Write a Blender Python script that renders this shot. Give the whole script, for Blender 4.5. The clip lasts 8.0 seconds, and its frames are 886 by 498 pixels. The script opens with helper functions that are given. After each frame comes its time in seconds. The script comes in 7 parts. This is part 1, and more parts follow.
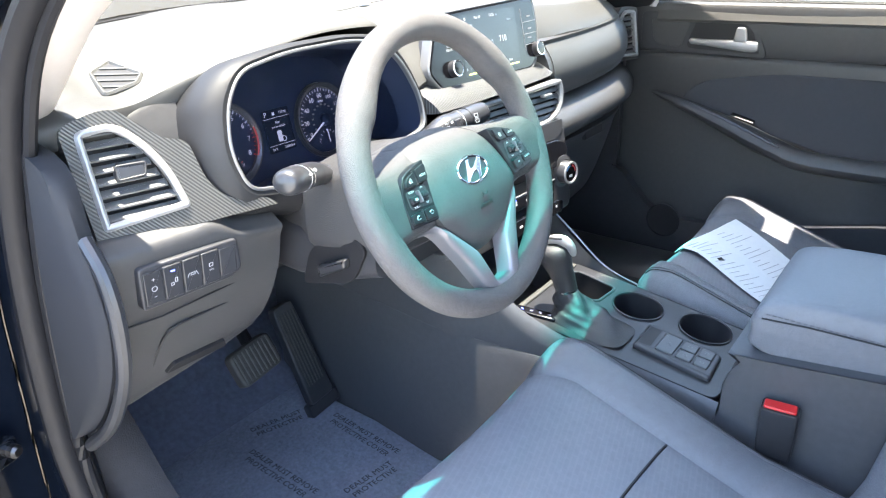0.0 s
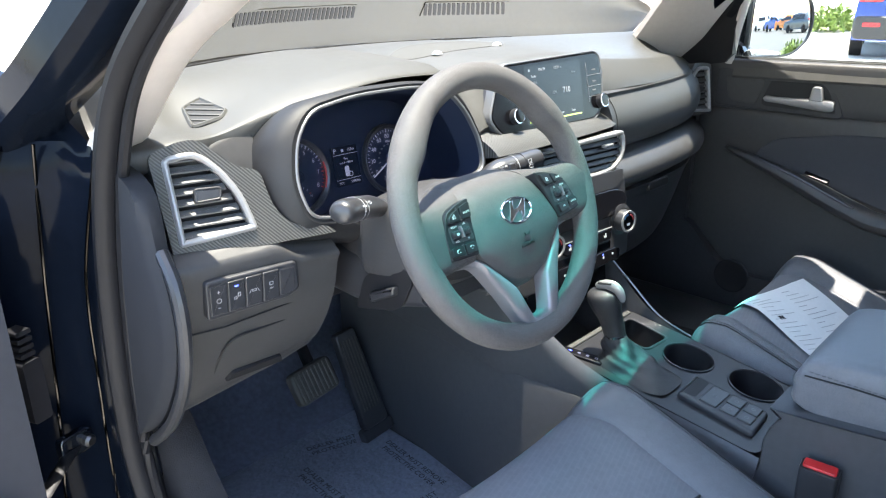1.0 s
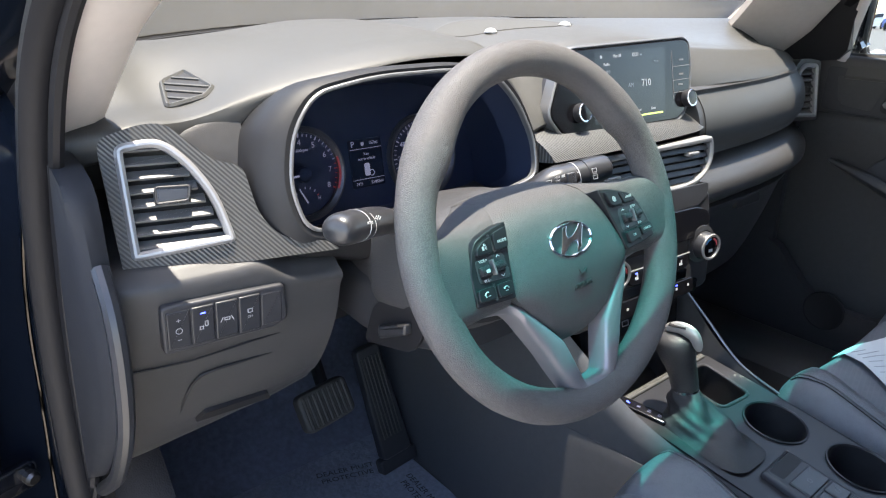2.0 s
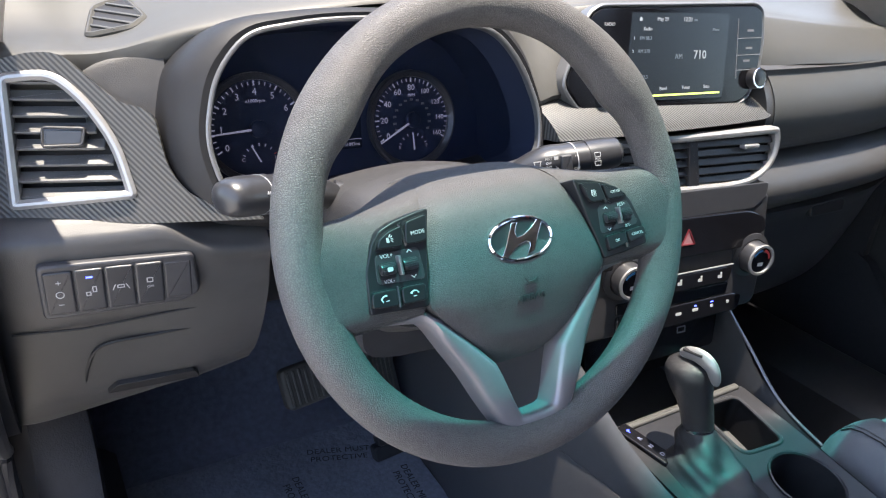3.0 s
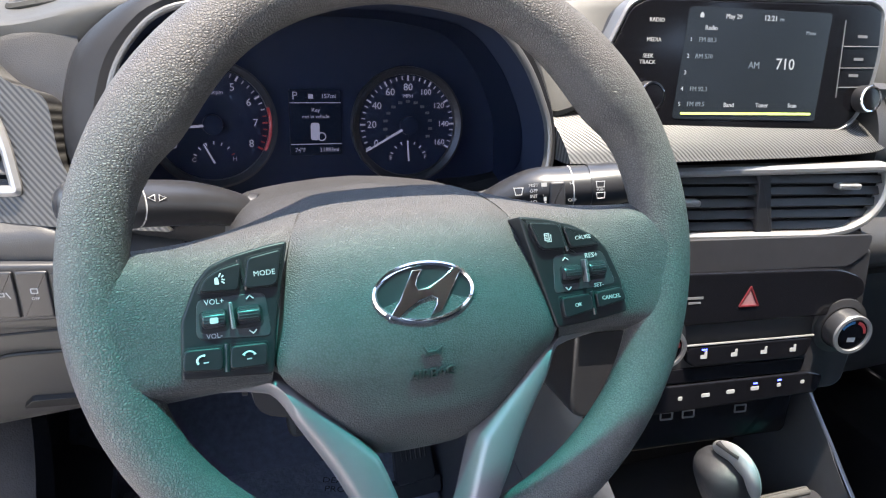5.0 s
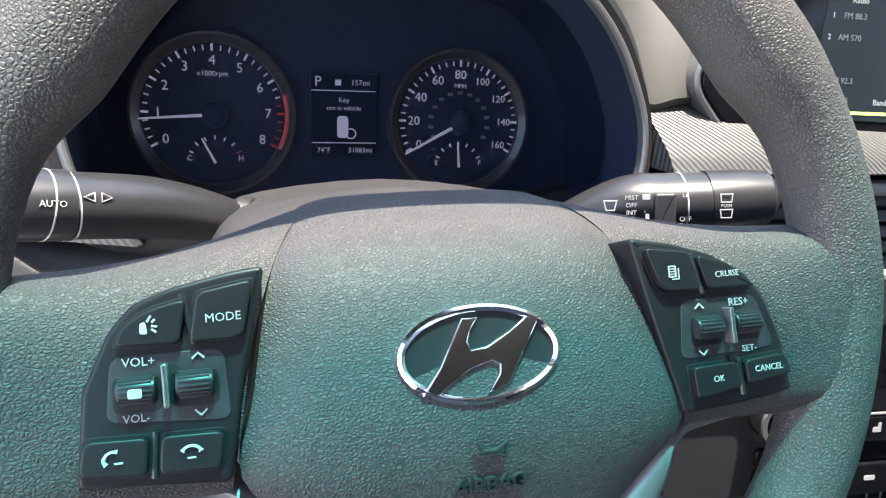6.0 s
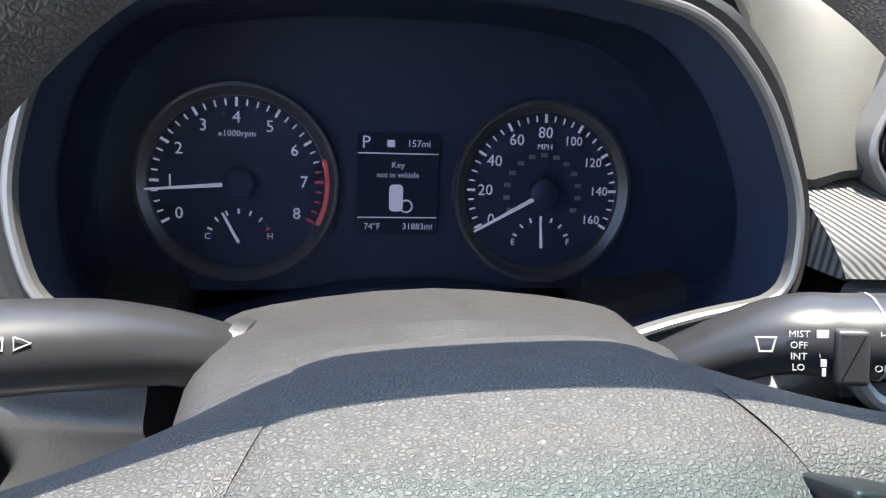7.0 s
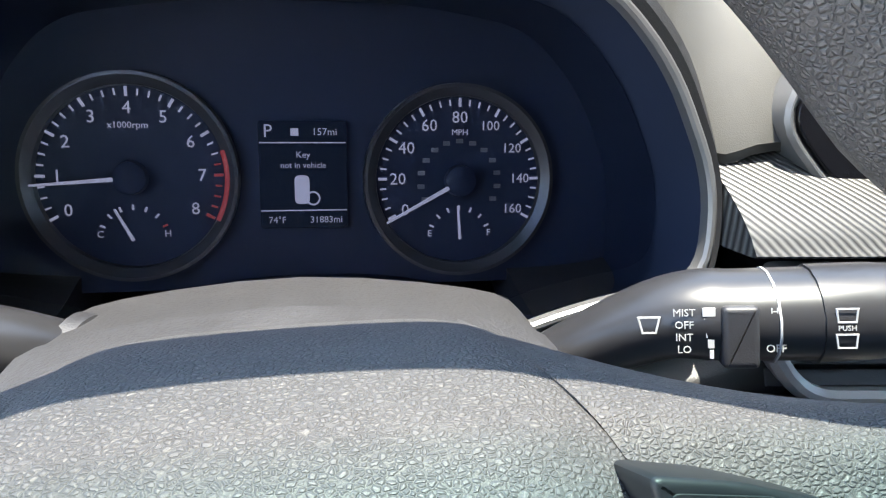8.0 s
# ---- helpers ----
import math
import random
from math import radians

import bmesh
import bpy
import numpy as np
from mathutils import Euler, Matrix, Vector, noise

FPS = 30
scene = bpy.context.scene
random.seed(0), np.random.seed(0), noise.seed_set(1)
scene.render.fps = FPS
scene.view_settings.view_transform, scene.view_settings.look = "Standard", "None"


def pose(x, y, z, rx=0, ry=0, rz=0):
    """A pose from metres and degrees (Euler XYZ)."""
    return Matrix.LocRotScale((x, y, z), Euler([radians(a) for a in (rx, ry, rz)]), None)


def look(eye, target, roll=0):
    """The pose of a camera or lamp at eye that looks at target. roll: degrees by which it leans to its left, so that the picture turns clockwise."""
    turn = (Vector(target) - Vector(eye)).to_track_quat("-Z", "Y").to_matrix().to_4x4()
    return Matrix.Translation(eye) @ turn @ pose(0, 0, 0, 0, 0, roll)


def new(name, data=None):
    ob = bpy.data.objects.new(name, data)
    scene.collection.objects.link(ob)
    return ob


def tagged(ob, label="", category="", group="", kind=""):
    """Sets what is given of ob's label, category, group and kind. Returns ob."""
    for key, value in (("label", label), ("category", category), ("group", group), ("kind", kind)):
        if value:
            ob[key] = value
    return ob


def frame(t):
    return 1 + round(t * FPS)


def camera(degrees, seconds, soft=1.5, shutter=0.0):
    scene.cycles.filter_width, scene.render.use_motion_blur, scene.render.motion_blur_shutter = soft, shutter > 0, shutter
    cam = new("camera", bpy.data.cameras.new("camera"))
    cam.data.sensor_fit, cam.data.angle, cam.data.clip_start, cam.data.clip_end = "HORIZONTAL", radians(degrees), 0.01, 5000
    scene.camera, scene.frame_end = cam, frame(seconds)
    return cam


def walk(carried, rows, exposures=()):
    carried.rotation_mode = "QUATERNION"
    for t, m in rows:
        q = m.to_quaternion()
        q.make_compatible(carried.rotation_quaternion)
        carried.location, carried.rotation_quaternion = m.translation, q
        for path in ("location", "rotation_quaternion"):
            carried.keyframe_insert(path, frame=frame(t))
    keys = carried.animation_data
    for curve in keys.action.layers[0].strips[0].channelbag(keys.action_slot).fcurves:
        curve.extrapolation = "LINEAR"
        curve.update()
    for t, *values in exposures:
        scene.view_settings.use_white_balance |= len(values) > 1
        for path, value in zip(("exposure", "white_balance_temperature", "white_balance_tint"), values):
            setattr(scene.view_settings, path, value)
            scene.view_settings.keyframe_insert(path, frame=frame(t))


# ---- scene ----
cam = camera(62.6, 8.0, soft=1.15)
PATH = [
    (0, (-1.066, -0.476, 1.269), (0.4, 0.618, 0.46), -1.4),
    (0.2, (-1.093, -0.521, 1.278), (0.348, 0.646, 0.526), -1.2),
    (0.5, (-1.117, -0.568, 1.283), (0.292, 0.668, 0.585), -0.9),
    (1, (-1.078, -0.553, 1.278), (0.276, 0.746, 0.585), -0.4),
    (1.2, (-1.053, -0.523, 1.266), (0.285, 0.797, 0.582), -0.3),
    (2.3, (-0.834, -0.408, 1.24), (0.33, 1.03, 0.48), 2.8),
    (2.5, (-0.796, -0.411, 1.232), (0.319, 1.055, 0.453), 3.5),
    (3, (-0.694, -0.402, 1.22), (0.291, 1.129, 0.392), 4.6),
    (3.5, (-0.592, -0.418, 1.22), (0.266, 1.167, 0.352), 5.2),
    (4, (-0.531, -0.418, 1.209), (0.227, 1.21, 0.329), 5.3),
    (4.5, (-0.503, -0.38, 1.217), (0.199, 1.281, 0.353), 5.2),
    (4.7, (-0.499, -0.367, 1.212), (0.188, 1.305, 0.357), 5.2),
    (5.8, (-0.451, -0.24, 1.141), (0.094, 1.512, 0.346), 4.8),
    (6, (-0.447, -0.21, 1.135), (0.089, 1.549, 0.346), 5.1),
    (6.5, (-0.432, -0.139, 1.135), (0.006, 1.653, 0.365), 4.7),
    (7, (-0.413, -0.088, 1.132), (-0.088, 1.743, 0.394), 3.8),
    (7.5, (-0.404, -0.081, 1.127), (-0.095, 1.752, 0.39), 3.1),
    (8, (-0.359, -0.078, 1.116), (-0.029, 1.762, 0.404), 2.3),
]
walk(cam, [(t, look(eye, target, roll)) for t, eye, target, roll in PATH], exposures=[(0.0, 3.85, 6900, 10), (0.2, 3.65, 6900, 9), (0.5, 3.4, 6850, 8), (1.2, 3.05, 6850, 8), (2.5, 2.7, 7050, 15), (4.5, 2.8, 7050, 15), (6.0, 2.9, 7150, 14), (6.5, 2.95, 7000, 12), (7.2, 3.05, 6850, 10), (8.0, 3.05, 6800, 9)])

from mathutils.bvhtree import BVHTree

# ---- world and light ----
SUN_TO = Vector((0.03, 0.0, 1.0)).normalized()      # the way from the car to the sun
world = bpy.data.worlds.new("world")
scene.world = world
world.use_nodes = True
wn = world.node_tree.nodes
sky = wn.new("ShaderNodeTexSky")
sky.sky_type = "NISHITA"
sky.sun_disc = False
sky.sun_elevation = math.asin(SUN_TO.z)
sky.sun_rotation = math.atan2(SUN_TO.x, SUN_TO.y)
world.node_tree.links.new(sky.outputs[0], wn["Background"].inputs[0])
wn["Background"].inputs[1].default_value = 0.15
sun = new("sun", bpy.data.lights.new("sun", "SUN"))
sun.data.energy = 2.6
sun.data.angle = radians(0.53)
sun.data.color = (1.0, 0.95, 0.88)
sun.matrix_world = look((0.6, 1.5, 6), (0.6 - SUN_TO.x, 1.5 - SUN_TO.y, 6 - SUN_TO.z))


# ---- materials ----
def mat(name, base, rough=0.5, metal=0.0, grain=None, vary=0.0, coat=0.0, spec=0.5, stain=4.0, rand=0.0):
    """Principled material. grain: (scale per metre, bump strength, 'noise' or 'cell'). vary: uneven colour, two scales."""
    m = bpy.data.materials.new(name)
    m.use_nodes = True
    n, l = m.node_tree.nodes, m.node_tree.links
    b = n["Principled BSDF"]
    b.inputs["Base Color"].default_value = (*base, 1)
    b.inputs["Roughness"].default_value = rough
    b.inputs["Metallic"].default_value = metal
    b.inputs["Coat Weight"].default_value = coat
    b.inputs["Coat Roughness"].default_value = 0.05
    b.inputs["Specular IOR Level"].default_value = spec
    co = n.new("ShaderNodeTexCoord")
    if vary:
        a, c = n.new("ShaderNodeTexNoise"), n.new("ShaderNodeTexNoise")
        a.inputs["Scale"].default_value, c.inputs["Scale"].default_value = stain, stain * 22
        a.inputs["Detail"].default_value = c.inputs["Detail"].default_value = 5
        mix = n.new("ShaderNodeMath")
        mix.operation = "ADD"
        l.new(co.outputs["Object"], a.inputs["Vector"])
        l.new(co.outputs["Object"], c.inputs["Vector"])
        l.new(a.outputs["Fac"], mix.inputs[0])
        l.new(c.outputs["Fac"], mix.inputs[1])
        r = n.new("ShaderNodeValToRGB")
        r.color_ramp.elements[0].position, r.color_ramp.elements[1].position = 0.3, 0.72
        half = n.new("ShaderNodeMath")
        half.operation = "MULTIPLY"
        half.inputs[1].default_value = 0.5
        l.new(mix.outputs[0], half.inputs[0])
        l.new(half.outputs[0], r.inputs[0])
        r.color_ramp.elements[0].color = (*[c_ * (1 - vary) for c_ in base], 1)
        r.color_ramp.elements[1].color = (*[min(1, c_ * (1 + vary)) for c_ in base], 1)
        l.new(r.outputs[0], b.inputs["Base Color"])
        rr = n.new("ShaderNodeMapRange")
        rr.inputs[3].default_value, rr.inputs[4].default_value = max(0.02, rough - 0.12 * min(1, rough * 2)), min(1, rough + 0.12 * min(1, rough * 2))
        l.new(half.outputs[0], rr.inputs[0])
        l.new(rr.outputs[0], b.inputs["Roughness"])
    if grain:
        sc, st, kind = grain
        bu = n.new("ShaderNodeBump")
        bu.inputs["Strength"].default_value = st
        bu.inputs["Distance"].default_value = 0.5 / sc
        if kind == "cell":
            t = n.new("ShaderNodeTexVoronoi")
            t.feature = "DISTANCE_TO_EDGE"
            w = n.new("ShaderNodeTexNoise")
            w.inputs["Scale"].default_value = sc * 0.6
            ad = n.new("ShaderNodeVectorMath")
            ad.operation = "MULTIPLY_ADD"
            ad.inputs[1].default_value = (1.0 / sc,) * 3
            l.new(co.outputs["Object"], w.inputs["Vector"])
            l.new(w.outputs["Color"], ad.inputs[0])
            l.new(co.outputs["Object"], ad.inputs[2])
            l.new(ad.outputs[0], t.inputs["Vector"])
            ms = n.new("ShaderNodeMapRange")
            ms.interpolation_type = "SMOOTHSTEP"
            ms.inputs[2].default_value = 0.40
            l.new(t.outputs["Distance"], ms.inputs[0])
            bu.inputs["Distance"].default_value = 0.32 / sc
            out = ms.outputs[0]
            # shade in the grain's valleys goes into the colour: darker at cell edges
            sh = n.new("ShaderNodeMapRange")
            sh.inputs[3].default_value, sh.inputs[4].default_value = 0.60, 1.0
            sh.inputs[2].default_value = 0.16
            mu = n.new("ShaderNodeVectorMath")
            mu.operation = "SCALE"
            mu.inputs[0].default_value = base
            if vary:
                l.new(r.outputs[0], mu.inputs[0])
            l.new(t.outputs["Distance"], sh.inputs[0])
            l.new(sh.outputs[0], mu.inputs["Scale"])
            l.new(mu.outputs[0], b.inputs["Base Color"])
        else:
            t = n.new("ShaderNodeTexNoise")
            t.inputs["Detail"].default_value = 3
            l.new(co.outputs["Object"], t.inputs["Vector"])
            out = t.outputs["Fac"]
        t.inputs["Scale"].default_value = sc
        l.new(out, bu.inputs["Height"])
        l.new(bu.outputs[0], b.inputs["Normal"])
    return m


def skin(name, base, cell, stretch, rough, depth, crease=0.55, spec=0.42):
    """Moulded leather grain: rounded pebbles of two sizes, the creases' shade darkened into the colour; cell: a
    pebble's width in metres.
    """
    m = mat(name, base, rough, spec=spec, vary=0.14)
    n, l = m.node_tree.nodes, m.node_tree.links
    b = n["Principled BSDF"]
    co, mp, wob, ad = n.new("ShaderNodeTexCoord"), n.new("ShaderNodeMapping"), n.new("ShaderNodeTexNoise"), n.new("ShaderNodeVectorMath")
    mp.inputs["Scale"].default_value = (1 / stretch, 1, 1)
    wob.inputs["Scale"].default_value, wob.inputs["Detail"].default_value = 0.55 / cell, 2
    ad.operation = "MULTIPLY_ADD"
    ad.inputs[1].default_value = (cell * 0.9,) * 3
    l.new(co.outputs["Object"], mp.inputs[0])
    l.new(mp.outputs[0], wob.inputs["Vector"])
    l.new(wob.outputs["Color"], ad.inputs[0])
    l.new(mp.outputs[0], ad.inputs[2])
    heights = []
    for size in (cell, cell * 0.4):
        v, r = n.new("ShaderNodeTexVoronoi"), n.new("ShaderNodeMapRange")
        v.feature = "DISTANCE_TO_EDGE"
        v.inputs["Scale"].default_value = 1 / size
        r.interpolation_type = "SMOOTHSTEP"
        r.inputs[1].default_value, r.inputs[2].default_value, r.inputs[3].default_value, r.inputs[4].default_value = 0.02, 0.30, 0.0, 1.0
        l.new(ad.outputs[0], v.inputs["Vector"])
        l.new(v.outputs["Distance"], r.inputs[0])
        heights.append(r.outputs[0])
    tot = n.new("ShaderNodeMath")
    tot.operation = "MULTIPLY_ADD"
    tot.inputs[1].default_value = 0.12
    l.new(heights[1], tot.inputs[0])
    l.new(heights[0], tot.inputs[2])
    bu = n.new("ShaderNodeBump")
    bu.inputs["Strength"].default_value, bu.inputs["Distance"].default_value = 1.0, depth
    l.new(tot.outputs[0], bu.inputs["Height"])
    l.new(bu.outputs[0], b.inputs["Normal"])
    # shade between the pebbles is painted in: base colour scaled down to crease
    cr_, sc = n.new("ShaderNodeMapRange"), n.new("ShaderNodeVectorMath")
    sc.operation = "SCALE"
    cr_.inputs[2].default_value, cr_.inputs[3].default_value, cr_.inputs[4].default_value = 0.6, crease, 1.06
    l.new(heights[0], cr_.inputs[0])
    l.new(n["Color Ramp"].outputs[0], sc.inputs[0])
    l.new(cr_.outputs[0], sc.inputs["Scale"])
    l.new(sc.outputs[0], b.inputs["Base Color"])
    return m


def weave(name, dark, light, pitch, turn, rough):
    """Ribbed carbon-look film: slanted ridges."""
    m = mat(name, dark, rough)
    n, l = m.node_tree.nodes, m.node_tree.links
    co, mp, wv = n.new("ShaderNodeTexCoord"), n.new("ShaderNodeMapping"), n.new("ShaderNodeTexWave")
    mp.inputs["Rotation"].default_value = turn
    wv.inputs["Scale"].default_value = 0.314 / pitch
    wv.inputs["Distortion"].default_value = 0.15
    wv.inputs["Detail Scale"].default_value = 60
    l.new(co.outputs["Object"], mp.inputs[0])
    l.new(mp.outputs[0], wv.inputs[0])
    r = n.new("ShaderNodeValToRGB")
    r.color_ramp.elements[0].color, r.color_ramp.elements[1].color = (*dark, 1), (*light, 1)
    bu = n.new("ShaderNodeBump")
    bu.inputs["Strength"].default_value, bu.inputs["Distance"].default_value = 0.7, 0.0006
    l.new(wv.outputs["Fac"], r.inputs[0])
    l.new(wv.outputs["Fac"], bu.inputs["Height"])
    b = n["Principled BSDF"]
    l.new(r.outputs[0], b.inputs["Base Color"])
    l.new(bu.outputs[0], b.inputs["Normal"])
    return m


def glow(name, colour, strength):
    m = mat(name, colour, 0.4)
    b = m.node_tree.nodes["Principled BSDF"]
    b.inputs["Emission Color"].default_value = (*colour, 1)
    b.inputs["Emission Strength"].default_value = strength
    return m


def clear(name, tint, gloss=0.04, ior=1.45):
    """Thin glass: tinted see-through with a mirror film by Fresnel."""
    m = bpy.data.materials.new(name)
    m.use_nodes = True
    n, l = m.node_tree.nodes, m.node_tree.links
    n.remove(n["Principled BSDF"])
    tr, gl, fr, mx = n.new("ShaderNodeBsdfTransparent"), n.new("ShaderNodeBsdfGlossy"), n.new("ShaderNodeFresnel"), n.new("ShaderNodeMixShader")
    tr.inputs[0].default_value = (*tint, 1)
    gl.inputs["Roughness"].default_value = gloss
    fr.inputs[0].default_value = ior
    l.new(fr.outputs[0], mx.inputs[0])
    l.new(tr.outputs[0], mx.inputs[1])
    l.new(gl.outputs[0], mx.inputs[2])
    l.new(mx.outputs[0], n["Material Output"].inputs[0])
    return m


PAD = mat("soft_pad_grey", (0.057, 0.056, 0.053), 0.55, grain=(1500, 0.35, "noise"), vary=0.12)
DASH = mat("grained_charcoal_plastic", (0.046, 0.045, 0.046), 0.44, grain=(1100, 0.5, "noise"), vary=0.15)
DARK = mat("dark_plastic", (0.032, 0.032, 0.036), 0.44, grain=(1300, 0.3, "noise"), vary=0.2)
KEYCAP = mat("black_key_plastic", (0.015, 0.015, 0.017), 0.40, spec=0.3, vary=0.2)
SMOOTH = mat("smooth_dark_plastic", (0.028, 0.028, 0.031), 0.32, vary=0.15)
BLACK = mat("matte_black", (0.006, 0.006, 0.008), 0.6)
GLOSS = mat("piano_black", (0.007, 0.007, 0.009), 0.12, spec=0.3, vary=0.2)
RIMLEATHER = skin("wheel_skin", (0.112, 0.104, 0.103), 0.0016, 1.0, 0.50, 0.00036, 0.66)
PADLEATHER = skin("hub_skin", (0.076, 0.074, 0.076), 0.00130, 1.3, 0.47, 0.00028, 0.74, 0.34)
CARBON = weave("ribbed_carbon_film", (0.014, 0.014, 0.015), (0.085, 0.083, 0.080), 0.0036, (0, radians(40), 0), 0.35)
BEZEL = mat("satin_grey_bezel", (0.18, 0.18, 0.185), 0.4, 0.5, vary=0.08)
SPOKE = mat("satin_silver_paint", (0.22, 0.205, 0.22), 0.40, 0.45, grain=(2200, 0.06, "noise"), vary=0.06)
GAITER = mat("black_gaiter_leather", (0.030, 0.030, 0.033), 0.42, grain=(800, 0.5, "cell"), vary=0.15)
SLAT = mat("satin_vent_plastic", (0.085, 0.084, 0.084), 0.34, vary=0.15)
COLUMN = mat("grained_column_plastic", (0.040, 0.039, 0.041), 0.55, grain=(620, 0.8, "noise"), vary=0.15)
SIDE = mat("grained_console_side", (0.066, 0.067, 0.073), 0.48, grain=(1000, 0.5, "noise"), vary=0.15)
CUSHION = mat("armrest_leather", (0.172, 0.177, 0.192), 0.42, grain=(900, 0.4, "cell"), vary=0.12)
SILVER = mat("satin_silver", (0.34, 0.335, 0.335), 0.40, 0.5, grain=(2200, 0.08, "noise"), vary=0.06)
CHROME = mat("chrome", (0.75, 0.75, 0.77), 0.08, 1.0)
STEEL = mat("brushed_steel", (0.35, 0.35, 0.36), 0.35, 1.0, vary=0.2)
CARPET = mat("charcoal_carpet", (0.15, 0.16, 0.21), 0.95, grain=(700, 1.0, "noise"), vary=0.35)
VINYL = mat("dark_vinyl", (0.138, 0.142, 0.156), 0.45, grain=(900, 0.4, "cell"), vary=0.12)
THREAD = mat("grey_thread", (0.10, 0.10, 0.11), 0.8)
RUBBER = mat("weatherstrip_rubber", (0.010, 0.010, 0.012), 0.5, spec=0.2, grain=(900, 0.3, "noise"), vary=0.2)
PEDAL = mat("worn_pedal_rubber", (0.05, 0.047, 0.045), 0.6, grain=(600, 0.5, "noise"), vary=0.35)
TRIM = mat("light_grey_pillar_trim", (0.50, 0.455, 0.425), 0.8, grain=(900, 0.4, "noise"), vary=0.06)
HEAD = mat("grey_headliner", (0.30, 0.29, 0.28), 0.95, grain=(700, 0.7, "noise"), vary=0.08)
HOOD = mat("dark_hood_plastic", (0.018, 0.018, 0.020), 0.55, spec=0.3, grain=(1200, 0.4, "noise"), vary=0.15)
JAMB = mat("black_body_paint", (0.004, 0.006, 0.011), 0.10, spec=0.05, vary=0.2)
CONSOLE = mat("satin_console_plastic", (0.018, 0.018, 0.021), 0.36, spec=0.45, grain=(1300, 0.2, "noise"), vary=0.2)
TUNNEL = mat("unlit_black", (0.022, 0.031, 0.060), 0.6, spec=0.12)
OILED = mat("oiled_steel", (0.09, 0.09, 0.095), 0.38, 1.0, vary=0.3)
# bare metal standing for the highlight on the folds of the black paint
EDGE_GLINT = mat("paint_edge_glint", (0.05, 0.046, 0.042), 0.22, 1.0)
PAINT = mat("black_car_paint", (0.006, 0.007, 0.010), 0.12, coat=1.0, vary=0.2)
RED = mat("red_release_button", (0.55, 0.02, 0.02), 0.35)
DIM = mat("printed_white", (0.46, 0.46, 0.46), 0.5)
FAINT = mat("printed_grey", (0.16, 0.16, 0.17), 0.5)
PAPER = mat("printer_paper", (0.70, 0.71, 0.72), 0.7, vary=0.05)
LIT = glow("lit_legend", (0.15, 0.16, 0.23), 0.20)
LITBLUE = glow("lit_blue", (0.05, 0.08, 1.0), 1.5)
LITRED = glow("lit_red", (0.18, 0.022, 0.026), 0.10)
LCD = glow("lcd_dark", (0.004, 0.007, 0.016), 0.1)
LCD.node_tree.nodes["Principled BSDF"].inputs["Specular IOR Level"].default_value = 0.08
SCREEN = glow("screen_dark", (0.010, 0.013, 0.017), 0.15)
SCREEN.node_tree.nodes["Principled BSDF"].inputs["Roughness"].default_value = 0.22
GREENLINE = glow("screen_green_line", (0.45, 0.62, 0.12), 0.5)
GLASS = clear("clear_windshield", (0.92, 0.94, 0.91), 0.02)
BAND = clear("teal_shade_band", (0.10, 0.72, 0.66))
bn, bl = BAND.node_tree.nodes, BAND.node_tree.links
bco, bsep, bmap, bramp = bn.new("ShaderNodeTexCoord"), bn.new("ShaderNodeSeparateXYZ"), bn.new("ShaderNodeMapRange"), bn.new("ShaderNodeValToRGB")
bl.new(bco.outputs["Object"], bsep.inputs[0])
bl.new(bsep.outputs["Y"], bmap.inputs[0])
bmap.inputs[1].default_value, bmap.inputs[2].default_value = 0.045, -0.055
bl.new(bmap.outputs[0], bramp.inputs[0])
mid_stop = bramp.color_ramp.elements.new(0.45)
mid_stop.color = (0.04, 0.55, 0.545, 1)
bramp.color_ramp.elements[0].color, bramp.color_ramp.elements[2].color = (0.92, 0.94, 0.91, 1), (0.018, 0.38, 0.39, 1)
bl.new(bramp.outputs[0], bn["Transparent BSDF"].inputs[0])
COVER = clear("instrument_lens", (0.9, 0.9, 0.92), 0.12, 1.07)


# ---- geometry helpers ----
def base(name, at, **tags):
    e = new(name)
    e.empty_display_size = 0.05
    e.location = at
    return tagged(e, **tags)


def part(name, mesh, material, parent=None, label="", sharp=35, **tags):
    """Links (verts, faces) as one mesh under a thing or a part; the places are the world's."""
    me = bpy.data.meshes.new(name)
    if isinstance(mesh, bpy.types.Mesh):
        me = mesh
    else:
        me.from_pydata([tuple(v) for v in mesh[0]], [], mesh[1])
        bm = bmesh.new()
        bm.from_mesh(me)
        bmesh.ops.recalc_face_normals(bm, faces=bm.faces)
        bm.to_mesh(me)
        bm.free()
        me.polygons.foreach_set("use_smooth", [f.loop_total <= 4 for f in me.polygons])     # wide caps stay flat
        me.set_sharp_from_angle(angle=radians(sharp))
    me.materials.clear()
    me.materials.append(material)
    ob = new(name, me)
    if parent:
        ob.parent = parent
        if parent.type == "EMPTY":
            ob.matrix_parent_inverse = Matrix.Translation(-parent.location)
    return tagged(ob, label=label, **tags)


def plane(o, u, v):
    """A frame with its axes u, v and their normal."""
    o, u, v = Vector(o), Vector(u).normalized(), Vector(v)
    n = u.cross(v).normalized()
    v = n.cross(u)
    return Matrix(((u.x, v.x, n.x, o.x), (u.y, v.y, n.y, o.y), (u.z, v.z, n.z, o.z), (0, 0, 0, 1)))


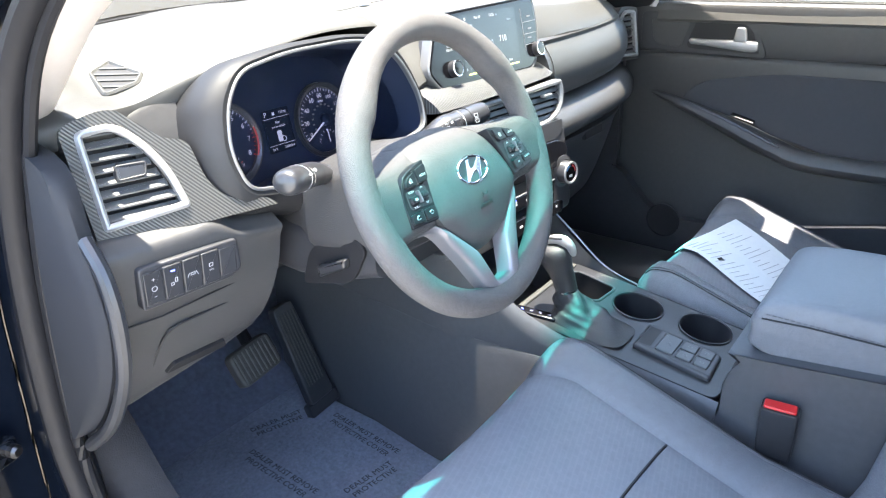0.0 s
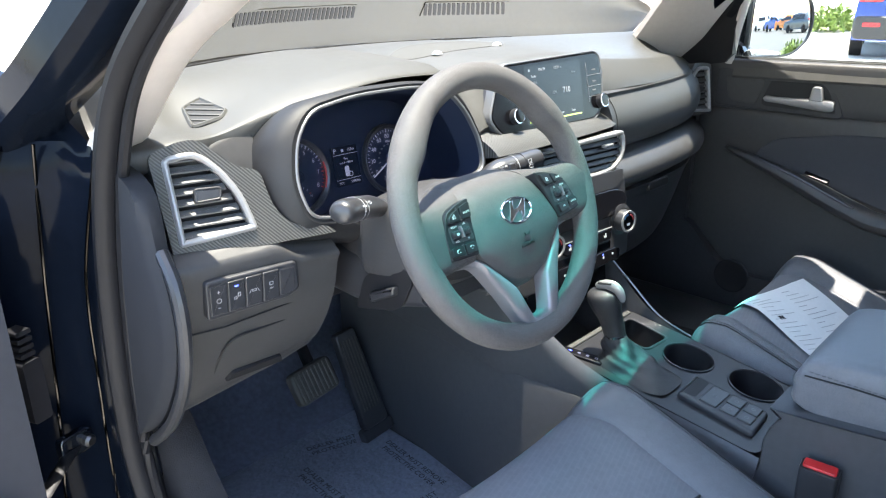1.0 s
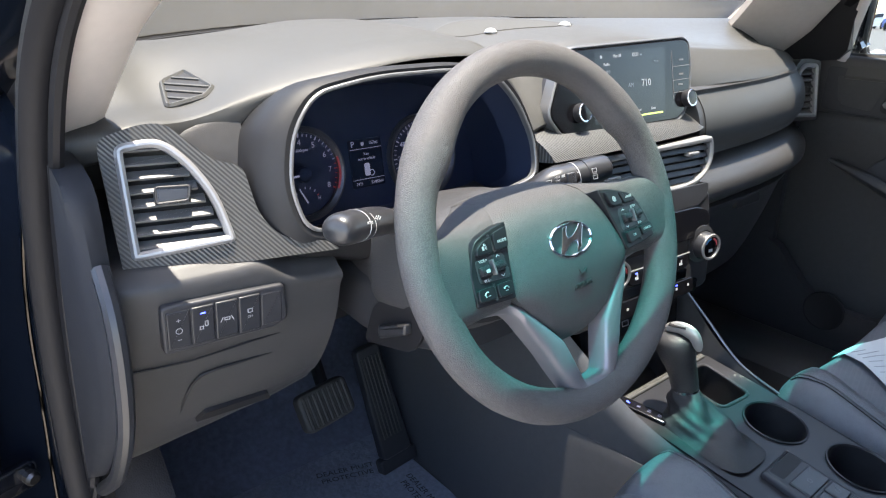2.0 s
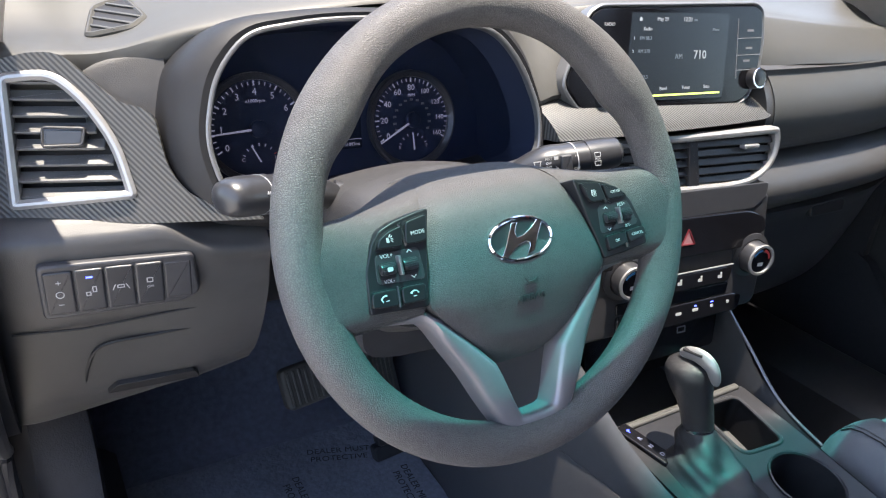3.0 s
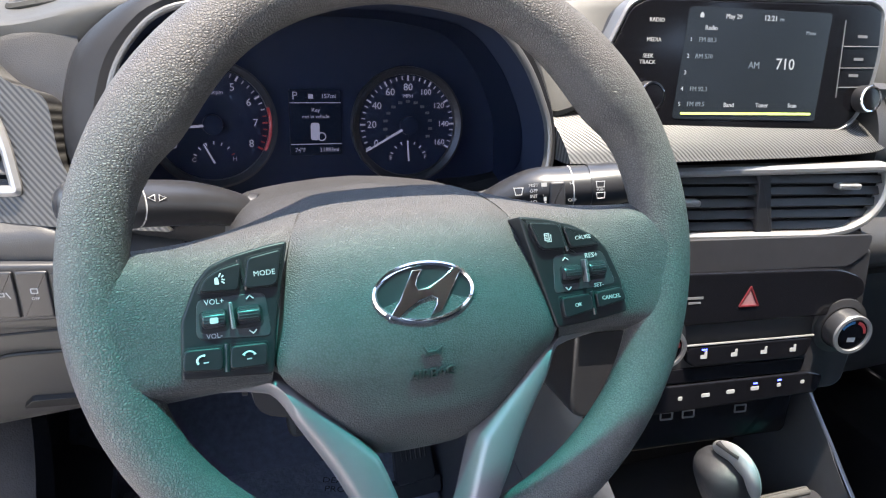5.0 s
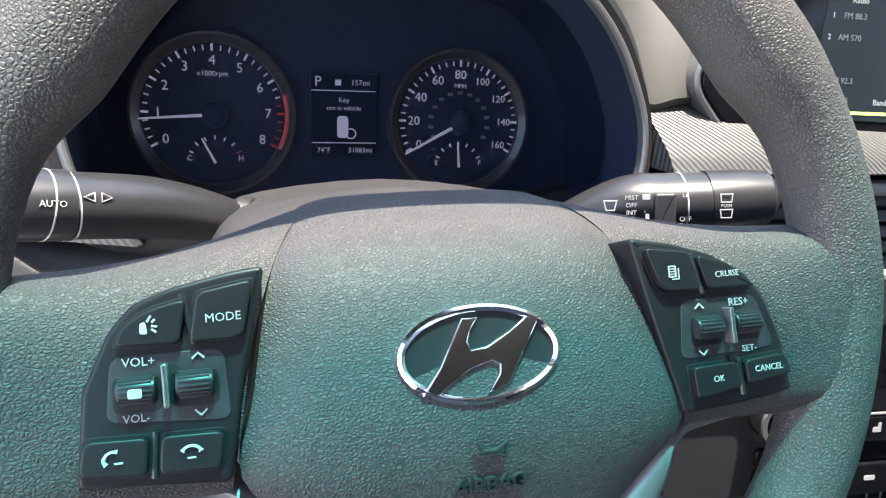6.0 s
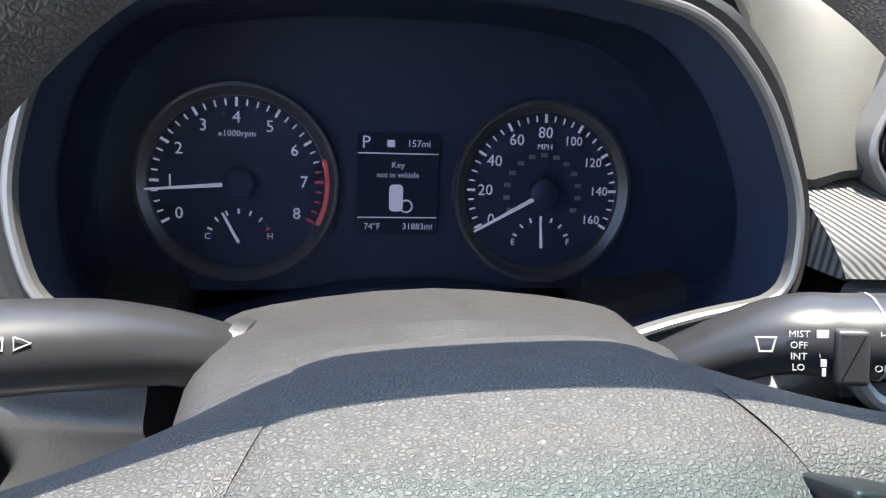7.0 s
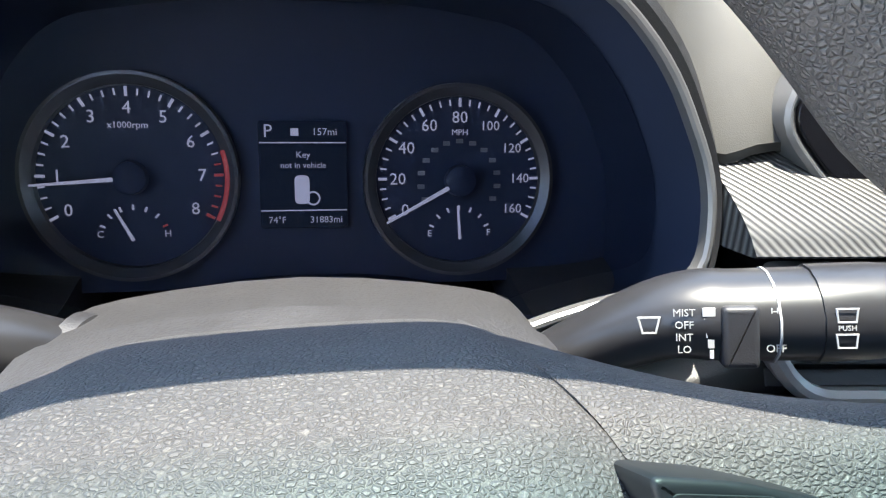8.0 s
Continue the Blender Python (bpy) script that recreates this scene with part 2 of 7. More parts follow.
def cr(p, n, closed=False):
    """Catmull-Rom through p, n steps a span."""
    p = [Vector(q) for q in p]
    out, k = [], len(p)
    for i in range(k if closed else k - 1):
        g = (lambda j: p[j % k]) if closed else (lambda j: p[min(max(j, 0), k - 1)])
        a, b, c, d = g(i - 1), g(i), g(i + 1), g(i + 2)
        for s in range(n):
            t = s / n
            out.append(0.5 * (2 * b + (c - a) * t + (2 * a - 5 * b + 4 * c - d) * t * t + (3 * b - a - 3 * c + d) * t ** 3))
    if not closed:
        out.append(p[-1])
    return out


def loft(rings, closed=True, caps=True, ring_closed=False):
    """Skin over rings with equal counts."""
    k, v, f = len(rings[0]), [], []
    for r in rings:
        v += r
    m = len(rings)
    for i in range(m if ring_closed else m - 1):
        for j in range(k if closed else k - 1):
            a, b = i * k + j, i * k + (j + 1) % k
            c, d = ((i + 1) % m) * k + (j + 1) % k, ((i + 1) % m) * k + j
            f.append((a, b, c, d))
    if closed and caps and not ring_closed:
        f.append(tuple(range(k)))
        f.append(tuple(range((m - 1) * k, m * k)))
    return v, f


def sections(rows, nx=6, nt=4, closed=True):
    """Smooth skin through (x, [(y, z), ...]) rows, as closed loops."""
    rings = [cr([(x, y, z) for y, z in yz], nt, closed) for x, yz in rows]
    cols = [cr([r[j] for r in rings], nx) for j in range(len(rings[0]))]
    return loft([[c[i] for c in cols] for i in range(len(cols[0]))], closed)


def fillet(p, r, n=4):
    """Rounds the corners of a flat outline; r one number or one a corner."""
    out, k = [], len(p)
    for i in range(k):
        a, b, c = Vector(p[i - 1]), Vector(p[i]), Vector(p[(i + 1) % k])
        rr = r[i] if isinstance(r, (list, tuple)) else r
        u, w = (a - b), (c - b)
        q = min(rr, u.length * 0.45, w.length * 0.45)
        s, e = b + u.normalized() * q, b + w.normalized() * q
        for j in range(n + 1):
            t = j / n
            out.append((1 - t) ** 2 * s + 2 * t * (1 - t) * b + t * t * e)
    return out


def inset(p, d):
    """Moves a flat outline inwards by d."""
    k = len(p)
    area = sum(p[i - 1].x * p[i].y - p[i].x * p[i - 1].y for i in range(k))
    sg = 1 if area > 0 else -1
    out = []
    for i in range(k):
        e1, e2 = (p[i] - p[i - 1]), (p[(i + 1) % k] - p[i])
        if e1.length < 1e-9 or e2.length < 1e-9:
            out.append(p[i].copy())
            continue
        n1, n2 = Vector((-e1.y, e1.x)).normalized() * sg, Vector((-e2.y, e2.x)).normalized() * sg
        nn = n1 + n2
        nn = nn / max(nn.length_squared / 2, 0.4) if nn.length > 1e-6 else n1
        out.append(p[i] + nn * d)
    return out


def slab(m, p, z0, z1, bev=0.001, steps=3):
    """A plate with the outline p in the frame m, from z0 to z1, its upper edge rounded."""
    p = [Vector(q) for q in p]
    rings = [[m @ Vector((q.x, q.y, z0)) for q in p]]
    for s in range(steps + 1):
        a = math.pi / 2 * s / steps
        rings.append([m @ Vector((q.x, q.y, z1 - bev + bev * math.sin(a))) for q in inset(p, bev * (1 - math.cos(a)))])
    rings.append([m @ Vector((q.x, q.y, z1)) for q in inset(p, bev + min(0.4 * bev, 0.0005))])     # keeps the top flat
    return loft(rings)


def ringslab(m, p, wide, z0, z1, bev=0.001):
    """A frame round the outline p: its inner edge lies wide inside."""
    p = [Vector(q) for q in p]
    i = inset(p, wide)
    prof = [(p, z0), (p, z1 - bev), (inset(p, bev), z1), (inset(p, wide - bev), z1), (i, z1 - bev), (i, z0)]
    return loft([[m @ Vector((q.x, q.y, z)) for q in r] for r, z in prof], True, False, True)


def rect(w, h, x=0, y=0):
    return [(x - w / 2, y - h / 2), (x + w / 2, y - h / 2), (x + w / 2, y + h / 2), (x - w / 2, y + h / 2)]


def circle(r, n=32, x=0, y=0, ry=None):
    return [Vector((x + r * math.cos(2 * math.pi * i / n), y + (ry or r) * math.sin(2 * math.pi * i / n))) for i in range(n)]


def lathe(m, prof, n=32, caps=True):
    return loft([[m @ Vector((r * math.cos(2 * math.pi * i / n), r * math.sin(2 * math.pi * i / n), z)) for i in range(n)] for r, z in prof], True, caps)


def tube(path, r, n=10, flat=1.0, up=(0, 0, 1)):
    """A bar along path; r: one radius or one a point; flat: height over width."""
    path = [Vector(p) for p in path]
    rings = []
    for i, p in enumerate(path):
        d = (path[min(i + 1, len(path) - 1)] - path[max(i - 1, 0)]).normalized()
        s = d.cross(Vector(up)).normalized()
        w = s.cross(d)
        rr = r[i] if isinstance(r, (list, tuple)) else r
        rings.append([p + s * rr * math.cos(2 * math.pi * j / n) + w * rr * flat * math.sin(2 * math.pi * j / n) for j in range(n)])
    return loft(rings)


def join(*meshes):
    v, f = [], []
    for a, b in meshes:
        k = len(v)
        v += list(a)
        f += [tuple(i + k for i in q) for q in b]
    return v, f


def text(name, words, m, size, material, parent, depth=0.0002, align="CENTER", wide=1.0):
    """Words in the built-in font, on the frame m, as a mesh."""
    cu = bpy.data.curves.new(name, "FONT")
    cu.body, cu.size, cu.extrude, cu.align_x, cu.align_y = words, size, depth, align, "CENTER"
    cu.resolution_u = 2
    tmp = bpy.data.objects.new(name, cu)
    me = bpy.data.meshes.new_from_object(tmp)
    bpy.data.objects.remove(tmp)
    me.transform(m @ Matrix.Diagonal((wide, 1, 1, 1)))
    return part(name, me, material, parent)


def off(m, x, y, z=0.0, turn=0.0):
    return m @ Matrix.Translation((x, y, z)) @ Matrix.Rotation(radians(turn), 4, "Z")


def holed(m, outer, holes, z0, z1):
    """A plate with openings through it."""
    bm = bmesh.new()
    loops = []
    for lp in [outer] + holes:
        vs = [bm.verts.new(m @ Vector((q[0], q[1], z1))) for q in lp]
        loops.append(vs)
    edges = [bm.edges.new((vs[i - 1], vs[i])) for vs in loops for i in range(len(vs))]
    bmesh.ops.triangle_fill(bm, edges=edges, use_beauty=True)
    v = [x.co.copy() for x in bm.verts]
    bm.verts.index_update()
    f = [tuple(q.index for q in fa.verts) for fa in bm.faces]
    bm.free()
    k = 0
    for lp in [outer] + holes:
        n0 = len(v)
        v += [m @ Vector((q[0], q[1], z0)) for q in lp]
        c = len(lp)
        f += [(k + i, k + (i + 1) % c, n0 + (i + 1) % c, n0 + i) for i in range(c)]
        k += c
    return v, f


# ---- ground and surroundings ----
LOT = mat("sunlit_concrete", (0.52, 0.50, 0.45), 0.9, grain=(40, 0.4, "noise"), vary=0.18, stain=0.5)
ASPHALT = mat("grey_asphalt", (0.10, 0.10, 0.10), 0.9, grain=(60, 0.5, "noise"), vary=0.2, stain=0.4)
STUCCO = mat("cream_wall", (0.62, 0.60, 0.53), 0.85, grain=(30, 0.3, "noise"), vary=0.08, stain=0.6)
LEAF = mat("sunlit_leaves", (0.13, 0.19, 0.035), 0.6, vary=0.5, stain=3)
BLUE = mat("blue_car_paint", (0.02, 0.06, 0.28), 0.25, coat=1.0, vary=0.1)
ORANGE = mat("orange_car_paint", (0.50, 0.14, 0.02), 0.25, coat=1.0)
WHITEP = mat("white_car_paint", (0.62, 0.62, 0.62), 0.25, coat=1.0)
NAVY = mat("dark_blue_car_paint", (0.03, 0.045, 0.07), 0.25, coat=1.0)
LAMP = mat("red_tail_lamp", (0.55, 0.02, 0.03), 0.15, coat=0.5)
TINT = mat("dark_window", (0.01, 0.012, 0.015), 0.05, coat=0.4)
flat = [(-400, -400), (400, -400), (400, 400), (-400, 400)]
part("ground", slab(Matrix(), flat, -0.3, 0.0, 0.01), LOT, label="pale sunlit concrete parking lot", kind="structure", category="ground")
part("road", slab(Matrix(), [(1.6, -60), (40, -60), (30, -20), (6.4, -2.4), (1.6, -3.5)], -0.1, 0.004, 0.002), ASPHALT, label="grey asphalt lane behind the car", kind="structure", category="road")
part("kerb", slab(Matrix(), fillet(rect(0.25, 9, 5.6, -6), 0.05), 0, 0.14, 0.02), STUCCO, label="pale concrete kerb beside a planting bed", kind="structure", category="kerb")

# ---- car body round the cabin ----
car = base("car_body", (-0.1, -0.2, 0.0), label="black car body with its driver's door standing open", category="car")
GX = lambda x: 0.88 - 0.72 * x * x                     # foot of the windshield


def glass_at(x, s):
    """Windshield: s 0 at its foot, 1 at the roof."""
    y0, y1 = GX(x) + 0.01, -0.068 - 0.05 * x * x
    return Vector((x * (1 - 0.13 * s), y0 + (y1 - y0) * s, 1.125 + (0.43 - 0.05 * x * x) * s + 0.035 * math.sin(math.pi * s)))


def glass_strip(s0, s1, n=8, half=0.74):
    rings = []
    for i in range(n + 1):
        s = s0 + (s1 - s0) * i / n
        rings.append([glass_at(-half + 2 * half * j / 24, s) for j in range(25)])
    return loft(rings, False)


shield = part("windshield", glass_strip(0, 0.76), GLASS, car, "clear laminated windshield")
part("shade_band", glass_strip(0.76, 1.0, 6), BAND, shield, "teal tinted sun band along the windshield's top")
foot = [glass_at(-0.74 + 1.48 * j / 24, 0.0) + Vector((0, -0.004, -0.002)) for j in range(25)]
part("glass_seal", tube(foot, 0.009, 8), BLACK, shield)
# cowl and bonnet beyond the glass
part("bonnet", sections([(x, [(GX(x) + 0.02, 1.08), (GX(x) + 0.25, 1.07), (1.55, 1.03), (1.85 - 0.3 * x * x, 0.93), (1.95 - 0.4 * x * x, 0.75), (1.6, 0.7), (1.0, 0.8)]) for x in (-0.86, -0.6, 0, 0.6, 0.86)], 4, 3), PAINT, car)
# roof with its lining
part("roof", sections([(x, [(-0.073 - 0.05 * x * x, 1.535 - 0.12 * x * x), (-0.4, 1.62 - 0.12 * x * x), (-1.6, 1.62 - 0.12 * x * x), (-2.3, 1.52), (-2.3, 1.49), (-1.6, 1.575 - 0.12 * x * x), (-0.4, 1.575 - 0.12 * x * x), (-0.073 - 0.05 * x * x, 1.515 - 0.12 * x * x)]) for x in (-0.64, -0.4, 0, 0.4, 0.64)], 3, 2), PAINT, car)
part("roof_lining", sections([(x, [(-0.084 - 0.05 * x * x, 1.505 - 0.12 * x * x), (-0.4, 1.56 - 0.12 * x * x), (-2.25, 1.48), (-2.25, 1.46), (-0.4, 1.54 - 0.12 * x * x), (-0.084 - 0.05 * x * x, 1.485 - 0.12 * x * x)]) for x in (-0.6, -0.3, 0, 0.3, 0.6)], 3, 2), HEAD, car)


def pillar(sx, name, inner, skew, outer, material, parent, w, d, label=""):
    """A windshield pillar: a curved bar from the dash end up to the roof."""
    path = cr(inner, 6)
    rings = []
    for i, p in enumerate(path):
        dr = (path[min(i + 1, len(path) - 1)] - path[max(i - 1, 0)]).normalized()
        a = Vector((sx, -skew, 0)).normalized()
        a = (a - dr * a.dot(dr)).normalized()
        b = dr.cross(a)
        rings.append([p + a * w * c1 + b * d * c2 for c1, c2 in ((-0.5, -0.32), (-0.3, -0.5), (0.3, -0.5), (0.5, -0.3), (0.5, 0.3), (0.3, 0.5), (-0.3, 0.5), (-0.5, 0.32))])
    return part(name, loft(rings), material, parent, label, 50)


for sx in (-1, 1):
    near_side = [(0.728, 0.415, 1.02), (0.718, 0.328, 1.105), (0.707, 0.268, 1.168), (0.700, 0.240, 1.197), (0.684, 0.201, 1.232), (0.664, 0.169, 1.26), (0.608, 0.055, 1.36), (0.552, -0.08, 1.48)]
    far_side = [(0.735, 0.47, 1.04), (0.722, 0.385, 1.12), (0.680, 0.262, 1.26), (0.622, 0.105, 1.40), (0.565, -0.08, 1.49)]
    pillar(sx, "pillar_trim", [(sx * x, y, z) for x, y, z in (near_side if sx < 0 else far_side)], 0.35 if sx < 0 else 0.9, 0, TRIM, car, 0.072 if sx < 0 else 0.17, 0.03, "light grey moulded windshield pillar trim")
    pillar(sx, "pillar_shell", [(sx * 0.835, 0.58, 0.95), (sx * 0.800, 0.43, 1.11), (sx * 0.772, 0.32, 1.19), (sx * 0.738, 0.23, 1.27), (sx * 0.69, 0.08, 1.40), (sx * 0.635, -0.12, 1.53)], 0.1, 0, JAMB, car, 0.085, 0.06, "glossy black windshield pillar")
    roofside = cr([(sx * 0.65, -0.2, 1.55), (sx * 0.66, -0.7, 1.57), (sx * 0.66, -1.4, 1.56), (sx * 0.62, -2.2, 1.5)], 5)
    part("roof_rail", tube(roofside, 0.05, 8), PAINT, car)
    part("rear_pillar", tube(cr([(sx * 0.68, -0.75, 0.45), (sx * 0.76, -0.72, 1.0), (sx * 0.66, -0.78, 1.54)], 5), 0.07, 8, 0.5), TRIM, car)
    part("floor_sill", sections([(sx * x, [(0.62, 0.44 + dz), (-0.9, 0.44 + dz), (-0.9, 0.2), (0.62, 0.2)]) for x, dz in ((0.62, -0.03), (0.66, 0.0), (0.74, 0.01), (0.79, -0.02), (0.80, -0.08))], 2, 1), DARK, car, "dark plastic door sill")

# rear sides, tail and wheels, which close the car behind the seats
for sx in (-1, 1):
    part("rear_side", sections([(sx * x, [(-0.80, 1.02 - d), (-1.5, 1.04 - d), (-2.28, 1.02 - d), (-2.34, 0.7), (-2.28, 0.32), (-1.5, 0.30), (-0.80, 0.30)]) for x, d in ((0.82, 0.0), (0.87, 0.01), (0.90, 0.05))], 2, 2), PAINT, car)
    part("tail_post", tube(cr([(sx * 0.80, -2.25, 1.0), (sx * 0.72, -2.24, 1.3), (sx * 0.62, -2.2, 1.5)], 4), 0.06, 8), PAINT, car)
    for y in (1.30, -1.42):
        axle = plane((sx * 0.70, y, 0.345), (0, sx, 0), (0, 0, 1))
        tyre = part("wheel", lathe(axle, [(0.10, 0.0), (0.32, 0.005), (0.344, 0.03), (0.344, 0.17), (0.325, 0.20), (0.24, 0.205)], 36), RUBBER, car, "black tyre on a metal rim")
        part("wheel_rim", lathe(axle, [(0.24, 0.19), (0.22, 0.20), (0.19, 0.17), (0.07, 0.18), (0.05, 0.195), (0.005, 0.195)], 30), STEEL, tyre)
# unseen opaque panes, added to cut the light that comes from behind
for sx in (-1, 1):
    part("rear_window", slab(plane((sx * 0.80, -1.5, 1.02), (0, sx, 0), (-sx * 0.26, 0, 1)), fillet([(-0.74, 0), (0.74, 0), (0.60, 0.46), (-0.60, 0.50)], 0.03), 0, 0.004, 0.001), TINT, car, "unseen dark pane added to block light from the rear sides")
part("tail_pane_blocker", slab(plane((0, -2.29, 1.03), (1, 0, 0), (0, 0.16, 1)), fillet([(-0.78, 0), (0.78, 0), (0.64, 0.47), (-0.64, 0.47)], 0.04), 0, 0.004, 0.001), TINT, car, "unseen dark pane added to block light from the tail")
part("tailgate", slab(plane((0, -2.3, 0.66), (1, 0, 0), (0, 0, 1)), fillet(rect(1.6, 0.72), 0.05), 0, 0.05, 0.02), PAINT, car)

# driver's door opening: rubber seal, dark jamb, hinge strap
seal = cr([(-0.70, -0.02, 1.40), (-0.728, 0.10, 1.30), (-0.748, 0.225, 1.19), (-0.757, 0.285, 1.08), (-0.76, 0.325, 0.95), (-0.76, 0.35, 0.80), (-0.757, 0.36, 0.66), (-0.752, 0.34, 0.56), (-0.745, 0.28, 0.48), (-0.74, 0.1, 0.45), (-0.74, -0.5, 0.45)], 6)
strip = part("door_seal", tube(seal, 0.0125, 10, 1.25, (1, 0, 0)), RUBBER, car, "grey rubber weatherstrip round the door opening")
part("seal_lip", tube([p + Vector((0.012, -0.016, 0.0)) for p in seal], 0.007, 8), RUBBER, strip)
part("kick_trim", sections([(x, [(0.36, 1.0), (0.375, 0.8), (0.40, 0.64), (0.36, 0.5), (0.46, 0.42), (1.0, 0.42), (1.0, 1.0)]) for x in (-0.752, -0.74, -0.715)], 2, 3), DARK, car)
part("door_jamb", sections([(x, [(0.40 + d, 1.10), (0.43 + d, 0.9), (0.45 + d, 0.68), (0.44 + d, 0.5), (0.40 + d, 0.3), (0.75, 0.3), (0.75, 1.1)]) for x, d in ((-0.97, 0.10), (-0.90, 0.05), (-0.84, 0.015), (-0.80, 0.0), (-0.77, -0.025), (-0.7545, -0.07))], 3, 3), JAMB, car, "glossy black body behind the door hinge")
# thin metal beads along the folds imitate their bright reflection lines
part("jamb_edge", tube(cr([(-0.760, 0.29, 1.12), (-0.769, 0.363, 0.962), (-0.773, 0.381, 0.885), (-0.774, 0.391, 0.787), (-0.777, 0.394, 0.69), (-0.776, 0.396, 0.55), (-0.772, 0.36, 0.36)], 5), 0.0022, 8), EDGE_GLINT, car)
part("jamb_bead", tube(cr([(-0.800, 0.38, 1.10), (-0.809, 0.398, 0.965), (-0.812, 0.418, 0.862), (-0.819, 0.430, 0.738), (-0.829, 0.428, 0.645), (-0.838, 0.424, 0.56), (-0.84, 0.40, 0.36)], 5), 0.0022, 8), EDGE_GLINT, car)
part("front_wing", sections([(x, [(0.62, 0.93 - d), (0.9, 0.93 - d), (1.5, 0.90 - d), (1.75, 0.8 - d), (1.75, 0.3), (0.62, 0.3)]) for x, d in ((-0.95, 0.12), (-0.93, 0.03), (-0.88, 0.0), (-0.84, 0.03))], 3, 2), PAINT, car)
part("far_wing", sections([(x, [(0.62, 0.93 - d), (0.9, 0.93 - d), (1.5, 0.90 - d), (1.75, 0.8 - d), (1.75, 0.3), (0.62, 0.3)]) for x, d in ((0.95, 0.12), (0.93, 0.03), (0.88, 0.0), (0.84, 0.03))], 3, 2), PAINT, car)
strap = part("check_strap", tube([(-0.80, 0.43, 0.672), (-0.83, 0.40, 0.668), (-0.90, 0.33, 0.655), (-1.02, 0.24, 0.64)], 0.010, 8, 0.35), OILED, car, "dark steel door check strap")
part("strap_bracket", slab(plane((-0.815, 0.42, 0.675), (1, 0.3, 0), (0, 0, 1)), fillet(rect(0.05, 0.035), 0.008), 0, 0.012, 0.003), PAINT, strap)
part("strap_bolt", lathe(plane((-0.80, 0.415, 0.676), (1, 0.3, 0), (0, 0, 1)), [(0.009, 0), (0.009, 0.012), (0.006, 0.016), (0.001, 0.016)], 10), OILED, strap)

# floor and footwell
part("cabin_floor", sections([(x, [(0.98, 0.62), (0.86, 0.46), (0.72, 0.33), (0.55, 0.285), (0.0, 0.28), (-1.9, 0.28), (-1.9, 0.2), (0.6, 0.2), (1.0, 0.3)]) for x in (-0.735, -0.3, 0.05, 0.3, 0.77)], 2, 3), CARPET, car, "dark carpeted cabin floor")
for x, long, y in ((-0.712, 0.50, 0.08), (0.775, 0.72, -0.03)):
    part("footwell_side", slab(plane((x, 0.68, 0.64), (0, 1, 0), (0, 0, 1)), rect(long, 0.72, y, 0), -0.01, 0.01, 0.002), DARK, car)
rows = []
for left, right in zip(cr([(-0.735, 0.05, 0.462), (-0.73, 0.20, 0.468), (-0.725, 0.34, 0.540), (-0.722, 0.362, 0.635), (-0.722, 0.385, 0.74)], 5), cr([(-0.645, 0.0, 0.45), (-0.655, 0.14, 0.47), (-0.66, 0.274, 0.544), (-0.66, 0.368, 0.658), (-0.67, 0.40, 0.74)], 5)):
    rows.append([left + Vector((0, 0, -0.02)), left, left.lerp(right, 0.3) + Vector((0, -0.004, 0.003)), left.lerp(right, 0.8) + Vector((0, -0.004, 0.003)), right, right + Vector((0.004, 0.03, -0.03)), right + Vector((0.006, 0.04, -0.06))])
part("sill_trim", loft(rows, False), mat("matt_sill_plastic", (0.015, 0.015, 0.018), 0.7, spec=0.2, grain=(500, 0.5, "noise"), vary=0.3), car, "dark sill trim rising into the kick panel", 50)
part("bulkhead", slab(plane((0, 1.0, 0.70), (1, 0, 0), (0, 0, 1)), rect(1.5, 0.72), 0, 0.02, 0.002), CARPET, car)
part("rear_wall", slab(plane((0, -2.2, 0.66), (1, 0, 0), (0, 0, 1)), rect(1.4, 0.72), 0, 0.03, 0.002), VINYL, car)

# ---- dashboard ----
dash = base("dashboard", (0, 0.45, 0.6), label="charcoal dashboard with ribbed carbon-look trim and sunlit top", category="dashboard")


def topsec(x, ly, lz, fy, fz):
    """Upper pad: from the glass over the top to its rear lip and the crease under it."""
    g = GX(x) + 0.02
    return (x, [(g, 1.115), (g - 0.08, 1.135), (0.5 * (g + ly), max(lz, 1.135) + 0.014), (ly + 0.07, lz + 0.008), (ly + 0.018, lz - 0.001), (ly, lz - 0.010), (fy, fz), (fy + 0.05, fz - 0.005), (0.42, lz - 0.02 if -0.5 < x < -0.15 else 1.0), (g, 1.04)])


PADROWS = [(-0.735, 0.31, 1.088, 0.318, 1.05), (-0.66, 0.296, 1.097, 0.306, 1.06), (-0.605, 0.30, 1.096, 0.31, 1.03), (-0.53, 0.288, 1.120, 0.30, 1.095), (-0.43, 0.272, 1.140, 0.29, 1.126),
           (-0.33, 0.268, 1.150, 0.285, 1.137), (-0.22, 0.272, 1.146, 0.285, 1.132), (-0.182, 0.296, 1.132, 0.240, 1.046), (-0.14, 0.300, 1.128, 0.238, 1.045), (-0.05, 0.262, 1.142, 0.25, 1.04), (0.10, 0.262, 1.142, 0.245, 1.04),
           (0.21, 0.262, 1.132, 0.222, 1.068), (0.40, 0.262, 1.118, 0.222, 1.068), (0.60, 0.285, 1.106, 0.25, 1.064), (0.735, 0.32, 1.09, 0.30, 1.06)]
pad = part("upper_pad", sections([topsec(*r) for r in PADROWS], 5, 4), PAD, dash, "soft grey dash top, bright in the sun")


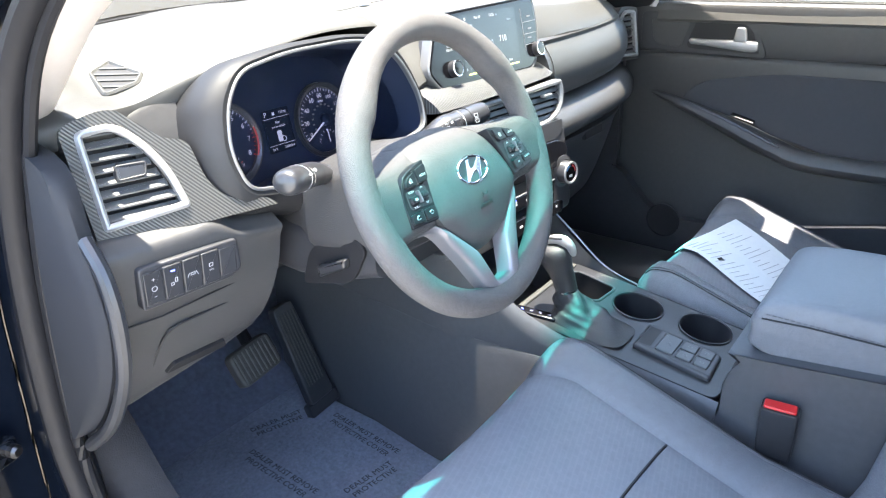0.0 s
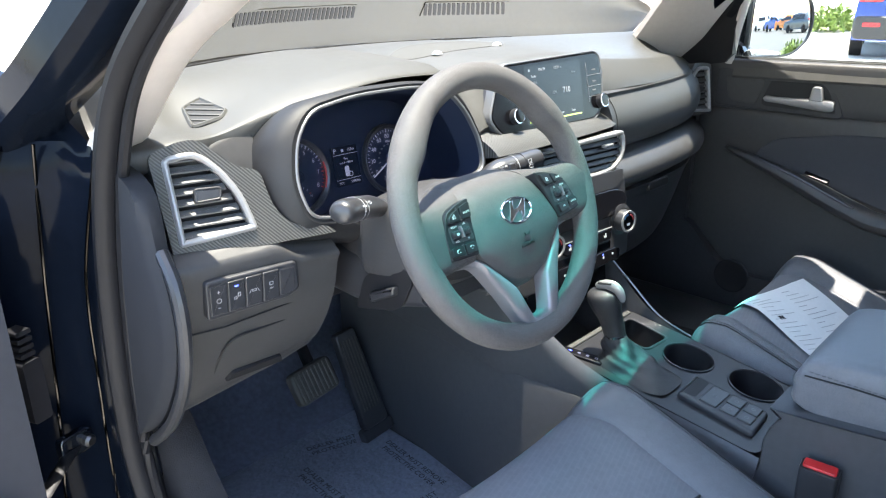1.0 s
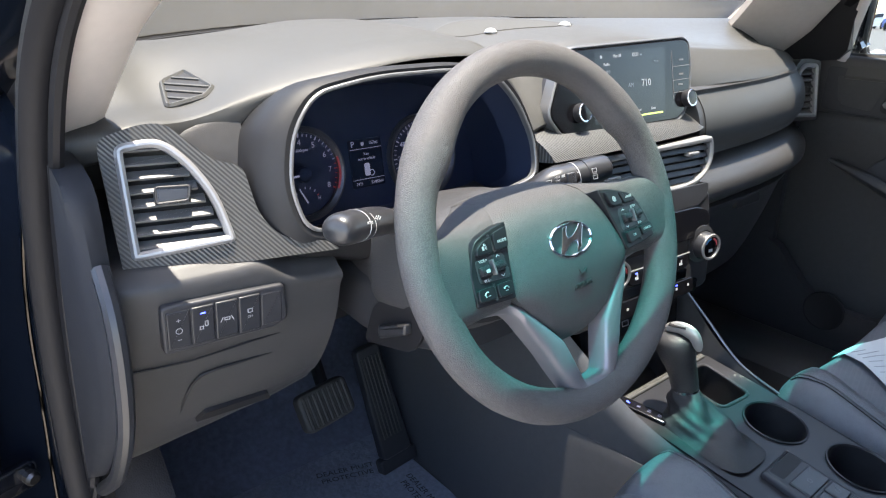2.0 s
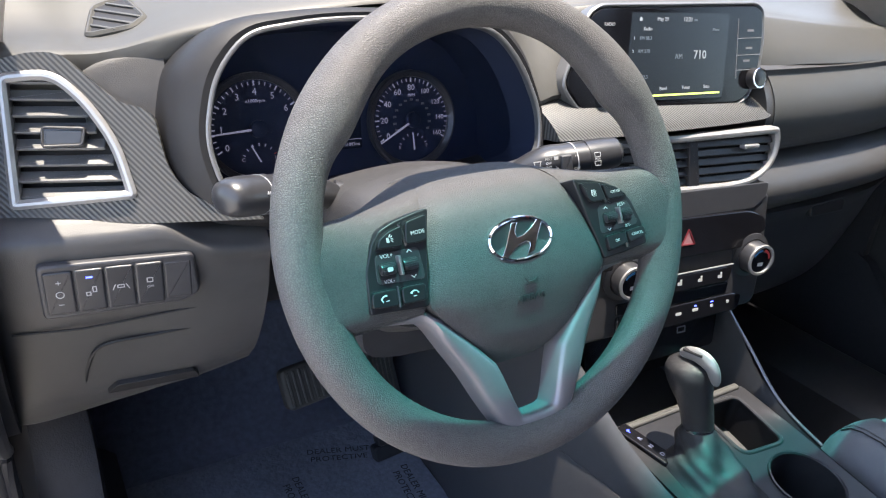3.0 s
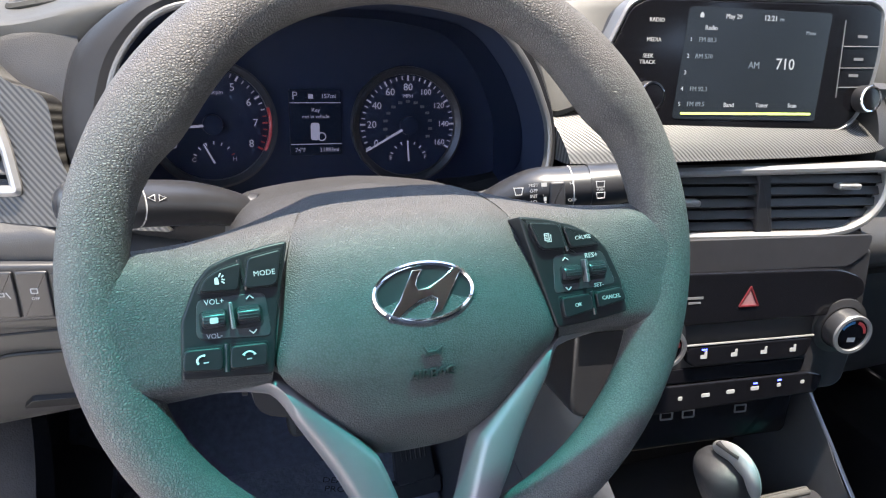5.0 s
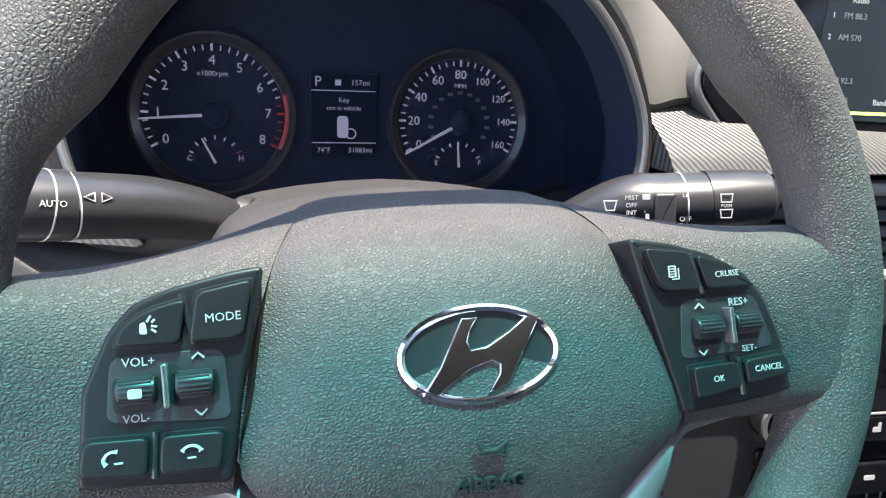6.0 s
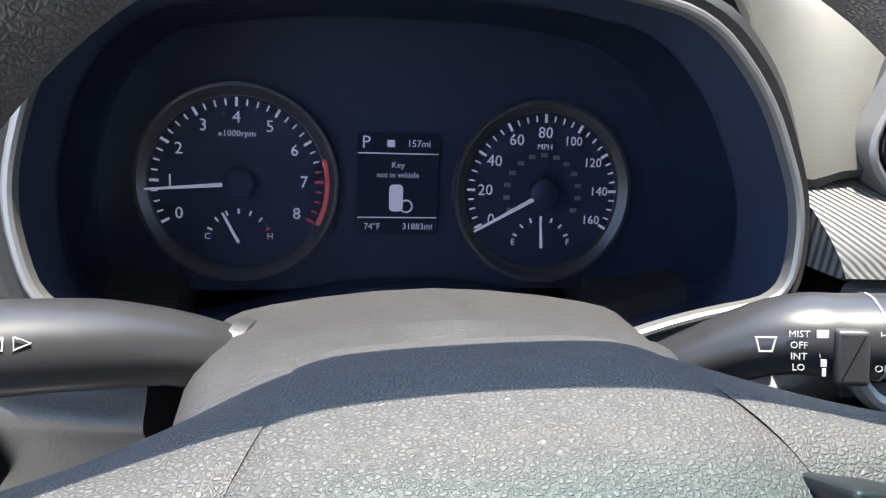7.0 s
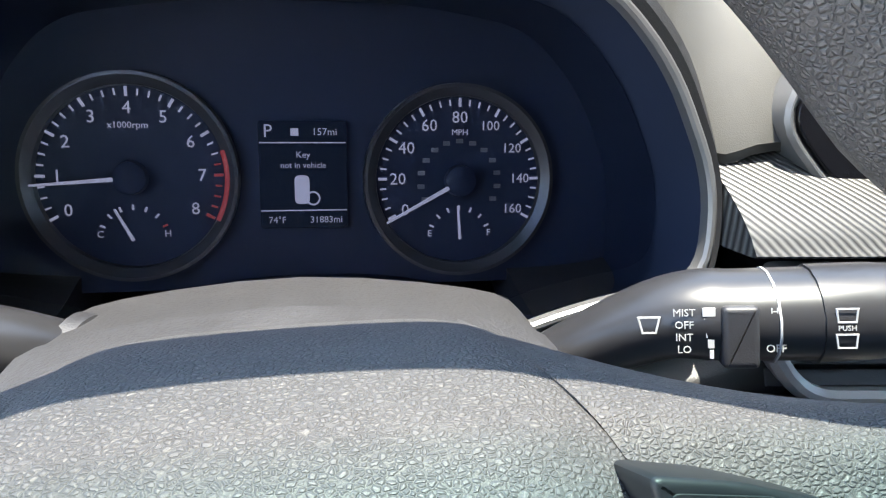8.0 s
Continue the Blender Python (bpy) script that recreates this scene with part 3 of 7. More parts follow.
def lowsec(x, d, s=1.0):
    return (x, [(0.245 + d, 1.071), (0.216 + d, 1.054), (0.198 + d, 1.027), (0.192 + d, 0.995), (0.205 + d, 0.958), (0.222 + d, 0.946), (0.193 + d, 0.934), (0.171 + d, 0.912), (0.172 + d, 0.885), (0.205 + d, 0.862), (0.235 + d, 0.82), (0.265 + d, 0.72), (0.33 + d, 0.60), (0.5, 0.58), (0.5, 1.05)])


part("passenger_fascia", sections([lowsec(x, d) for x, d in ((0.185, 0.0), (0.30, 0.0), (0.45, 0.008), (0.60, 0.03), (0.70, 0.065), (0.745, 0.09))], 4, 4), DASH, dash, "dark rolled fascia above the glovebox")
part("trim_strip", sections([(x, [(0.240 + d, 1.0735), (0.2145 + d, 1.0555), (0.1962 + d, 1.028), (0.1902 + d, 0.996), (0.200 + d, 0.968), (0.215 + d, 0.968), (0.24 + d, 1.03)]) for x, d in ((0.200, 0.0), (0.30, 0.0), (0.45, 0.008), (0.60, 0.03), (0.70, 0.065), (0.742, 0.09))], 4, 4), PAD, dash, "smooth charcoal strip along the passenger side")
glove = part("glovebox_lid", sections([(x, [(0.200 + d, 0.858), (0.205 + d, 0.82), (0.235 + d, 0.72), (0.27 + d, 0.645), (0.33 + d, 0.66), (0.33 + d, 0.85)]) for x, d in ((0.24, 0.012), (0.40, 0.012), (0.55, 0.025), (0.66, 0.055))], 3, 4), DARK, dash, "dark glovebox lid")
part("glovebox_latch", slab(plane((0.42, 0.210, 0.84), (1, 0, 0), (0, 0.15, 1)), fillet(rect(0.09, 0.02), 0.006), 0, 0.008, 0.003), SMOOTH, glove)


def kneesec(x, d, lift=0.0, top=0.972):
    return (x, [(0.33, top), (0.245 + d, top - 0.003), (0.222 + d, top - 0.014), (0.214 + d, min(0.945, top - 0.022)), (0.220 + d, 0.91), (0.228 + d, 0.875), (0.243 + d, 0.838), (0.265 + d, 0.79 + lift * 0.3), (0.292 + d, 0.745 + lift * 0.7), (0.335 + d, 0.715 + lift), (0.5, 0.74 + lift), (0.5, 0.98)])


knee = part("knee_panel", sections([kneesec(*r) for r in ((-0.728, 0.026, -0.02), (-0.70, 0.016, -0.015), (-0.62, 0.006, 0.0), (-0.585, 0.001, 0.008), (-0.55, -0.004, 0.015, 0.952), (-0.494, -0.008, 0.03, 0.946))], 4, 4), DASH, dash, "grained charcoal knee panel below the switches")
# solid black block stands for the shade round the column
part("column_recess_shade", sections([(x, [(0.34, 0.915), (0.30, 0.89), (0.30, 0.84), (0.36, 0.78), (0.5, 0.76), (0.5, 0.915)]) for x in (-0.50, -0.36, -0.22)], 2, 3), BLACK, dash)
part("knee_panel", sections([kneesec(*r) for r in ((-0.245, 0.0, 0.03, 0.944), (-0.20, -0.004, 0.03, 0.946), (-0.165, -0.008, 0.025, 0.955), (-0.13, -0.01, 0.02, 0.98))], 3, 4), DASH, dash)
part("dash_end", sections([(x, [(0.245, 1.06), (0.222 + d, 0.985), (0.205 + d, 0.90), (0.225 + d, 0.82), (0.28 + d, 0.74), (0.345, 0.692), (0.38, 0.72), (0.37, 0.9), (0.34, 1.06)]) for x, d in ((-0.752, 0.02), (-0.742, 0.0), (-0.726, 0.004))], 2, 4), mat("matt_end_cap", (0.022, 0.023, 0.027), 0.62, spec=0.2, grain=(1200, 0.3, "noise"), vary=0.15), dash, "smooth dark end cap of the dash")
part("dash_end_rib", tube(cr([(-0.735, 0.226, 0.985), (-0.738, 0.196, 0.952), (-0.740, 0.186, 0.90), (-0.741, 0.200, 0.83), (-0.742, 0.250, 0.75), (-0.743, 0.315, 0.692)], 8), 0.0085, 10, 1.0, (1, 0, 0)), SMOOTH, dash)
part("panel_seam", tube([(-0.715, 0.252, 0.858), (-0.66, 0.2405, 0.858), (-0.60, 0.234, 0.862), (-0.545, 0.2285, 0.866)], 0.0012, 6), BLACK, dash)
FUSE = [(-0.662, 0.765), (-0.658, 0.80), (-0.645, 0.830), (-0.60, 0.834), (-0.535, 0.836), (-0.522, 0.825), (-0.524, 0.80)]
part("fuse_cover_seam", tube(cr([(x, 0.2465 + (0.84 - z) * 0.56 - 0.06 * (x + 0.65), z) for x, z in FUSE], 5), 0.0018, 6), BLACK, dash)
# no slot is cut: a black plate imitates its shade
part("finger_slot_shade", slab(plane((-0.598, 0.2825, 0.757), (1, -0.06, 0), (0, -0.52, 0.85)), fillet([(-0.046, -0.007), (0.046, -0.009), (0.040, 0.008), (-0.036, 0.009)], 0.003), -0.01, 0.0012, 0.0008), BLACK, dash, "flat black plate for the shade in the finger slot")

part("brow_face", sections([(x, [(0.306, 1.108 + h), (0.290, 1.085 + h), (0.278, 1.055 + h), (0.274, 1.020), (0.33, 1.02), (0.34, 1.10 + h)]) for x, h in ((-0.630, -0.026), (-0.605, -0.018), (-0.58, -0.012), (-0.560, -0.008))], 4, 4), DASH, dash, "grey face under the dash top's edge")

# switch bank by the knee
MSW = plane((-0.628, 0.2205, 0.908), (0.992, -0.115, 0), (0, -0.10, 1))
bank = part("switch_frame", slab(MSW, fillet([(-0.061, -0.028), (0.052, -0.026), (0.068, -0.018), (0.064, 0.024), (-0.061, 0.026)], 0.006), -0.01, 0.0035, 0.0025), DARK, dash)
for i in range(5):
    w = 0.0238
    key = part("switch_key", slab(MSW, fillet(rect(w - 0.0012, 0.042 - (0.004 if i == 4 else 0), -0.0455 + i * w, -0.001), 0.002), 0, 0.0055 if i < 4 else 0.0042, 0.0015), SMOOTH if i < 4 else DARK, bank)
    x = -0.0455 + i * w
    if i == 0:
        part("legend", join(ringslab(off(MSW, x, -0.002, 0.0052), circle(0.0035, 14), 0.0008, 0, 0.0005, 0.0001), slab(off(MSW, x, 0.010, 0.0052), rect(0.004, 0.0007), 0, 0.0005, 0.0001), slab(off(MSW, x, 0.010, 0.0052), rect(0.0007, 0.004), 0, 0.0005, 0.0001), slab(off(MSW, x, -0.012, 0.0052), rect(0.004, 0.0007), 0, 0.0005, 0.0001)), DIM, key)
    elif i == 1:
        part("legend", join(ringslab(off(MSW, x - 0.002, -0.004, 0.0052), rect(0.004, 0.004), 0.0008, 0, 0.0005, 0.0001), ringslab(off(MSW, x + 0.003, 0.0, 0.0052), rect(0.0035, 0.006), 0.0008, 0, 0.0005, 0.0001)), DIM, key)
        part("indicator", slab(off(MSW, x, 0.0125, 0.0052), rect(0.005, 0.0016), 0, 0.0005, 0.0001), LITBLUE, key)
    elif i == 2:
        part("legend", join(ringslab(off(MSW, x, 0.0, 0.0052), rect(0.006, 0.0035), 0.0008, 0, 0.0005, 0.0001), slab(off(MSW, x - 0.0055, -0.0005, 0.0052, -25), rect(0.0008, 0.006), 0, 0.0005, 0.0001), slab(off(MSW, x + 0.0055, -0.0005, 0.0052, 25), rect(0.0008, 0.006), 0, 0.0005, 0.0001)), DIM, key)
    elif i == 3:
        part("legend", ringslab(off(MSW, x, 0.003, 0.0052), fillet(rect(0.0055, 0.005), 0.001), 0.0009, 0, 0.0005, 0.0001), DIM, key)
        text("legend_word", "OFF", off(MSW, x, -0.004, 0.0055), 0.0034, DIM, key)

# outer air vents, one at each end
VN = Vector((-0.25, -0.95, 0.186))


def end_vent(m, mirror):
    s = -1 if mirror else 1
    o = lambda p: [(s * x, y) for x, y in p]
    out = fillet(o([(-0.044, -0.061), (-0.047, 0.050), (-0.004, 0.055), (0.022, 0.030), (0.043, -0.005), (0.055, -0.054)]), [0.006, 0.010, 0.02, 0.02, 0.02, 0.007])
    hole = inset([Vector(p) for p in out], 0.004)
    if not mirror:
        part("carbon_panel", holed(m, fillet(o([(-0.053, -0.069), (-0.061, 0.056), (-0.022, 0.068), (0.001, 0.068), (0.044, 0.027), (0.070, 0.022), (0.080, -0.03), (0.10, -0.056), (0.15, -0.066), (0.16, -0.076), (0.07, -0.076)]), [0.004, 0.012, 0.02, 0.02, 0.02, 0.012, 0.02, 0.02, 0.01, 0.002, 0.01]), [hole], -0.05, 0.003), CARBON, dash, "ribbed carbon-look trim round the air vent")
    else:
        part("vent_surround", holed(m, fillet(o([(-0.053, -0.067), (-0.061, 0.056), (-0.022, 0.062), (0.006, 0.062), (0.046, 0.02), (0.062, -0.064)]), 0.01), [hole], -0.06, 0.002), DASH, dash)
    ring = part("vent_ring", ringslab(m, out, 0.0080, -0.004, 0.0085, 0.0028), SILVER, dash, "satin silver vent ring")
    part("vent_duct", slab(m, inset([Vector(p) for p in out], 0.003), -0.045, -0.026, 0.0005), BLACK, ring)
    for k in range(8):
        y = 0.047 - k * 0.0135
        r = 0.047 if y < -0.03 else 0.036 - (y + 0.03) * 0.43
        x0, x1 = sorted((s * -0.0405, s * (r + 0.0045)))
        mm = m @ Matrix.Translation((0, y, -0.0030)) @ Matrix.Rotation(radians(-42), 4, "X")
        part("vent_slat", slab(mm, fillet(rect(x1 - x0, 0.0115, (x0 + x1) / 2), 0.001), -0.0012, 0.0012, 0.0008), SLAT, ring)
    thumb = [(-0.017, -0.010), (0.015, -0.009), (0.018, 0.007), (-0.016, 0.008)]
    tb = part("vent_thumb", slab(m, fillet(thumb, 0.004), -0.006, 0.008, 0.003), SMOOTH, ring)
    part("thumb_edge", ringslab(m, fillet(thumb, 0.004), 0.0022, 0.006, 0.0088, 0.0008), DASH, tb)


MV = plane((-0.65, 0.2648, 1.03), VN.cross(Vector((0, 0, 1))) * -1, (0, 0.34, 1))
if (MV.to_3x3() @ Vector((0, 0, 1))).dot(VN) < 0:
    MV = plane((-0.65, 0.2648, 1.03), VN.cross(Vector((0, 0, 1))), (0, 0.34, 1))
end_vent(MV, False)
end_vent(plane((0.688, 0.262, 1.02), (0.98, -0.20, 0), (0, 0.2, 1)), True)

# ---- steering wheel ----
WT = radians(22)
MW = plane((-0.366, 0.0, 1.0), (1, 0, 0), (0, math.sin(WT), math.cos(WT))) @ Matrix.Rotation(radians(2), 4, "Z")
wheel = base("steering_wheel", (-0.37, 0.10, 0.95), label="dark grained steering wheel with silver lower spokes, teal-lit by the sun", category="steering wheel")
W = lambda x, y, z: MW @ Vector((x, y, z))
rings = []
for i in range(144):
    a = 2 * math.pi * i / 144
    deg = math.degrees(a)
    off_grip = min(deg - 36, 144 - deg, key=abs) if deg < 180 else 99
    grip = math.exp(-(off_grip / (8 if off_grip < 0 else 17)) ** 2)      # thumb rests at ten and two
    side = math.exp(-((deg - 192) / 11) ** 2) + math.exp(-((deg - 348) / 11) ** 2)
    outer_r, inner_r = 0.1885 + 0.0005 * grip, 0.1535 - 0.0075 * grip - 0.003 * side
    rr, rn, c = (outer_r - inner_r) / 2, 0.0180 + 0.003 * grip, (outer_r + inner_r) / 2
    rings.append([W((c + rr * math.cos(b)) * math.cos(a), 0.010 + (c + rr * math.cos(b)) * math.sin(a), -0.0154 + rn * math.sin(b)) for b in [2 * math.pi * j / 20 for j in range(20)]])
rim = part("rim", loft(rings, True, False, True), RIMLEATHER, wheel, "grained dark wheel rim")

# hub outline: height, half width, how far its face stands out
HUBP = [(-0.1005, 0.028, -0.036), (-0.0980, 0.0315, -0.026), (-0.079, 0.0475, -0.0068), (-0.056, 0.0665, 0.0010), (-0.034, 0.084, 0.0052), (-0.010, 0.079, 0.003), (0.020, 0.073, -0.007), (0.036, 0.068, -0.019), (0.047, 0.0625, -0.034), (0.055, 0.0575, -0.050), (0.0595, 0.0545, -0.066), (0.0612, 0.0525, -0.082), (0.0605, 0.051, -0.102)]
prof = cr(HUBP, 4)
rows = []
for q in prof:
    v, w, n = q
    up = max(0.0, min(1.0, (v - 0.036) / 0.022))
    row = []
    for k in range(21):
        t = -1 + k / 10
        drop = 0.006 * abs(t) ** 8 + 0.003 * t * t
        row.append(W(w * t, v - drop * up * 0.45, n - drop * (1 - up)))
    rows.append(row)
face = loft(rows, False)
skirt_l = loft([[r[0], r[0] - (MW.to_3x3() @ Vector((0, 0, 0.03)))] for r in rows], False)
skirt_r = loft([[r[-1], r[-1] - (MW.to_3x3() @ Vector((0, 0, 0.03)))] for r in rows], False)
skirt_b = loft([[p, p - (MW.to_3x3() @ Vector((0, 0, 0.02)))] for p in rows[0]], False)
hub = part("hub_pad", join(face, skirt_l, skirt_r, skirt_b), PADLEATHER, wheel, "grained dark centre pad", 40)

for s in (-1, 1):
    grid = []
    for k in range(15):
        t = k / 14
        ui = [(0.0500, 0.0565, -0.104), (0.0520, 0.0565, -0.082), (0.0560, 0.0530, -0.056), (0.0625, 0.0455, -0.038), (0.0690, 0.034, -0.026), (0.077, 0.012, -0.011), (0.0825, -0.015, -0.005), (0.087, -0.038, -0.008), (0.088, -0.044, -0.020)]
        uo = [(0.1510, 0.028, -0.048), (0.1535, 0.034, -0.037), (0.1570, 0.037, -0.025), (0.1605, 0.035, -0.012), (0.1640, 0.027, -0.0025), (0.1665, 0.012, 0.0014), (0.1660, -0.010, 0.0014), (0.1630, -0.034, 0.0), (0.1600, -0.046, -0.018)]
        col = []
        for (a, b, c), (d, e, f) in zip(ui, uo):
            dip = -0.006 * math.sin(math.pi * t) * max(0.0, min(1.0, b / 0.04))
            sunk = (0.0050 if s > 0 else 0.0022) * math.sin(math.pi * t ** 0.8) * max(0.0, min(1.0, (0.05 - b) / 0.02))      # the pod sits in a hollow
            col.append((s * (a + (d - a) * t), b + (e - b) * t ** 1.3 + dip, c + (f - c) * t ** 0.8 - sunk))
        grid.append([W(*q) for q in cr(col, 4)])
    wing = part("spoke_cover", loft(grid, False), PADLEATHER, wheel, "grained spoke cover")
    # button pods: a plate, four keys, two ribbed rollers in a sunken middle
    mp = MW @ Matrix.Translation((0, 0, -0.0045)) @ Matrix.Rotation(radians(-6), 4, "X")
    if s < 0:
        pod = [(-0.1330, -0.0300), (-0.1305, -0.0007), (-0.1220, 0.0180), (-0.1143, 0.0264), (-0.1021, 0.0309), (-0.0842, 0.0345), (-0.0722, 0.0360), (-0.0763, 0.0193), (-0.0815, -0.0026), (-0.0868, -0.0340)]
        keys = [([(-0.1200, 0.0134), (-0.1172, 0.0194), (-0.1094, 0.0241), (-0.0975, 0.0268), (-0.1003, 0.0124)], "voice"), ([(-0.0944, 0.0284), (-0.0766, 0.0315), (-0.0801, 0.0141), (-0.0838, 0.0125), (-0.0974, 0.0129)], "MODE"),
                ([(-0.1300, -0.0150), (-0.1110, -0.0158), (-0.1119, -0.0277), (-0.1318, -0.0257)], "answer"), ([(-0.1074, -0.0159), (-0.0885, -0.0165), (-0.0897, -0.0283), (-0.1085, -0.0278)], "hang_up")]
        rock, words, arrow_x = [(-0.1140, -0.0010), (-0.0965, -0.0008)], [("VOL+", -0.1130, 0.0078, 0.0040), ("VOL-", -0.1145, -0.0098, 0.0036)], -0.0950
        well = [(-0.1235, -0.0105), (-0.1215, 0.0100), (-0.0870, 0.0100), (-0.0855, -0.0135)]
        split = [(-0.0990, 0.0285, -0.0958, 0.0120), (-0.1092, -0.0145, -0.1102, -0.0290)]
    else:
        pod = [(0.0645, 0.0368), (0.0823, 0.0338), (0.0997, 0.0286), (0.1146, 0.0207), (0.1228, 0.0109), (0.1300, -0.0081), (0.1325, -0.0290), (0.1059, -0.0320), (0.0822, -0.0330), (0.0718, 0.0063)]
        keys = [([(0.0692, 0.0324), (0.0888, 0.0297), (0.0926, 0.0146), (0.0777, 0.0150), (0.0745, 0.0180)], "menu"), ([(0.0915, 0.0283), (0.1045, 0.0247), (0.1130, 0.0186), (0.1166, 0.0143), (0.0955, 0.0144)], "CRUISE"),
                ([(0.0852, -0.0150), (0.1055, -0.0145), (0.1067, -0.0245), (0.0865, -0.0275)], "OK"), ([(0.1087, -0.0145), (0.1278, -0.0132), (0.1302, -0.0213), (0.1097, -0.0243)], "CANCEL")]
        rock, words, arrow_x = [(0.0948, -0.0004), (0.1121, 0.0002)], [("RES+", 0.1099, 0.0085, 0.0043), ("SET-", 0.1130, -0.0102, 0.0036)], 0.0920
        well = [(0.0825, -0.0120), (0.0845, 0.0110), (0.1180, 0.0110), (0.1255, -0.0105)]
        split = [(0.0900, 0.0290, 0.0943, 0.0130), (0.1072, -0.0135, 0.1084, -0.0280)]
    frame_ = part("button_pod", slab(mp, fillet(pod, 0.003), -0.018, 0.0020, 0.0015), KEYCAP, wheel, "gloss-worn dark button pod")
    part("pod_well", slab(mp, fillet(well, 0.004), 0.0015, 0.0024, 0.0003), DARK, frame_)
    for xa, ya, xb, yb in split:
        part("key_divider", tube([mp @ Vector((xa, ya, 0.0030)), mp @ Vector((xb, yb, 0.0026))], 0.0011, 8), SMOOTH, frame_)
    for p, word in keys:
        part("key_gap", slab(mp, fillet(inset([Vector(q) for q in p], -0.0009), 0.0025), 0.001, 0.0023, 0.0002), BLACK, frame_)
        key = part("button", slab(mp, fillet(p, 0.0028, 6), 0.001, 0.0056, 0.0008), KEYCAP, frame_)
        cx, cy = sum(q[0] for q in p) / len(p), sum(q[1] for q in p) / len(p)
        mk = off(mp, cx, cy, 0.0057)
        if word.isupper():
            text("legend", word, off(mk, 0, 0, 0, 1), 0.0040 if word == "MODE" else 0.0034, DIM, key)
        elif word == "menu":
            part("legend", join(ringslab(mk, fillet(rect(0.0034, 0.0046, -0.0007, 0.0006), 0.0004), 0.0006, 0, 0.0004, 0.0001), *[slab(mk, rect(0.0018, 0.0004, -0.0007, y), 0, 0.0004, 0.0001) for y in (-0.0004, 0.0006, 0.0016)], slab(mk, rect(0.0005, 0.0044, 0.0020, -0.0004), 0, 0.0004, 0.0001), slab(mk, rect(0.0032, 0.0005, 0.0006, -0.0024), 0, 0.0004, 0.0001)), DIM, key)
        elif word == "voice":
            part("legend", join(slab(mk, fillet([(-0.0030, -0.0026), (-0.0006, -0.0028), (-0.0008, -0.0008), (-0.0012, 0.0012), (-0.0028, 0.0008)], 0.0007), 0, 0.0004, 0.0001), tube([mk @ Vector(q) for q in ((-0.0006, 0.0010, 0.0002), (0.0006, 0.0030, 0.0002))], 0.0004, 5), tube([mk @ Vector(q) for q in ((0.0006, -0.0002, 0.0002), (0.0024, -0.0006, 0.0002))], 0.0004, 5), tube([mk @ Vector(q) for q in ((0.0006, -0.0012, 0.0002), (0.0020, -0.0024, 0.0002))], 0.0004, 5), tube([mk @ Vector(q) for q in ((0.0008, 0.0008, 0.0002), (0.0018, 0.0018, 0.0002))], 0.0004, 5)), DIM, key)
        else:
            a0, a1 = (70, 235) if word == "answer" else (10, 170)
            arc = [mk @ Vector((0.0030 * math.cos(radians(a)), 0.0024 * math.sin(radians(a)), 0.0002)) for a in range(a0, a1, 15)]
            part("legend", tube(arc, [0.0012] + [0.0007] * (len(arc) - 2) + [0.0012], 6, 0.4), DIM, key)
            part("legend", slab(mk, rect(0.0026, 0.0006, 0.0012 if word == "answer" else 0, -0.0014), 0, 0.0004, 0.0001), DIM, key)
    for x, y in rock:
        # black plate under the roller for the shade of its well
        part("roller_well_shade", slab(mp, fillet(rect(0.0148, 0.0116, x, y - 0.0012), 0.003), 0.0015, 0.0026, 0.0002), BLACK, frame_)
        ro = part("roller", lathe(mp @ Matrix.Translation((x - 0.0062, y, 0.0030)) @ Matrix.Rotation(radians(90), 4, "Y"), [(0.0018, 0), (0.0039, 0.0006), (0.0042, 0.0020), (0.0042, 0.0104), (0.0039, 0.0118), (0.0018, 0.0124)], 18), SMOOTH, frame_)
        for k in range(9):
            ang = radians(14 + 19 * k)
            part("roller_rib", tube([mp @ Vector((x + e, y + 0.0043 * math.cos(ang), 0.0030 + 0.0043 * math.sin(ang))) for e in (-0.0048, 0.0048)], 0.00032, 5), DARK, ro)
    if s < 0:
        part("legend", slab(off(mp, rock[0][0], rock[0][1] - 0.0006, 0.0072), fillet(rect(0.0042, 0.0030), 0.0008), 0, 0.0006, 0.0001), DIM, frame_)
    dx = (rock[0][0] + rock[1][0]) / 2
    part("divider", slab(mp, fillet([(dx - 0.0009, 0.0068), (dx + 0.0010, 0.0068), (dx + 0.0014, -0.0072), (dx - 0.0006, -0.0072)], 0.0006), 0.001, 0.0078, 0.0006), BEZEL, frame_)
    for wd, x, y, sz in words:
        text("legend", wd, off(mp, x, y, 0.0031), sz, DIM, frame_)
    for yy, tt in ((0.0082, 1), (-0.0100, -1)):
        part("legend", tube([off(mp, arrow_x, yy, 0.0031) @ Vector(q) for q in ((-0.0019, -0.0009 * tt, 0), (0, 0.0009 * tt, 0), (0.0019, -0.0009 * tt, 0))], 0.0004, 5), DIM, frame_)
    # silver lower spoke, one leg on each side
    inner = cr([(s * x, y, 0) for x, y in ((0.139, -0.030), (0.096, -0.0350), (0.083, -0.0405), (0.069, -0.0530), (0.0375, -0.0870), (0.0300, -0.0985), (0.0180, -0.1340), (0.0125, -0.1410), (0.0, -0.1420))], 5)
    outer = cr([(s * x, y, 0) for x, y in ((0.139, -0.041), (0.0990, -0.0465), (0.0860, -0.0510), (0.0755, -0.0690), (0.0600, -0.0960), (0.0480, -0.1210), (0.0345, -0.1450), (0.0215, -0.1545), (0.0, -0.1570))], 5)
    strip_ = []
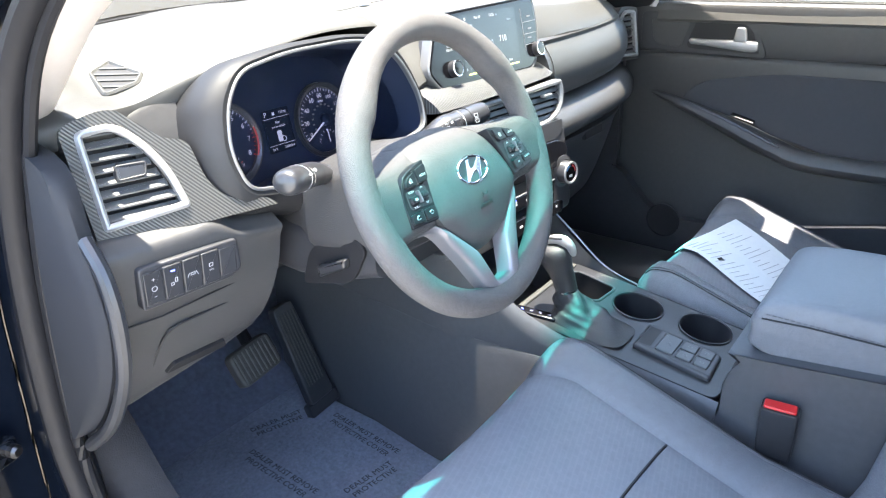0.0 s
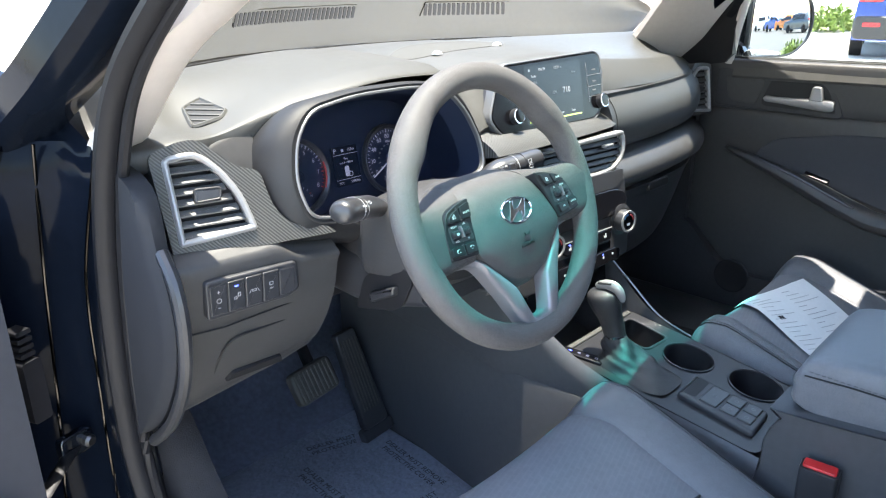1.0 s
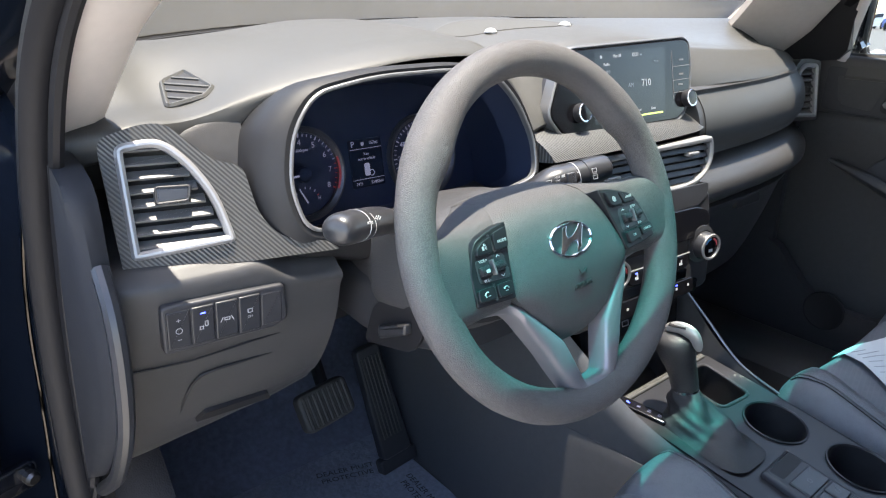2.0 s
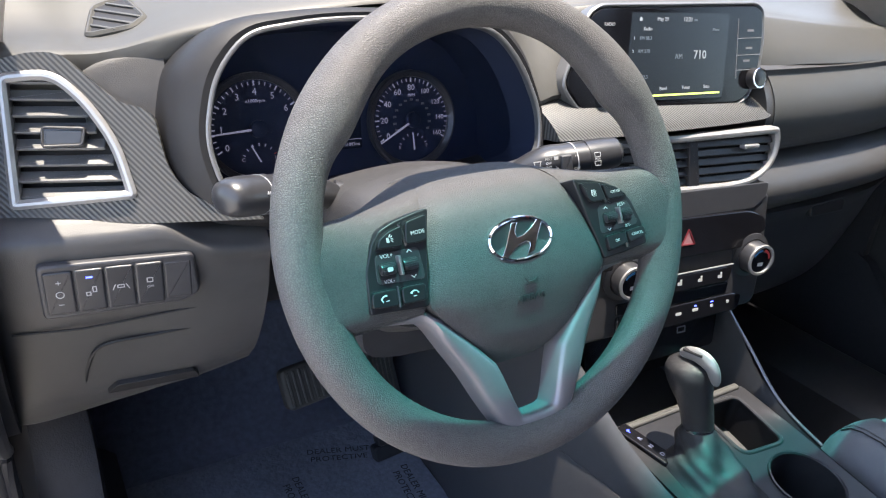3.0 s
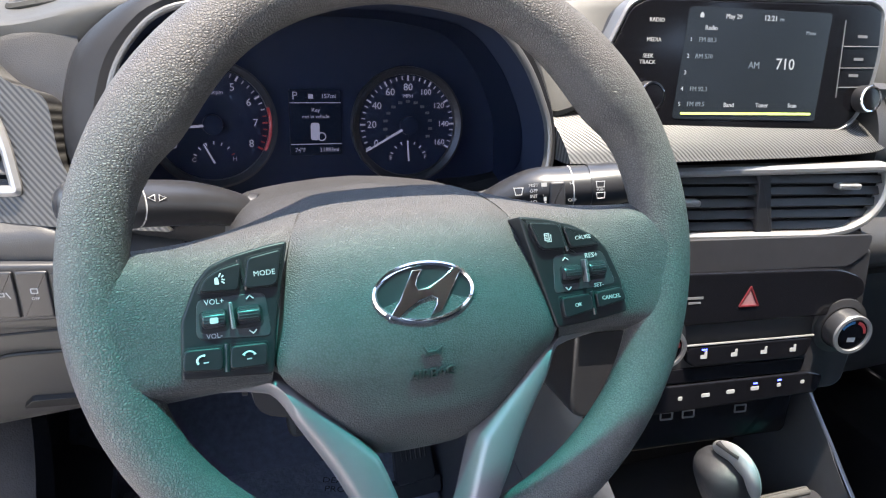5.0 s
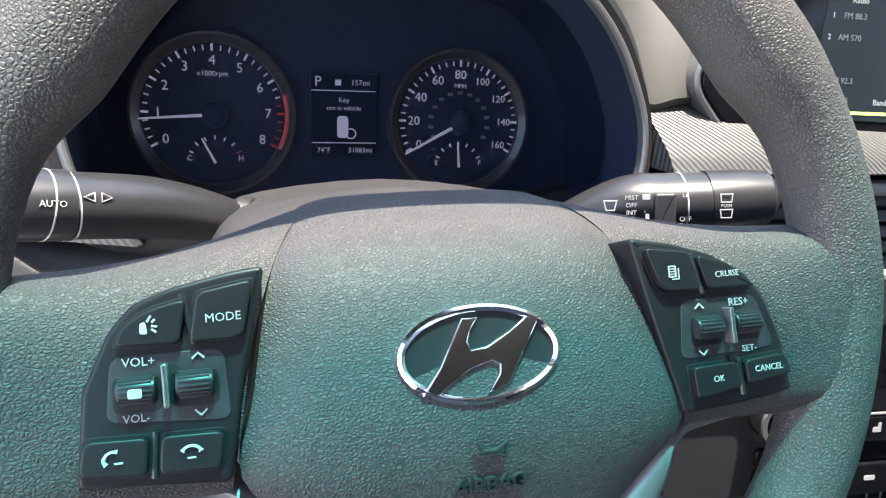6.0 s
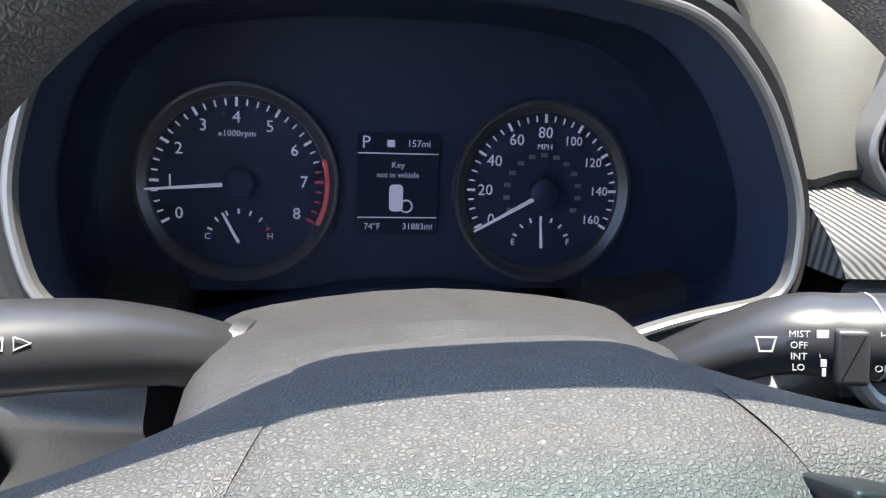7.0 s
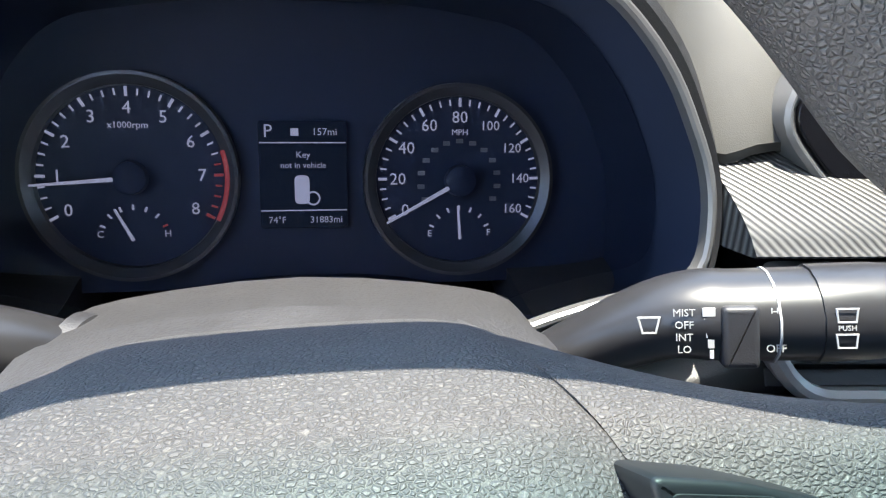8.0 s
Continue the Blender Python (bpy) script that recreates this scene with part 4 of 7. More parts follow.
    for p, q in zip(inner, outer):
        d = (q - p).normalized()
        back = 0.008 * max(0.0, min(1.0, (abs(p.x) - 0.075) / 0.02))
        strip_.append([MW @ Vector((r.x, r.y, z - back)) for r, z in ((p, -0.030), (p, -0.0095), (p + d * 0.0020, -0.0068), (p + d * 0.0045, -0.0052), (q - d * 0.0075, -0.0048), (q - d * 0.003, -0.0072), (q, -0.0125), (q, -0.028))])
    part("silver_spoke", loft(strip_), SPOKE, wheel, "satin silver lower spoke", 40)
RELIEF_SHADE = mat("relief_shade_skin", (0.036, 0.035, 0.036), 0.5)
# raised airbag wording and horn mark below the badge, darkened to imitate their relief's shadow
MAB = MW @ Matrix.Translation((0.0, -0.034, 0.0068)) @ Matrix.Rotation(radians(11), 4, "X")
text("wording", "AIRBAG", off(MAB, 0.0, -0.0125, 0.0), 0.0078, RELIEF_SHADE, hub, 0.0008)
part("horn_mark", tube([MAB @ Vector(q) for q in ((-0.0055, 0.0045, 0.0), (-0.003, 0.0005, 0.0), (0.002, 0.0005, 0.0), (0.0055, 0.003, 0.0), (0.0055, -0.002, 0.0), (0.002, -0.0005, 0.0), (-0.0045, -0.001, 0.0))], 0.0008, 6), RELIEF_SHADE, hub)
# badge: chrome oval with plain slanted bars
MB = MW @ Matrix.Translation((0, -0.0006, -0.0012)) @ Matrix.Rotation(radians(-11), 4, "X")
badge = part("badge_ring", ringslab(MB, circle(0.0304, 48, ry=0.0176), 0.0026, -0.004, 0.0042, 0.0012), CHROME, wheel, "chrome oval badge")
part("badge_base", slab(MB, circle(0.0303, 48, ry=0.0175), -0.006, 0.0018, 0.0004), SMOOTH, badge)
# one slanted chrome figure, its two bars joined by a swept link
figure = [(-0.0103, 0.0140), (-0.0036, 0.0140), (-0.0058, 0.0091), (-0.0062, 0.0049), (-0.0043, 0.0017), (0.0016, 0.0024), (0.0098, 0.0074), (0.0165, 0.0135), (0.0218, 0.0121), (0.0180, 0.0015), (0.0132, -0.0125), (0.0053, -0.0151), (0.0083, -0.0083), (0.0080, -0.0049), (0.0046, -0.0032), (-0.0028, -0.0053), (-0.0103, -0.0106), (-0.0147, -0.0150), (-0.0207, -0.0136), (-0.0155, -0.0038)]
part("badge_bar", slab(MB, [(0.95 * x + 0.26 * y, 0.93 * y) for x, y in reversed(figure)], 0, 0.0038, 0.0008), CHROME, badge)

# ---- instrument cluster in its hood ----
MZ = plane((-0.361, 0.215, 1.0), (1, 0, 0), (0, 0.243, 0.970))
BEZ = fillet([(-0.186, 0.03), (-0.172, 0.085), (-0.140, 0.122), (-0.06, 0.134), (0.06, 0.134), (0.128, 0.122), (0.162, 0.085), (0.185, 0.03), (0.181, -0.018), (0.122, -0.028), (0.07, -0.045), (-0.07, -0.045), (-0.122, -0.030), (-0.174, -0.020)], [0.05, 0.04, 0.05, 0.06, 0.06, 0.05, 0.04, 0.05, 0.02, 0.03, 0.05, 0.05, 0.03, 0.02], 5)
rings = []
for d, z in ((0.000, 0.0), (-0.006, 0.001), (-0.016, -0.004), (-0.027, -0.020), (-0.033, -0.05), (-0.033, -0.12)):
    squash = 1 + d * 9
    rings.append([MZ @ Vector((q.x if q.x < 0.14 else 0.14 + (q.x - 0.14) * (1 + d * 12), q.y if q.y < 0.09 else 0.09 + (q.y - 0.09) * squash, z)) for q in inset(BEZ, d)])
part("cluster_hood", loft(rings, True, False), HOOD, dash, "charcoal hood round the instruments")
part("hood_tunnel", loft([[MZ @ Vector((q.x, q.y + e * (q.y < 0.02), z)) for q in inset(BEZ, d)] for d, z, e in ((0.0, 0.0005, 0), (0.002, -0.03, -0.01), (0.004, -0.145, -0.03))], True, False), TUNNEL, dash)
part("lower_mask", slab(plane((-0.361, 0.305, 0.92), (1, 0, 0), (0, 0.1, 1)), fillet([(-0.20, -0.06), (0.20, -0.06), (0.19, -0.005), (0.10, 0.012), (0.04, 0.027), (-0.04, 0.027), (-0.10, 0.012), (-0.19, -0.005)], 0.05, 6), -0.02, 0.0, 0.003), TUNNEL, dash)
cluster = base("instrument_cluster", (-0.367, 0.34, 0.93), label="dark instrument cluster with two lit dials and a small display", category="instrument cluster")
part("silver_bezel", ringslab(MZ, BEZ, 0.0045, -0.006, 0.0022, 0.0014), BEZEL, cluster, "satin silver rim round the instruments")
MC = plane((-0.367, 0.3375, 0.999), (1, 0, 0), (0, 0.2, 0.98))
FACE = mat("dial_black", (0.024, 0.034, 0.066), 0.5, spec=0.2)
RINGM = mat("dial_ring", (0.08, 0.08, 0.088), 0.3, 0.4)
face_ = part("face_plate", slab(MC @ Matrix.Translation((0.006, 0.022, -0.004)), fillet(rect(0.41, 0.17), 0.03), -0.01, 0.0, 0.001), FACE, cluster)
part("lens", slab(MZ @ Matrix.Translation((0, 0.0, -0.055)), inset(BEZ, 0.004), 0, 0.001, 0.0003), COVER, cluster, "clear instrument lens")


def dial(name, x, lift, r, names, a_needle, tick_red, small, a_small):
    m = MC @ Matrix.Translation((x, lift, 0))
    d = part(name, lathe(m, [(r - 0.007, -0.004), (r - 0.0065, 0.0005), (r - 0.0015, 0.004), (r + 0.0005, 0.004), (r + 0.001, -0.004)], 64, False), RINGM, cluster, "round dial with a grey ring")
    for i in range(33):
        a = radians(208 - 236 * i / 32)
        big = i % 4 == 0
        rr = r - 0.0105
        part("tick", slab(m @ Matrix.Translation((rr * math.cos(a), rr * math.sin(a), 0)) @ Matrix.Rotation(a, 4, "Z"), rect(0.0052 if big else 0.0036, 0.0016 if big else 0.0010), 0, 0.0006, 0.0001), LITRED if tick_red and i > 26 else LIT, d)
    for i, s in enumerate(names):
        a = radians(208 - 236 * i / (len(names) - 1))
        text("numeral", s, m @ Matrix.Translation(((r - 0.0195) * math.cos(a), (r - 0.0195) * math.sin(a), 0.0006)), 0.0098 if len(s) < 3 else 0.0080, LIT, d)
    if tick_red:
        arc = [m @ Vector(((r - 0.005) * math.cos(radians(a)), (r - 0.005) * math.sin(radians(a)), 0.0012)) for a in range(-28, 18, 5)]
        part("red_zone", tube(arc, 0.0022, 6, 0.4, (0, -1, 0.2)), LITRED, d)
    a = radians(a_needle)
    part("needle", slab(m @ Matrix.Rotation(a, 4, "Z"), [(0.0, -0.0013), (r - 0.006, -0.0006), (r - 0.006, 0.0006), (0.0, 0.0013)], 0.004, 0.006, 0.0005), LIT, d)
    part("needle_cap", lathe(m, [(0.0095, 0.0), (0.009, 0.0055), (0.006, 0.0075), (0.0005, 0.0078)], 24), FACE, d)
    ms = m @ Matrix.Translation((0.0, -0.035, 0))
    for i in range(7):
        b = radians(155 - 130 * i / 6)
        part("tick", slab(ms @ Matrix.Translation((0.0185 * math.cos(b), 0.0185 * math.sin(b), 0)) @ Matrix.Rotation(b, 4, "Z"), rect(0.003, 0.0011), 0, 0.0006, 0.0001), LITRED if tick_red and i == 6 else LIT, d)
    for s, b in zip(small, (158, 22)):
        text("numeral", s, ms @ Matrix.Translation((0.0195 * math.cos(radians(b)), 0.0195 * math.sin(radians(b)) - 0.004, 0.0006)), 0.0055, LIT, d)
    part("small_needle", slab(ms @ Matrix.Rotation(radians(a_small), 4, "Z"), [(0, -0.0009), (0.020, -0.0006), (0.020, 0.0006), (0, 0.0009)], 0.003, 0.004, 0.0003), LIT, d)
    return d, m


d1, m1 = dial("rev_counter", -0.0955, 0.003, 0.0578, "0 1 2 3 4 5 6 7 8".split(), 184, True, "CH", 117)
text("numeral", "x1000rpm", m1 @ Matrix.Translation((0, 0.029, 0.0006)), 0.0052, LIT, d1)
d2, m2 = dial("speedometer", 0.0908, 0.0, 0.0566, "0 20 40 60 80 100 120 140 160".split(), 209, False, "EF", 94)
text("numeral", "MPH", m2 @ Matrix.Translation((0, 0.0285, 0.0006)), 0.0050, LIT, d2)
for i in range(13):
    a = radians(208 - 236 * i / 12)
    part("inner_mark", slab(m2 @ Matrix.Translation((0.0235 * math.cos(a), 0.0235 * math.sin(a), 0)), rect(0.0042, 0.0026), 0, 0.0004, 0.0001), FAINT, d2)
lcd = part("display", slab(MC @ Matrix.Translation((-0.001, 0.004, 0)), fillet(rect(0.050, 0.062), 0.002), -0.002, 0.0006, 0.0003), LCD, cluster, "small lit driver display")
ML = MC @ Matrix.Translation((-0.001, 0.004, 0.0007))
part("rule", slab(ML, rect(0.049, 0.0007, 0, 0.0185), 0, 0.0003, 0.0001), LIT, lcd)
part("rule", slab(ML, rect(0.049, 0.0007, 0, -0.0205), 0, 0.0003, 0.0001), LIT, lcd)
text("caption", "P", off(ML, -0.0195, 0.0248), 0.0105, LIT, lcd)
text("caption", "157mi", off(ML, 0.0125, 0.0245), 0.0058, LIT, lcd)
part("pump_mark", slab(ML, rect(0.0045, 0.0042, -0.0045, 0.0245), 0, 0.0003, 0.0001), LIT, lcd)
text("caption", "Key", off(ML, 0, 0.0115), 0.0052, LIT, lcd)
text("caption", "not in vehicle", off(ML, 0, 0.0055), 0.0048, LIT, lcd)
part("key_mark", slab(ML, fillet(rect(0.0085, 0.0165, -0.001, -0.0085), 0.003), 0, 0.0003, 0.0001), LIT, lcd)
part("key_mark", ringslab(off(ML, 0.0052, -0.0135, 0.0003), circle(0.0042, 20), 0.0010, 0, 0.0003, 0.0001), LIT, lcd)
text("caption", "74\u00b0F", off(ML, -0.0155, -0.0262), 0.0054, LIT, lcd)
text("caption", "31883mi", off(ML, 0.0125, -0.0262), 0.0054, LIT, lcd)

# ---- steering column and its stalks ----
column = base("steering_column", (-0.37, 0.2, 0.87), label="dark grained steering column cover with two control stalks", category="steering column")


def ring_at(y, cx, w, top, bot):
    return cr([Vector((cx + w * a, y, bot + (top - bot) * b)) for a, b in ((-1, 0.25), (-1, 0.72), (-0.94, 0.90), (-0.7, 0.985), (0, 1.04), (0.7, 0.985), (0.94, 0.90), (1, 0.72), (1, 0.25), (0.75, 0.05), (0, 0.0), (-0.75, 0.05))], 3, True)


part("upper_cover", loft([ring_at(0.055, -0.37, 0.078, 1.004, 0.90), ring_at(0.075, -0.37, 0.089, 1.014, 0.885), ring_at(0.11, -0.369, 0.092, 1.0125, 0.878), ring_at(0.135, -0.368, 0.094, 1.010, 0.872), ring_at(0.141, -0.368, 0.095, 1.005, 0.872), ring_at(0.192, -0.367, 0.096, 0.996, 0.868), ring_at(0.199, -0.367, 0.094, 0.992, 0.870), ring_at(0.204, -0.367, 0.088, 0.984, 0.872), ring_at(0.225, -0.367, 0.08, 0.955, 0.88), ring_at(0.33, -0.367, 0.06, 0.92, 0.86)]), COLUMN, column)
part("wheel_boss", lathe(plane((-0.37, 0.075, 0.973), (1, 0, 0), (0, math.sin(WT), math.cos(WT))), [(0.045, -0.02), (0.05, 0.01), (0.045, 0.03), (0.03, 0.04)], 32), BLACK, column)
part("lower_cover", loft([ring_at(0.085, -0.372, 0.082, 0.93, 0.855), ring_at(0.14, -0.372, 0.084, 0.92, 0.838), ring_at(0.24, -0.372, 0.08, 0.91, 0.82), ring_at(0.36, -0.372, 0.07, 0.91, 0.82)]), DARK, column)


def stalk(side, pts, rad):
    path = cr(pts, 6)
    n = len(path)
    k = [rad[0] + (rad[1] - rad[0]) * min(1, i / (n - 1) * 1.6) for i in range(n)]
    return part("stalk", tube(path, k, 16, 0.82), SMOOTH, column, "dark control stalk with white markings")


ls = stalk(-1, [(-0.440, 0.170, 0.980), (-0.465, 0.159, 0.993), (-0.492, 0.147, 1.002), (-0.522, 0.132, 1.009)], (0.013, 0.0185))
part("stalk_ring", tube([(-0.5212, 0.1324, 1.0089), (-0.5218, 0.1321, 1.0090)], 0.0189, 20, 0.83), DIM, ls)
part("stalk_ring", tube([(-0.5307, 0.1279, 1.0108), (-0.5313, 0.1276, 1.0110)], 0.0191, 20, 0.85), DIM, ls)
part("stalk_tip", tube([(-0.522, 0.132, 1.009), (-0.545, 0.1215, 1.0135), (-0.553, 0.1178, 1.0151), (-0.5585, 0.1152, 1.0162), (-0.562, 0.1135, 1.0169), (-0.5632, 0.1129, 1.0171)], [0.0188, 0.0187, 0.0178, 0.0155, 0.0105, 0.002], 24, 0.85), SMOOTH, ls)
MSL = plane((-0.5070, 0.1225, 1.0160), (0.88, 0.43, -0.20), (0.1, 0.50, 0.85))
part("marking", join(tube([MSL @ Vector(q) for q in ((-0.0015, 0.002, 0.0005), (-0.006, 0, 0.0005), (-0.0015, -0.002, 0.0005), (-0.0015, 0.002, 0.0005))], 0.0004, 5), tube([MSL @ Vector(q) for q in ((0.0015, 0.002, 0.0005), (0.006, 0, 0.0005), (0.0015, -0.002, 0.0005), (0.0015, 0.002, 0.0005))], 0.0004, 5)), DIM, ls)
text("marking", "AUTO", off(MSL, -0.0185, -0.0035, 0.0008), 0.0040, DIM, ls)
text("marking", "OFF", off(MSL, -0.0185, -0.0095, -0.0016), 0.0040, DIM, ls)
part("stalk_collar", lathe(plane((-0.446, 0.168, 0.981), (0.3, 0.9, 0.1), (0.2, -0.1, 1)), [(0.012, -0.006), (0.0175, -0.004), (0.018, 0.002), (0.015, 0.005), (0.011, 0.005)], 28, False), DARK, ls)
RCS = plane((-0.4575, 0.160, 0.872), (-0.05, -1, 0.30), (0, 0.30, 1))
# recess painted as a flat black plate, its shade put in by colour
part("lever_recess_shade", slab(RCS, fillet([(-0.075, -0.030), (-0.035, 0.022), (0.060, 0.030), (0.072, 0.010), (0.030, -0.032)], [0.012, 0.02, 0.015, 0.012, 0.02]), -0.003, 0.0012, 0.0006), BLACK, column, "flat black plate for the shade in the recess of the tilt lever")
part("tilt_grip", slab(off(RCS, 0.006, -0.006, 0.002, 8), fillet([(-0.030, -0.009), (0.028, -0.006), (0.034, 0.006), (-0.026, 0.007)], 0.004), 0, 0.010, 0.004), SMOOTH, column, "black tilt lever")
rs = stalk(1, [(-0.285, 0.170, 0.962), (-0.262, 0.158, 0.982), (-0.235, 0.145, 1.001), (-0.212, 0.137, 1.005), (-0.19, 0.130, 1.008)], (0.012, 0.0195))
part("stalk_tip", tube([(-0.19, 0.130, 1.008), (-0.172, 0.1245, 1.011), (-0.158, 0.12, 1.0135), (-0.153, 0.118, 1.014)], [0.0200, 0.0195, 0.0175, 0.010], 16, 0.85), SMOOTH, rs)
MSR = plane((-0.222, 0.1225, 1.0065), (0.945, -0.30, 0.12), (0.0, 0.30, 1))
part("stalk_ring", tube([(-0.2040, 0.1343, 1.0060), (-0.2033, 0.1341, 1.0061)], 0.0202, 16, 0.82), DIM, rs)
part("wiper_mark", ringslab(off(MSR, -0.028, 0.002, 0.0003), [(-0.004, 0.003), (0.004, 0.003), (0.0025, -0.003), (-0.0025, -0.003)], 0.0007, 0, 0.0004, 0.0001), DIM, rs)
for i, s in enumerate(("MIST", "OFF", "INT", "LO")):
    text("marking", s, off(MSR, -0.0165, 0.0062 - 0.0042 * i, 0.0012), 0.0036, DIM, rs)
for i in range(5):
    part("marking", slab(off(MSR, -0.0085 + 0.0002 * i, 0.0065 - 0.0036 * i, 0.0012), rect(0.0042 - 0.0007 * i, 0.0030), 0, 0.0006, 0.0001), DIM, rs)
part("wiper_dial", slab(off(MSR, 0.0015, -0.002, 0.001), fillet(rect(0.012, 0.021), 0.002), -0.004, 0.0032, 0.0018), DARK, rs)
for i, s in enumerate(("HI", "LO", "OFF")):
    text("marking", s, off(MSR, 0.0130, 0.0062 - 0.0062 * i, 0.0012), 0.0038, DIM, rs)
for y in (0.005, -0.0035):
    part("rear_wiper_mark", ringslab(off(MSR, 0.0345, y, 0.0025), [(-0.0036, 0.0025), (0.0036, 0.0025), (0.003, -0.0025), (-0.003, -0.0025)], 0.0006, 0, 0.0004, 0.0001), DIM, rs)
text("marking", "PUSH", off(MSR, 0.0345, 0.0008, 0.0028), 0.0024, DIM, rs)

# ---- centre stack ----
CARB = [(-0.174, 0.004, 0.0), (-0.10, 0.0, 0.0), (0.05, 0.0, 0.0), (0.15, 0.0, 0.002), (0.182, 0.004, 0.003), (0.205, 0.015, 0.004), (0.230, 0.034, 0.005)]
part("carbon_panel", sections([(x, [(0.252 + d, 1.040), (0.222 + d, 1.030), (0.201 + d, 1.020 + h * 0.4), (0.187 + d, 1.0095 + h), (0.190 + d, 1.004 + h), (0.26, 1.0 + h), (0.27, 1.035)]) for x, d, h in CARB], 4, 4), weave("ribbed_carbon_film_flat", (0.018, 0.018, 0.020), (0.12, 0.12, 0.116), 0.0034, (0, 0, radians(-38)), 0.38), dash, "ribbed carbon-look band under the screen")
screen = base("infotainment_screen", (0.035, 0.26, 1.02), label="touch screen radio in a gloss black frame on the dash", category="car radio")
MS = plane((0.035, 0.2315, 1.085), (1, -0.05, 0), (0, 0.243, 0.97))
HOUSE = [(-0.138, 0.049), (-0.122, 0.0575), (0.136, 0.064), (0.150, 0.056), (0.1525, 0.015), (0.144, -0.026), (0.127, -0.054), (0.108, -0.0635), (-0.150, -0.0635), (-0.178, -0.030)]
body_ = part("housing", slab(MS, fillet(HOUSE, [0.012, 0.012, 0.012, 0.012, 0.02, 0.02, 0.014, 0.014, 0.014, 0.014]), -0.07, -0.001, 0.004), DARK, screen)
part("glass_front", slab(MS, inset([Vector(q) for q in fillet(HOUSE, [0.012, 0.012, 0.012, 0.012, 0.02, 0.02, 0.014, 0.014, 0.014, 0.014])], 0.003), -0.02, 0.0015, 0.001), GLOSS, screen, "piano black front")
part("frame_edge", ringslab(MS, inset([Vector(q) for q in fillet(HOUSE, [0.012, 0.012, 0.012, 0.012, 0.02, 0.02, 0.014, 0.014, 0.014, 0.014])], -0.003), 0.005, -0.018, 0.0015, 0.002), BEZEL, screen, "satin grey frame")
MD = MS @ Matrix.Translation((0.008, 0.0, 0.0016))
disp = part("display", slab(MD, fillet([(-0.0955, -0.0515), (0.069, -0.0535), (0.078, 0.051), (-0.0845, 0.0505)], 0.004), -0.001, 0.0004, 0.0002), SCREEN, screen, "dim radio display")
part("green_line", slab(MD, rect(0.150, 0.0022, -0.012, -0.0465), 0.0004, 0.0009, 0.0001), GREENLINE, disp)
SOFT = glow("screen_text", (0.20, 0.215, 0.235), 0.25)
SDIM = glow("screen_text_dim", (0.085, 0.105, 0.125), 0.2)
for s, x, y, sz, mt in (("710", 0.027, 0.0005, 0.0150, SOFT), ("AM", -0.009, -0.001, 0.0090, SDIM), ("May 29", -0.036, 0.043, 0.0062, SOFT), ("12:21", 0.0055, 0.043, 0.0072, SOFT), ("PM", 0.0185, 0.042, 0.0040, SDIM), ("Radio", -0.060, 0.032, 0.0060, SOFT),
                        ("1", -0.081, 0.021, 0.0055, SOFT), ("FM 88.3", -0.063, 0.021, 0.0060, SDIM), ("2", -0.083, 0.006, 0.0055, SOFT), ("AM 570", -0.066, 0.006, 0.0060, SDIM), ("3", -0.085, -0.009, 0.0055, SOFT), ("4", -0.087, -0.024, 0.0055, SOFT), ("FM 92.3", -0.069, -0.024, 0.0060, SDIM), ("5", -0.089, -0.038, 0.0055, SOFT), ("FM 89.5", -0.071, -0.038, 0.0060, SDIM),
                        ("Band", -0.034, -0.0385, 0.0060, SOFT), ("Tuner", 0.004, -0.0385, 0.0060, SOFT), ("Scan", 0.040, -0.0385, 0.0060, SOFT), ("Menu", 0.054, 0.031, 0.0052, SDIM)):
    text("caption", s, off(MD, x, y, 0.0006), sz, mt, disp)
for s, x, y in (("RADIO", -0.110, 0.037), ("MEDIA", -0.112, 0.0195), ("TRACK", -0.1175, -0.0005), ("SEEK", -0.1172, 0.0050)):
    text("caption", s, off(MS, x, y, 0.0018), 0.0052, DIM, screen)
for x, y in ((0.126, 0.030), (0.124, 0.008), (0.120, -0.008)):
    part("caption", slab(off(MS, x, y, 0.0014), rect(0.012, 0.0028), 0, 0.0006, 0.0001), FAINT, screen)
for a, b in (((0.103, 0.020), (0.148, 0.021)), ((0.102, -0.001), (0.147, 0.0)), ((0.101, -0.020), (0.142, -0.019)), ((0.103, 0.045), (0.101, -0.030))):
    part("key_gap", tube([MS @ Vector((*a, 0.0016)), MS @ Vector((*b, 0.0016))], 0.0006, 5), FAINT, screen)
part("home_mark", slab(off(MD, -0.071, 0.043, 0.0004), [(-0.002, -0.002), (0.002, -0.002), (0.002, 0.001), (0, 0.0028), (-0.002, 0.001)], 0, 0.0004, 0.0001), SOFT, disp)
for x in (-0.117, 0.134):
    mk = MS @ Matrix.Translation((x, -0.031, 0))
    kn = part("knob", lathe(mk, [(0.0135, 0), (0.0135, 0.008), (0.0128, 0.012), (0.012, 0.0128)], 36), SMOOTH, screen, "round black knob with a chrome ring")
    part("knob_ring", lathe(mk, [(0.0120, 0.0122), (0.0132, 0.0132), (0.0128, 0.0140), (0.0112, 0.0138), (0.0108, 0.0126)], 36, False), CHROME, kn)
    part("knob_face", lathe(mk, [(0.0110, 0.0120), (0.0107, 0.0134), (0.0002, 0.0138)], 30), GLOSS, kn)

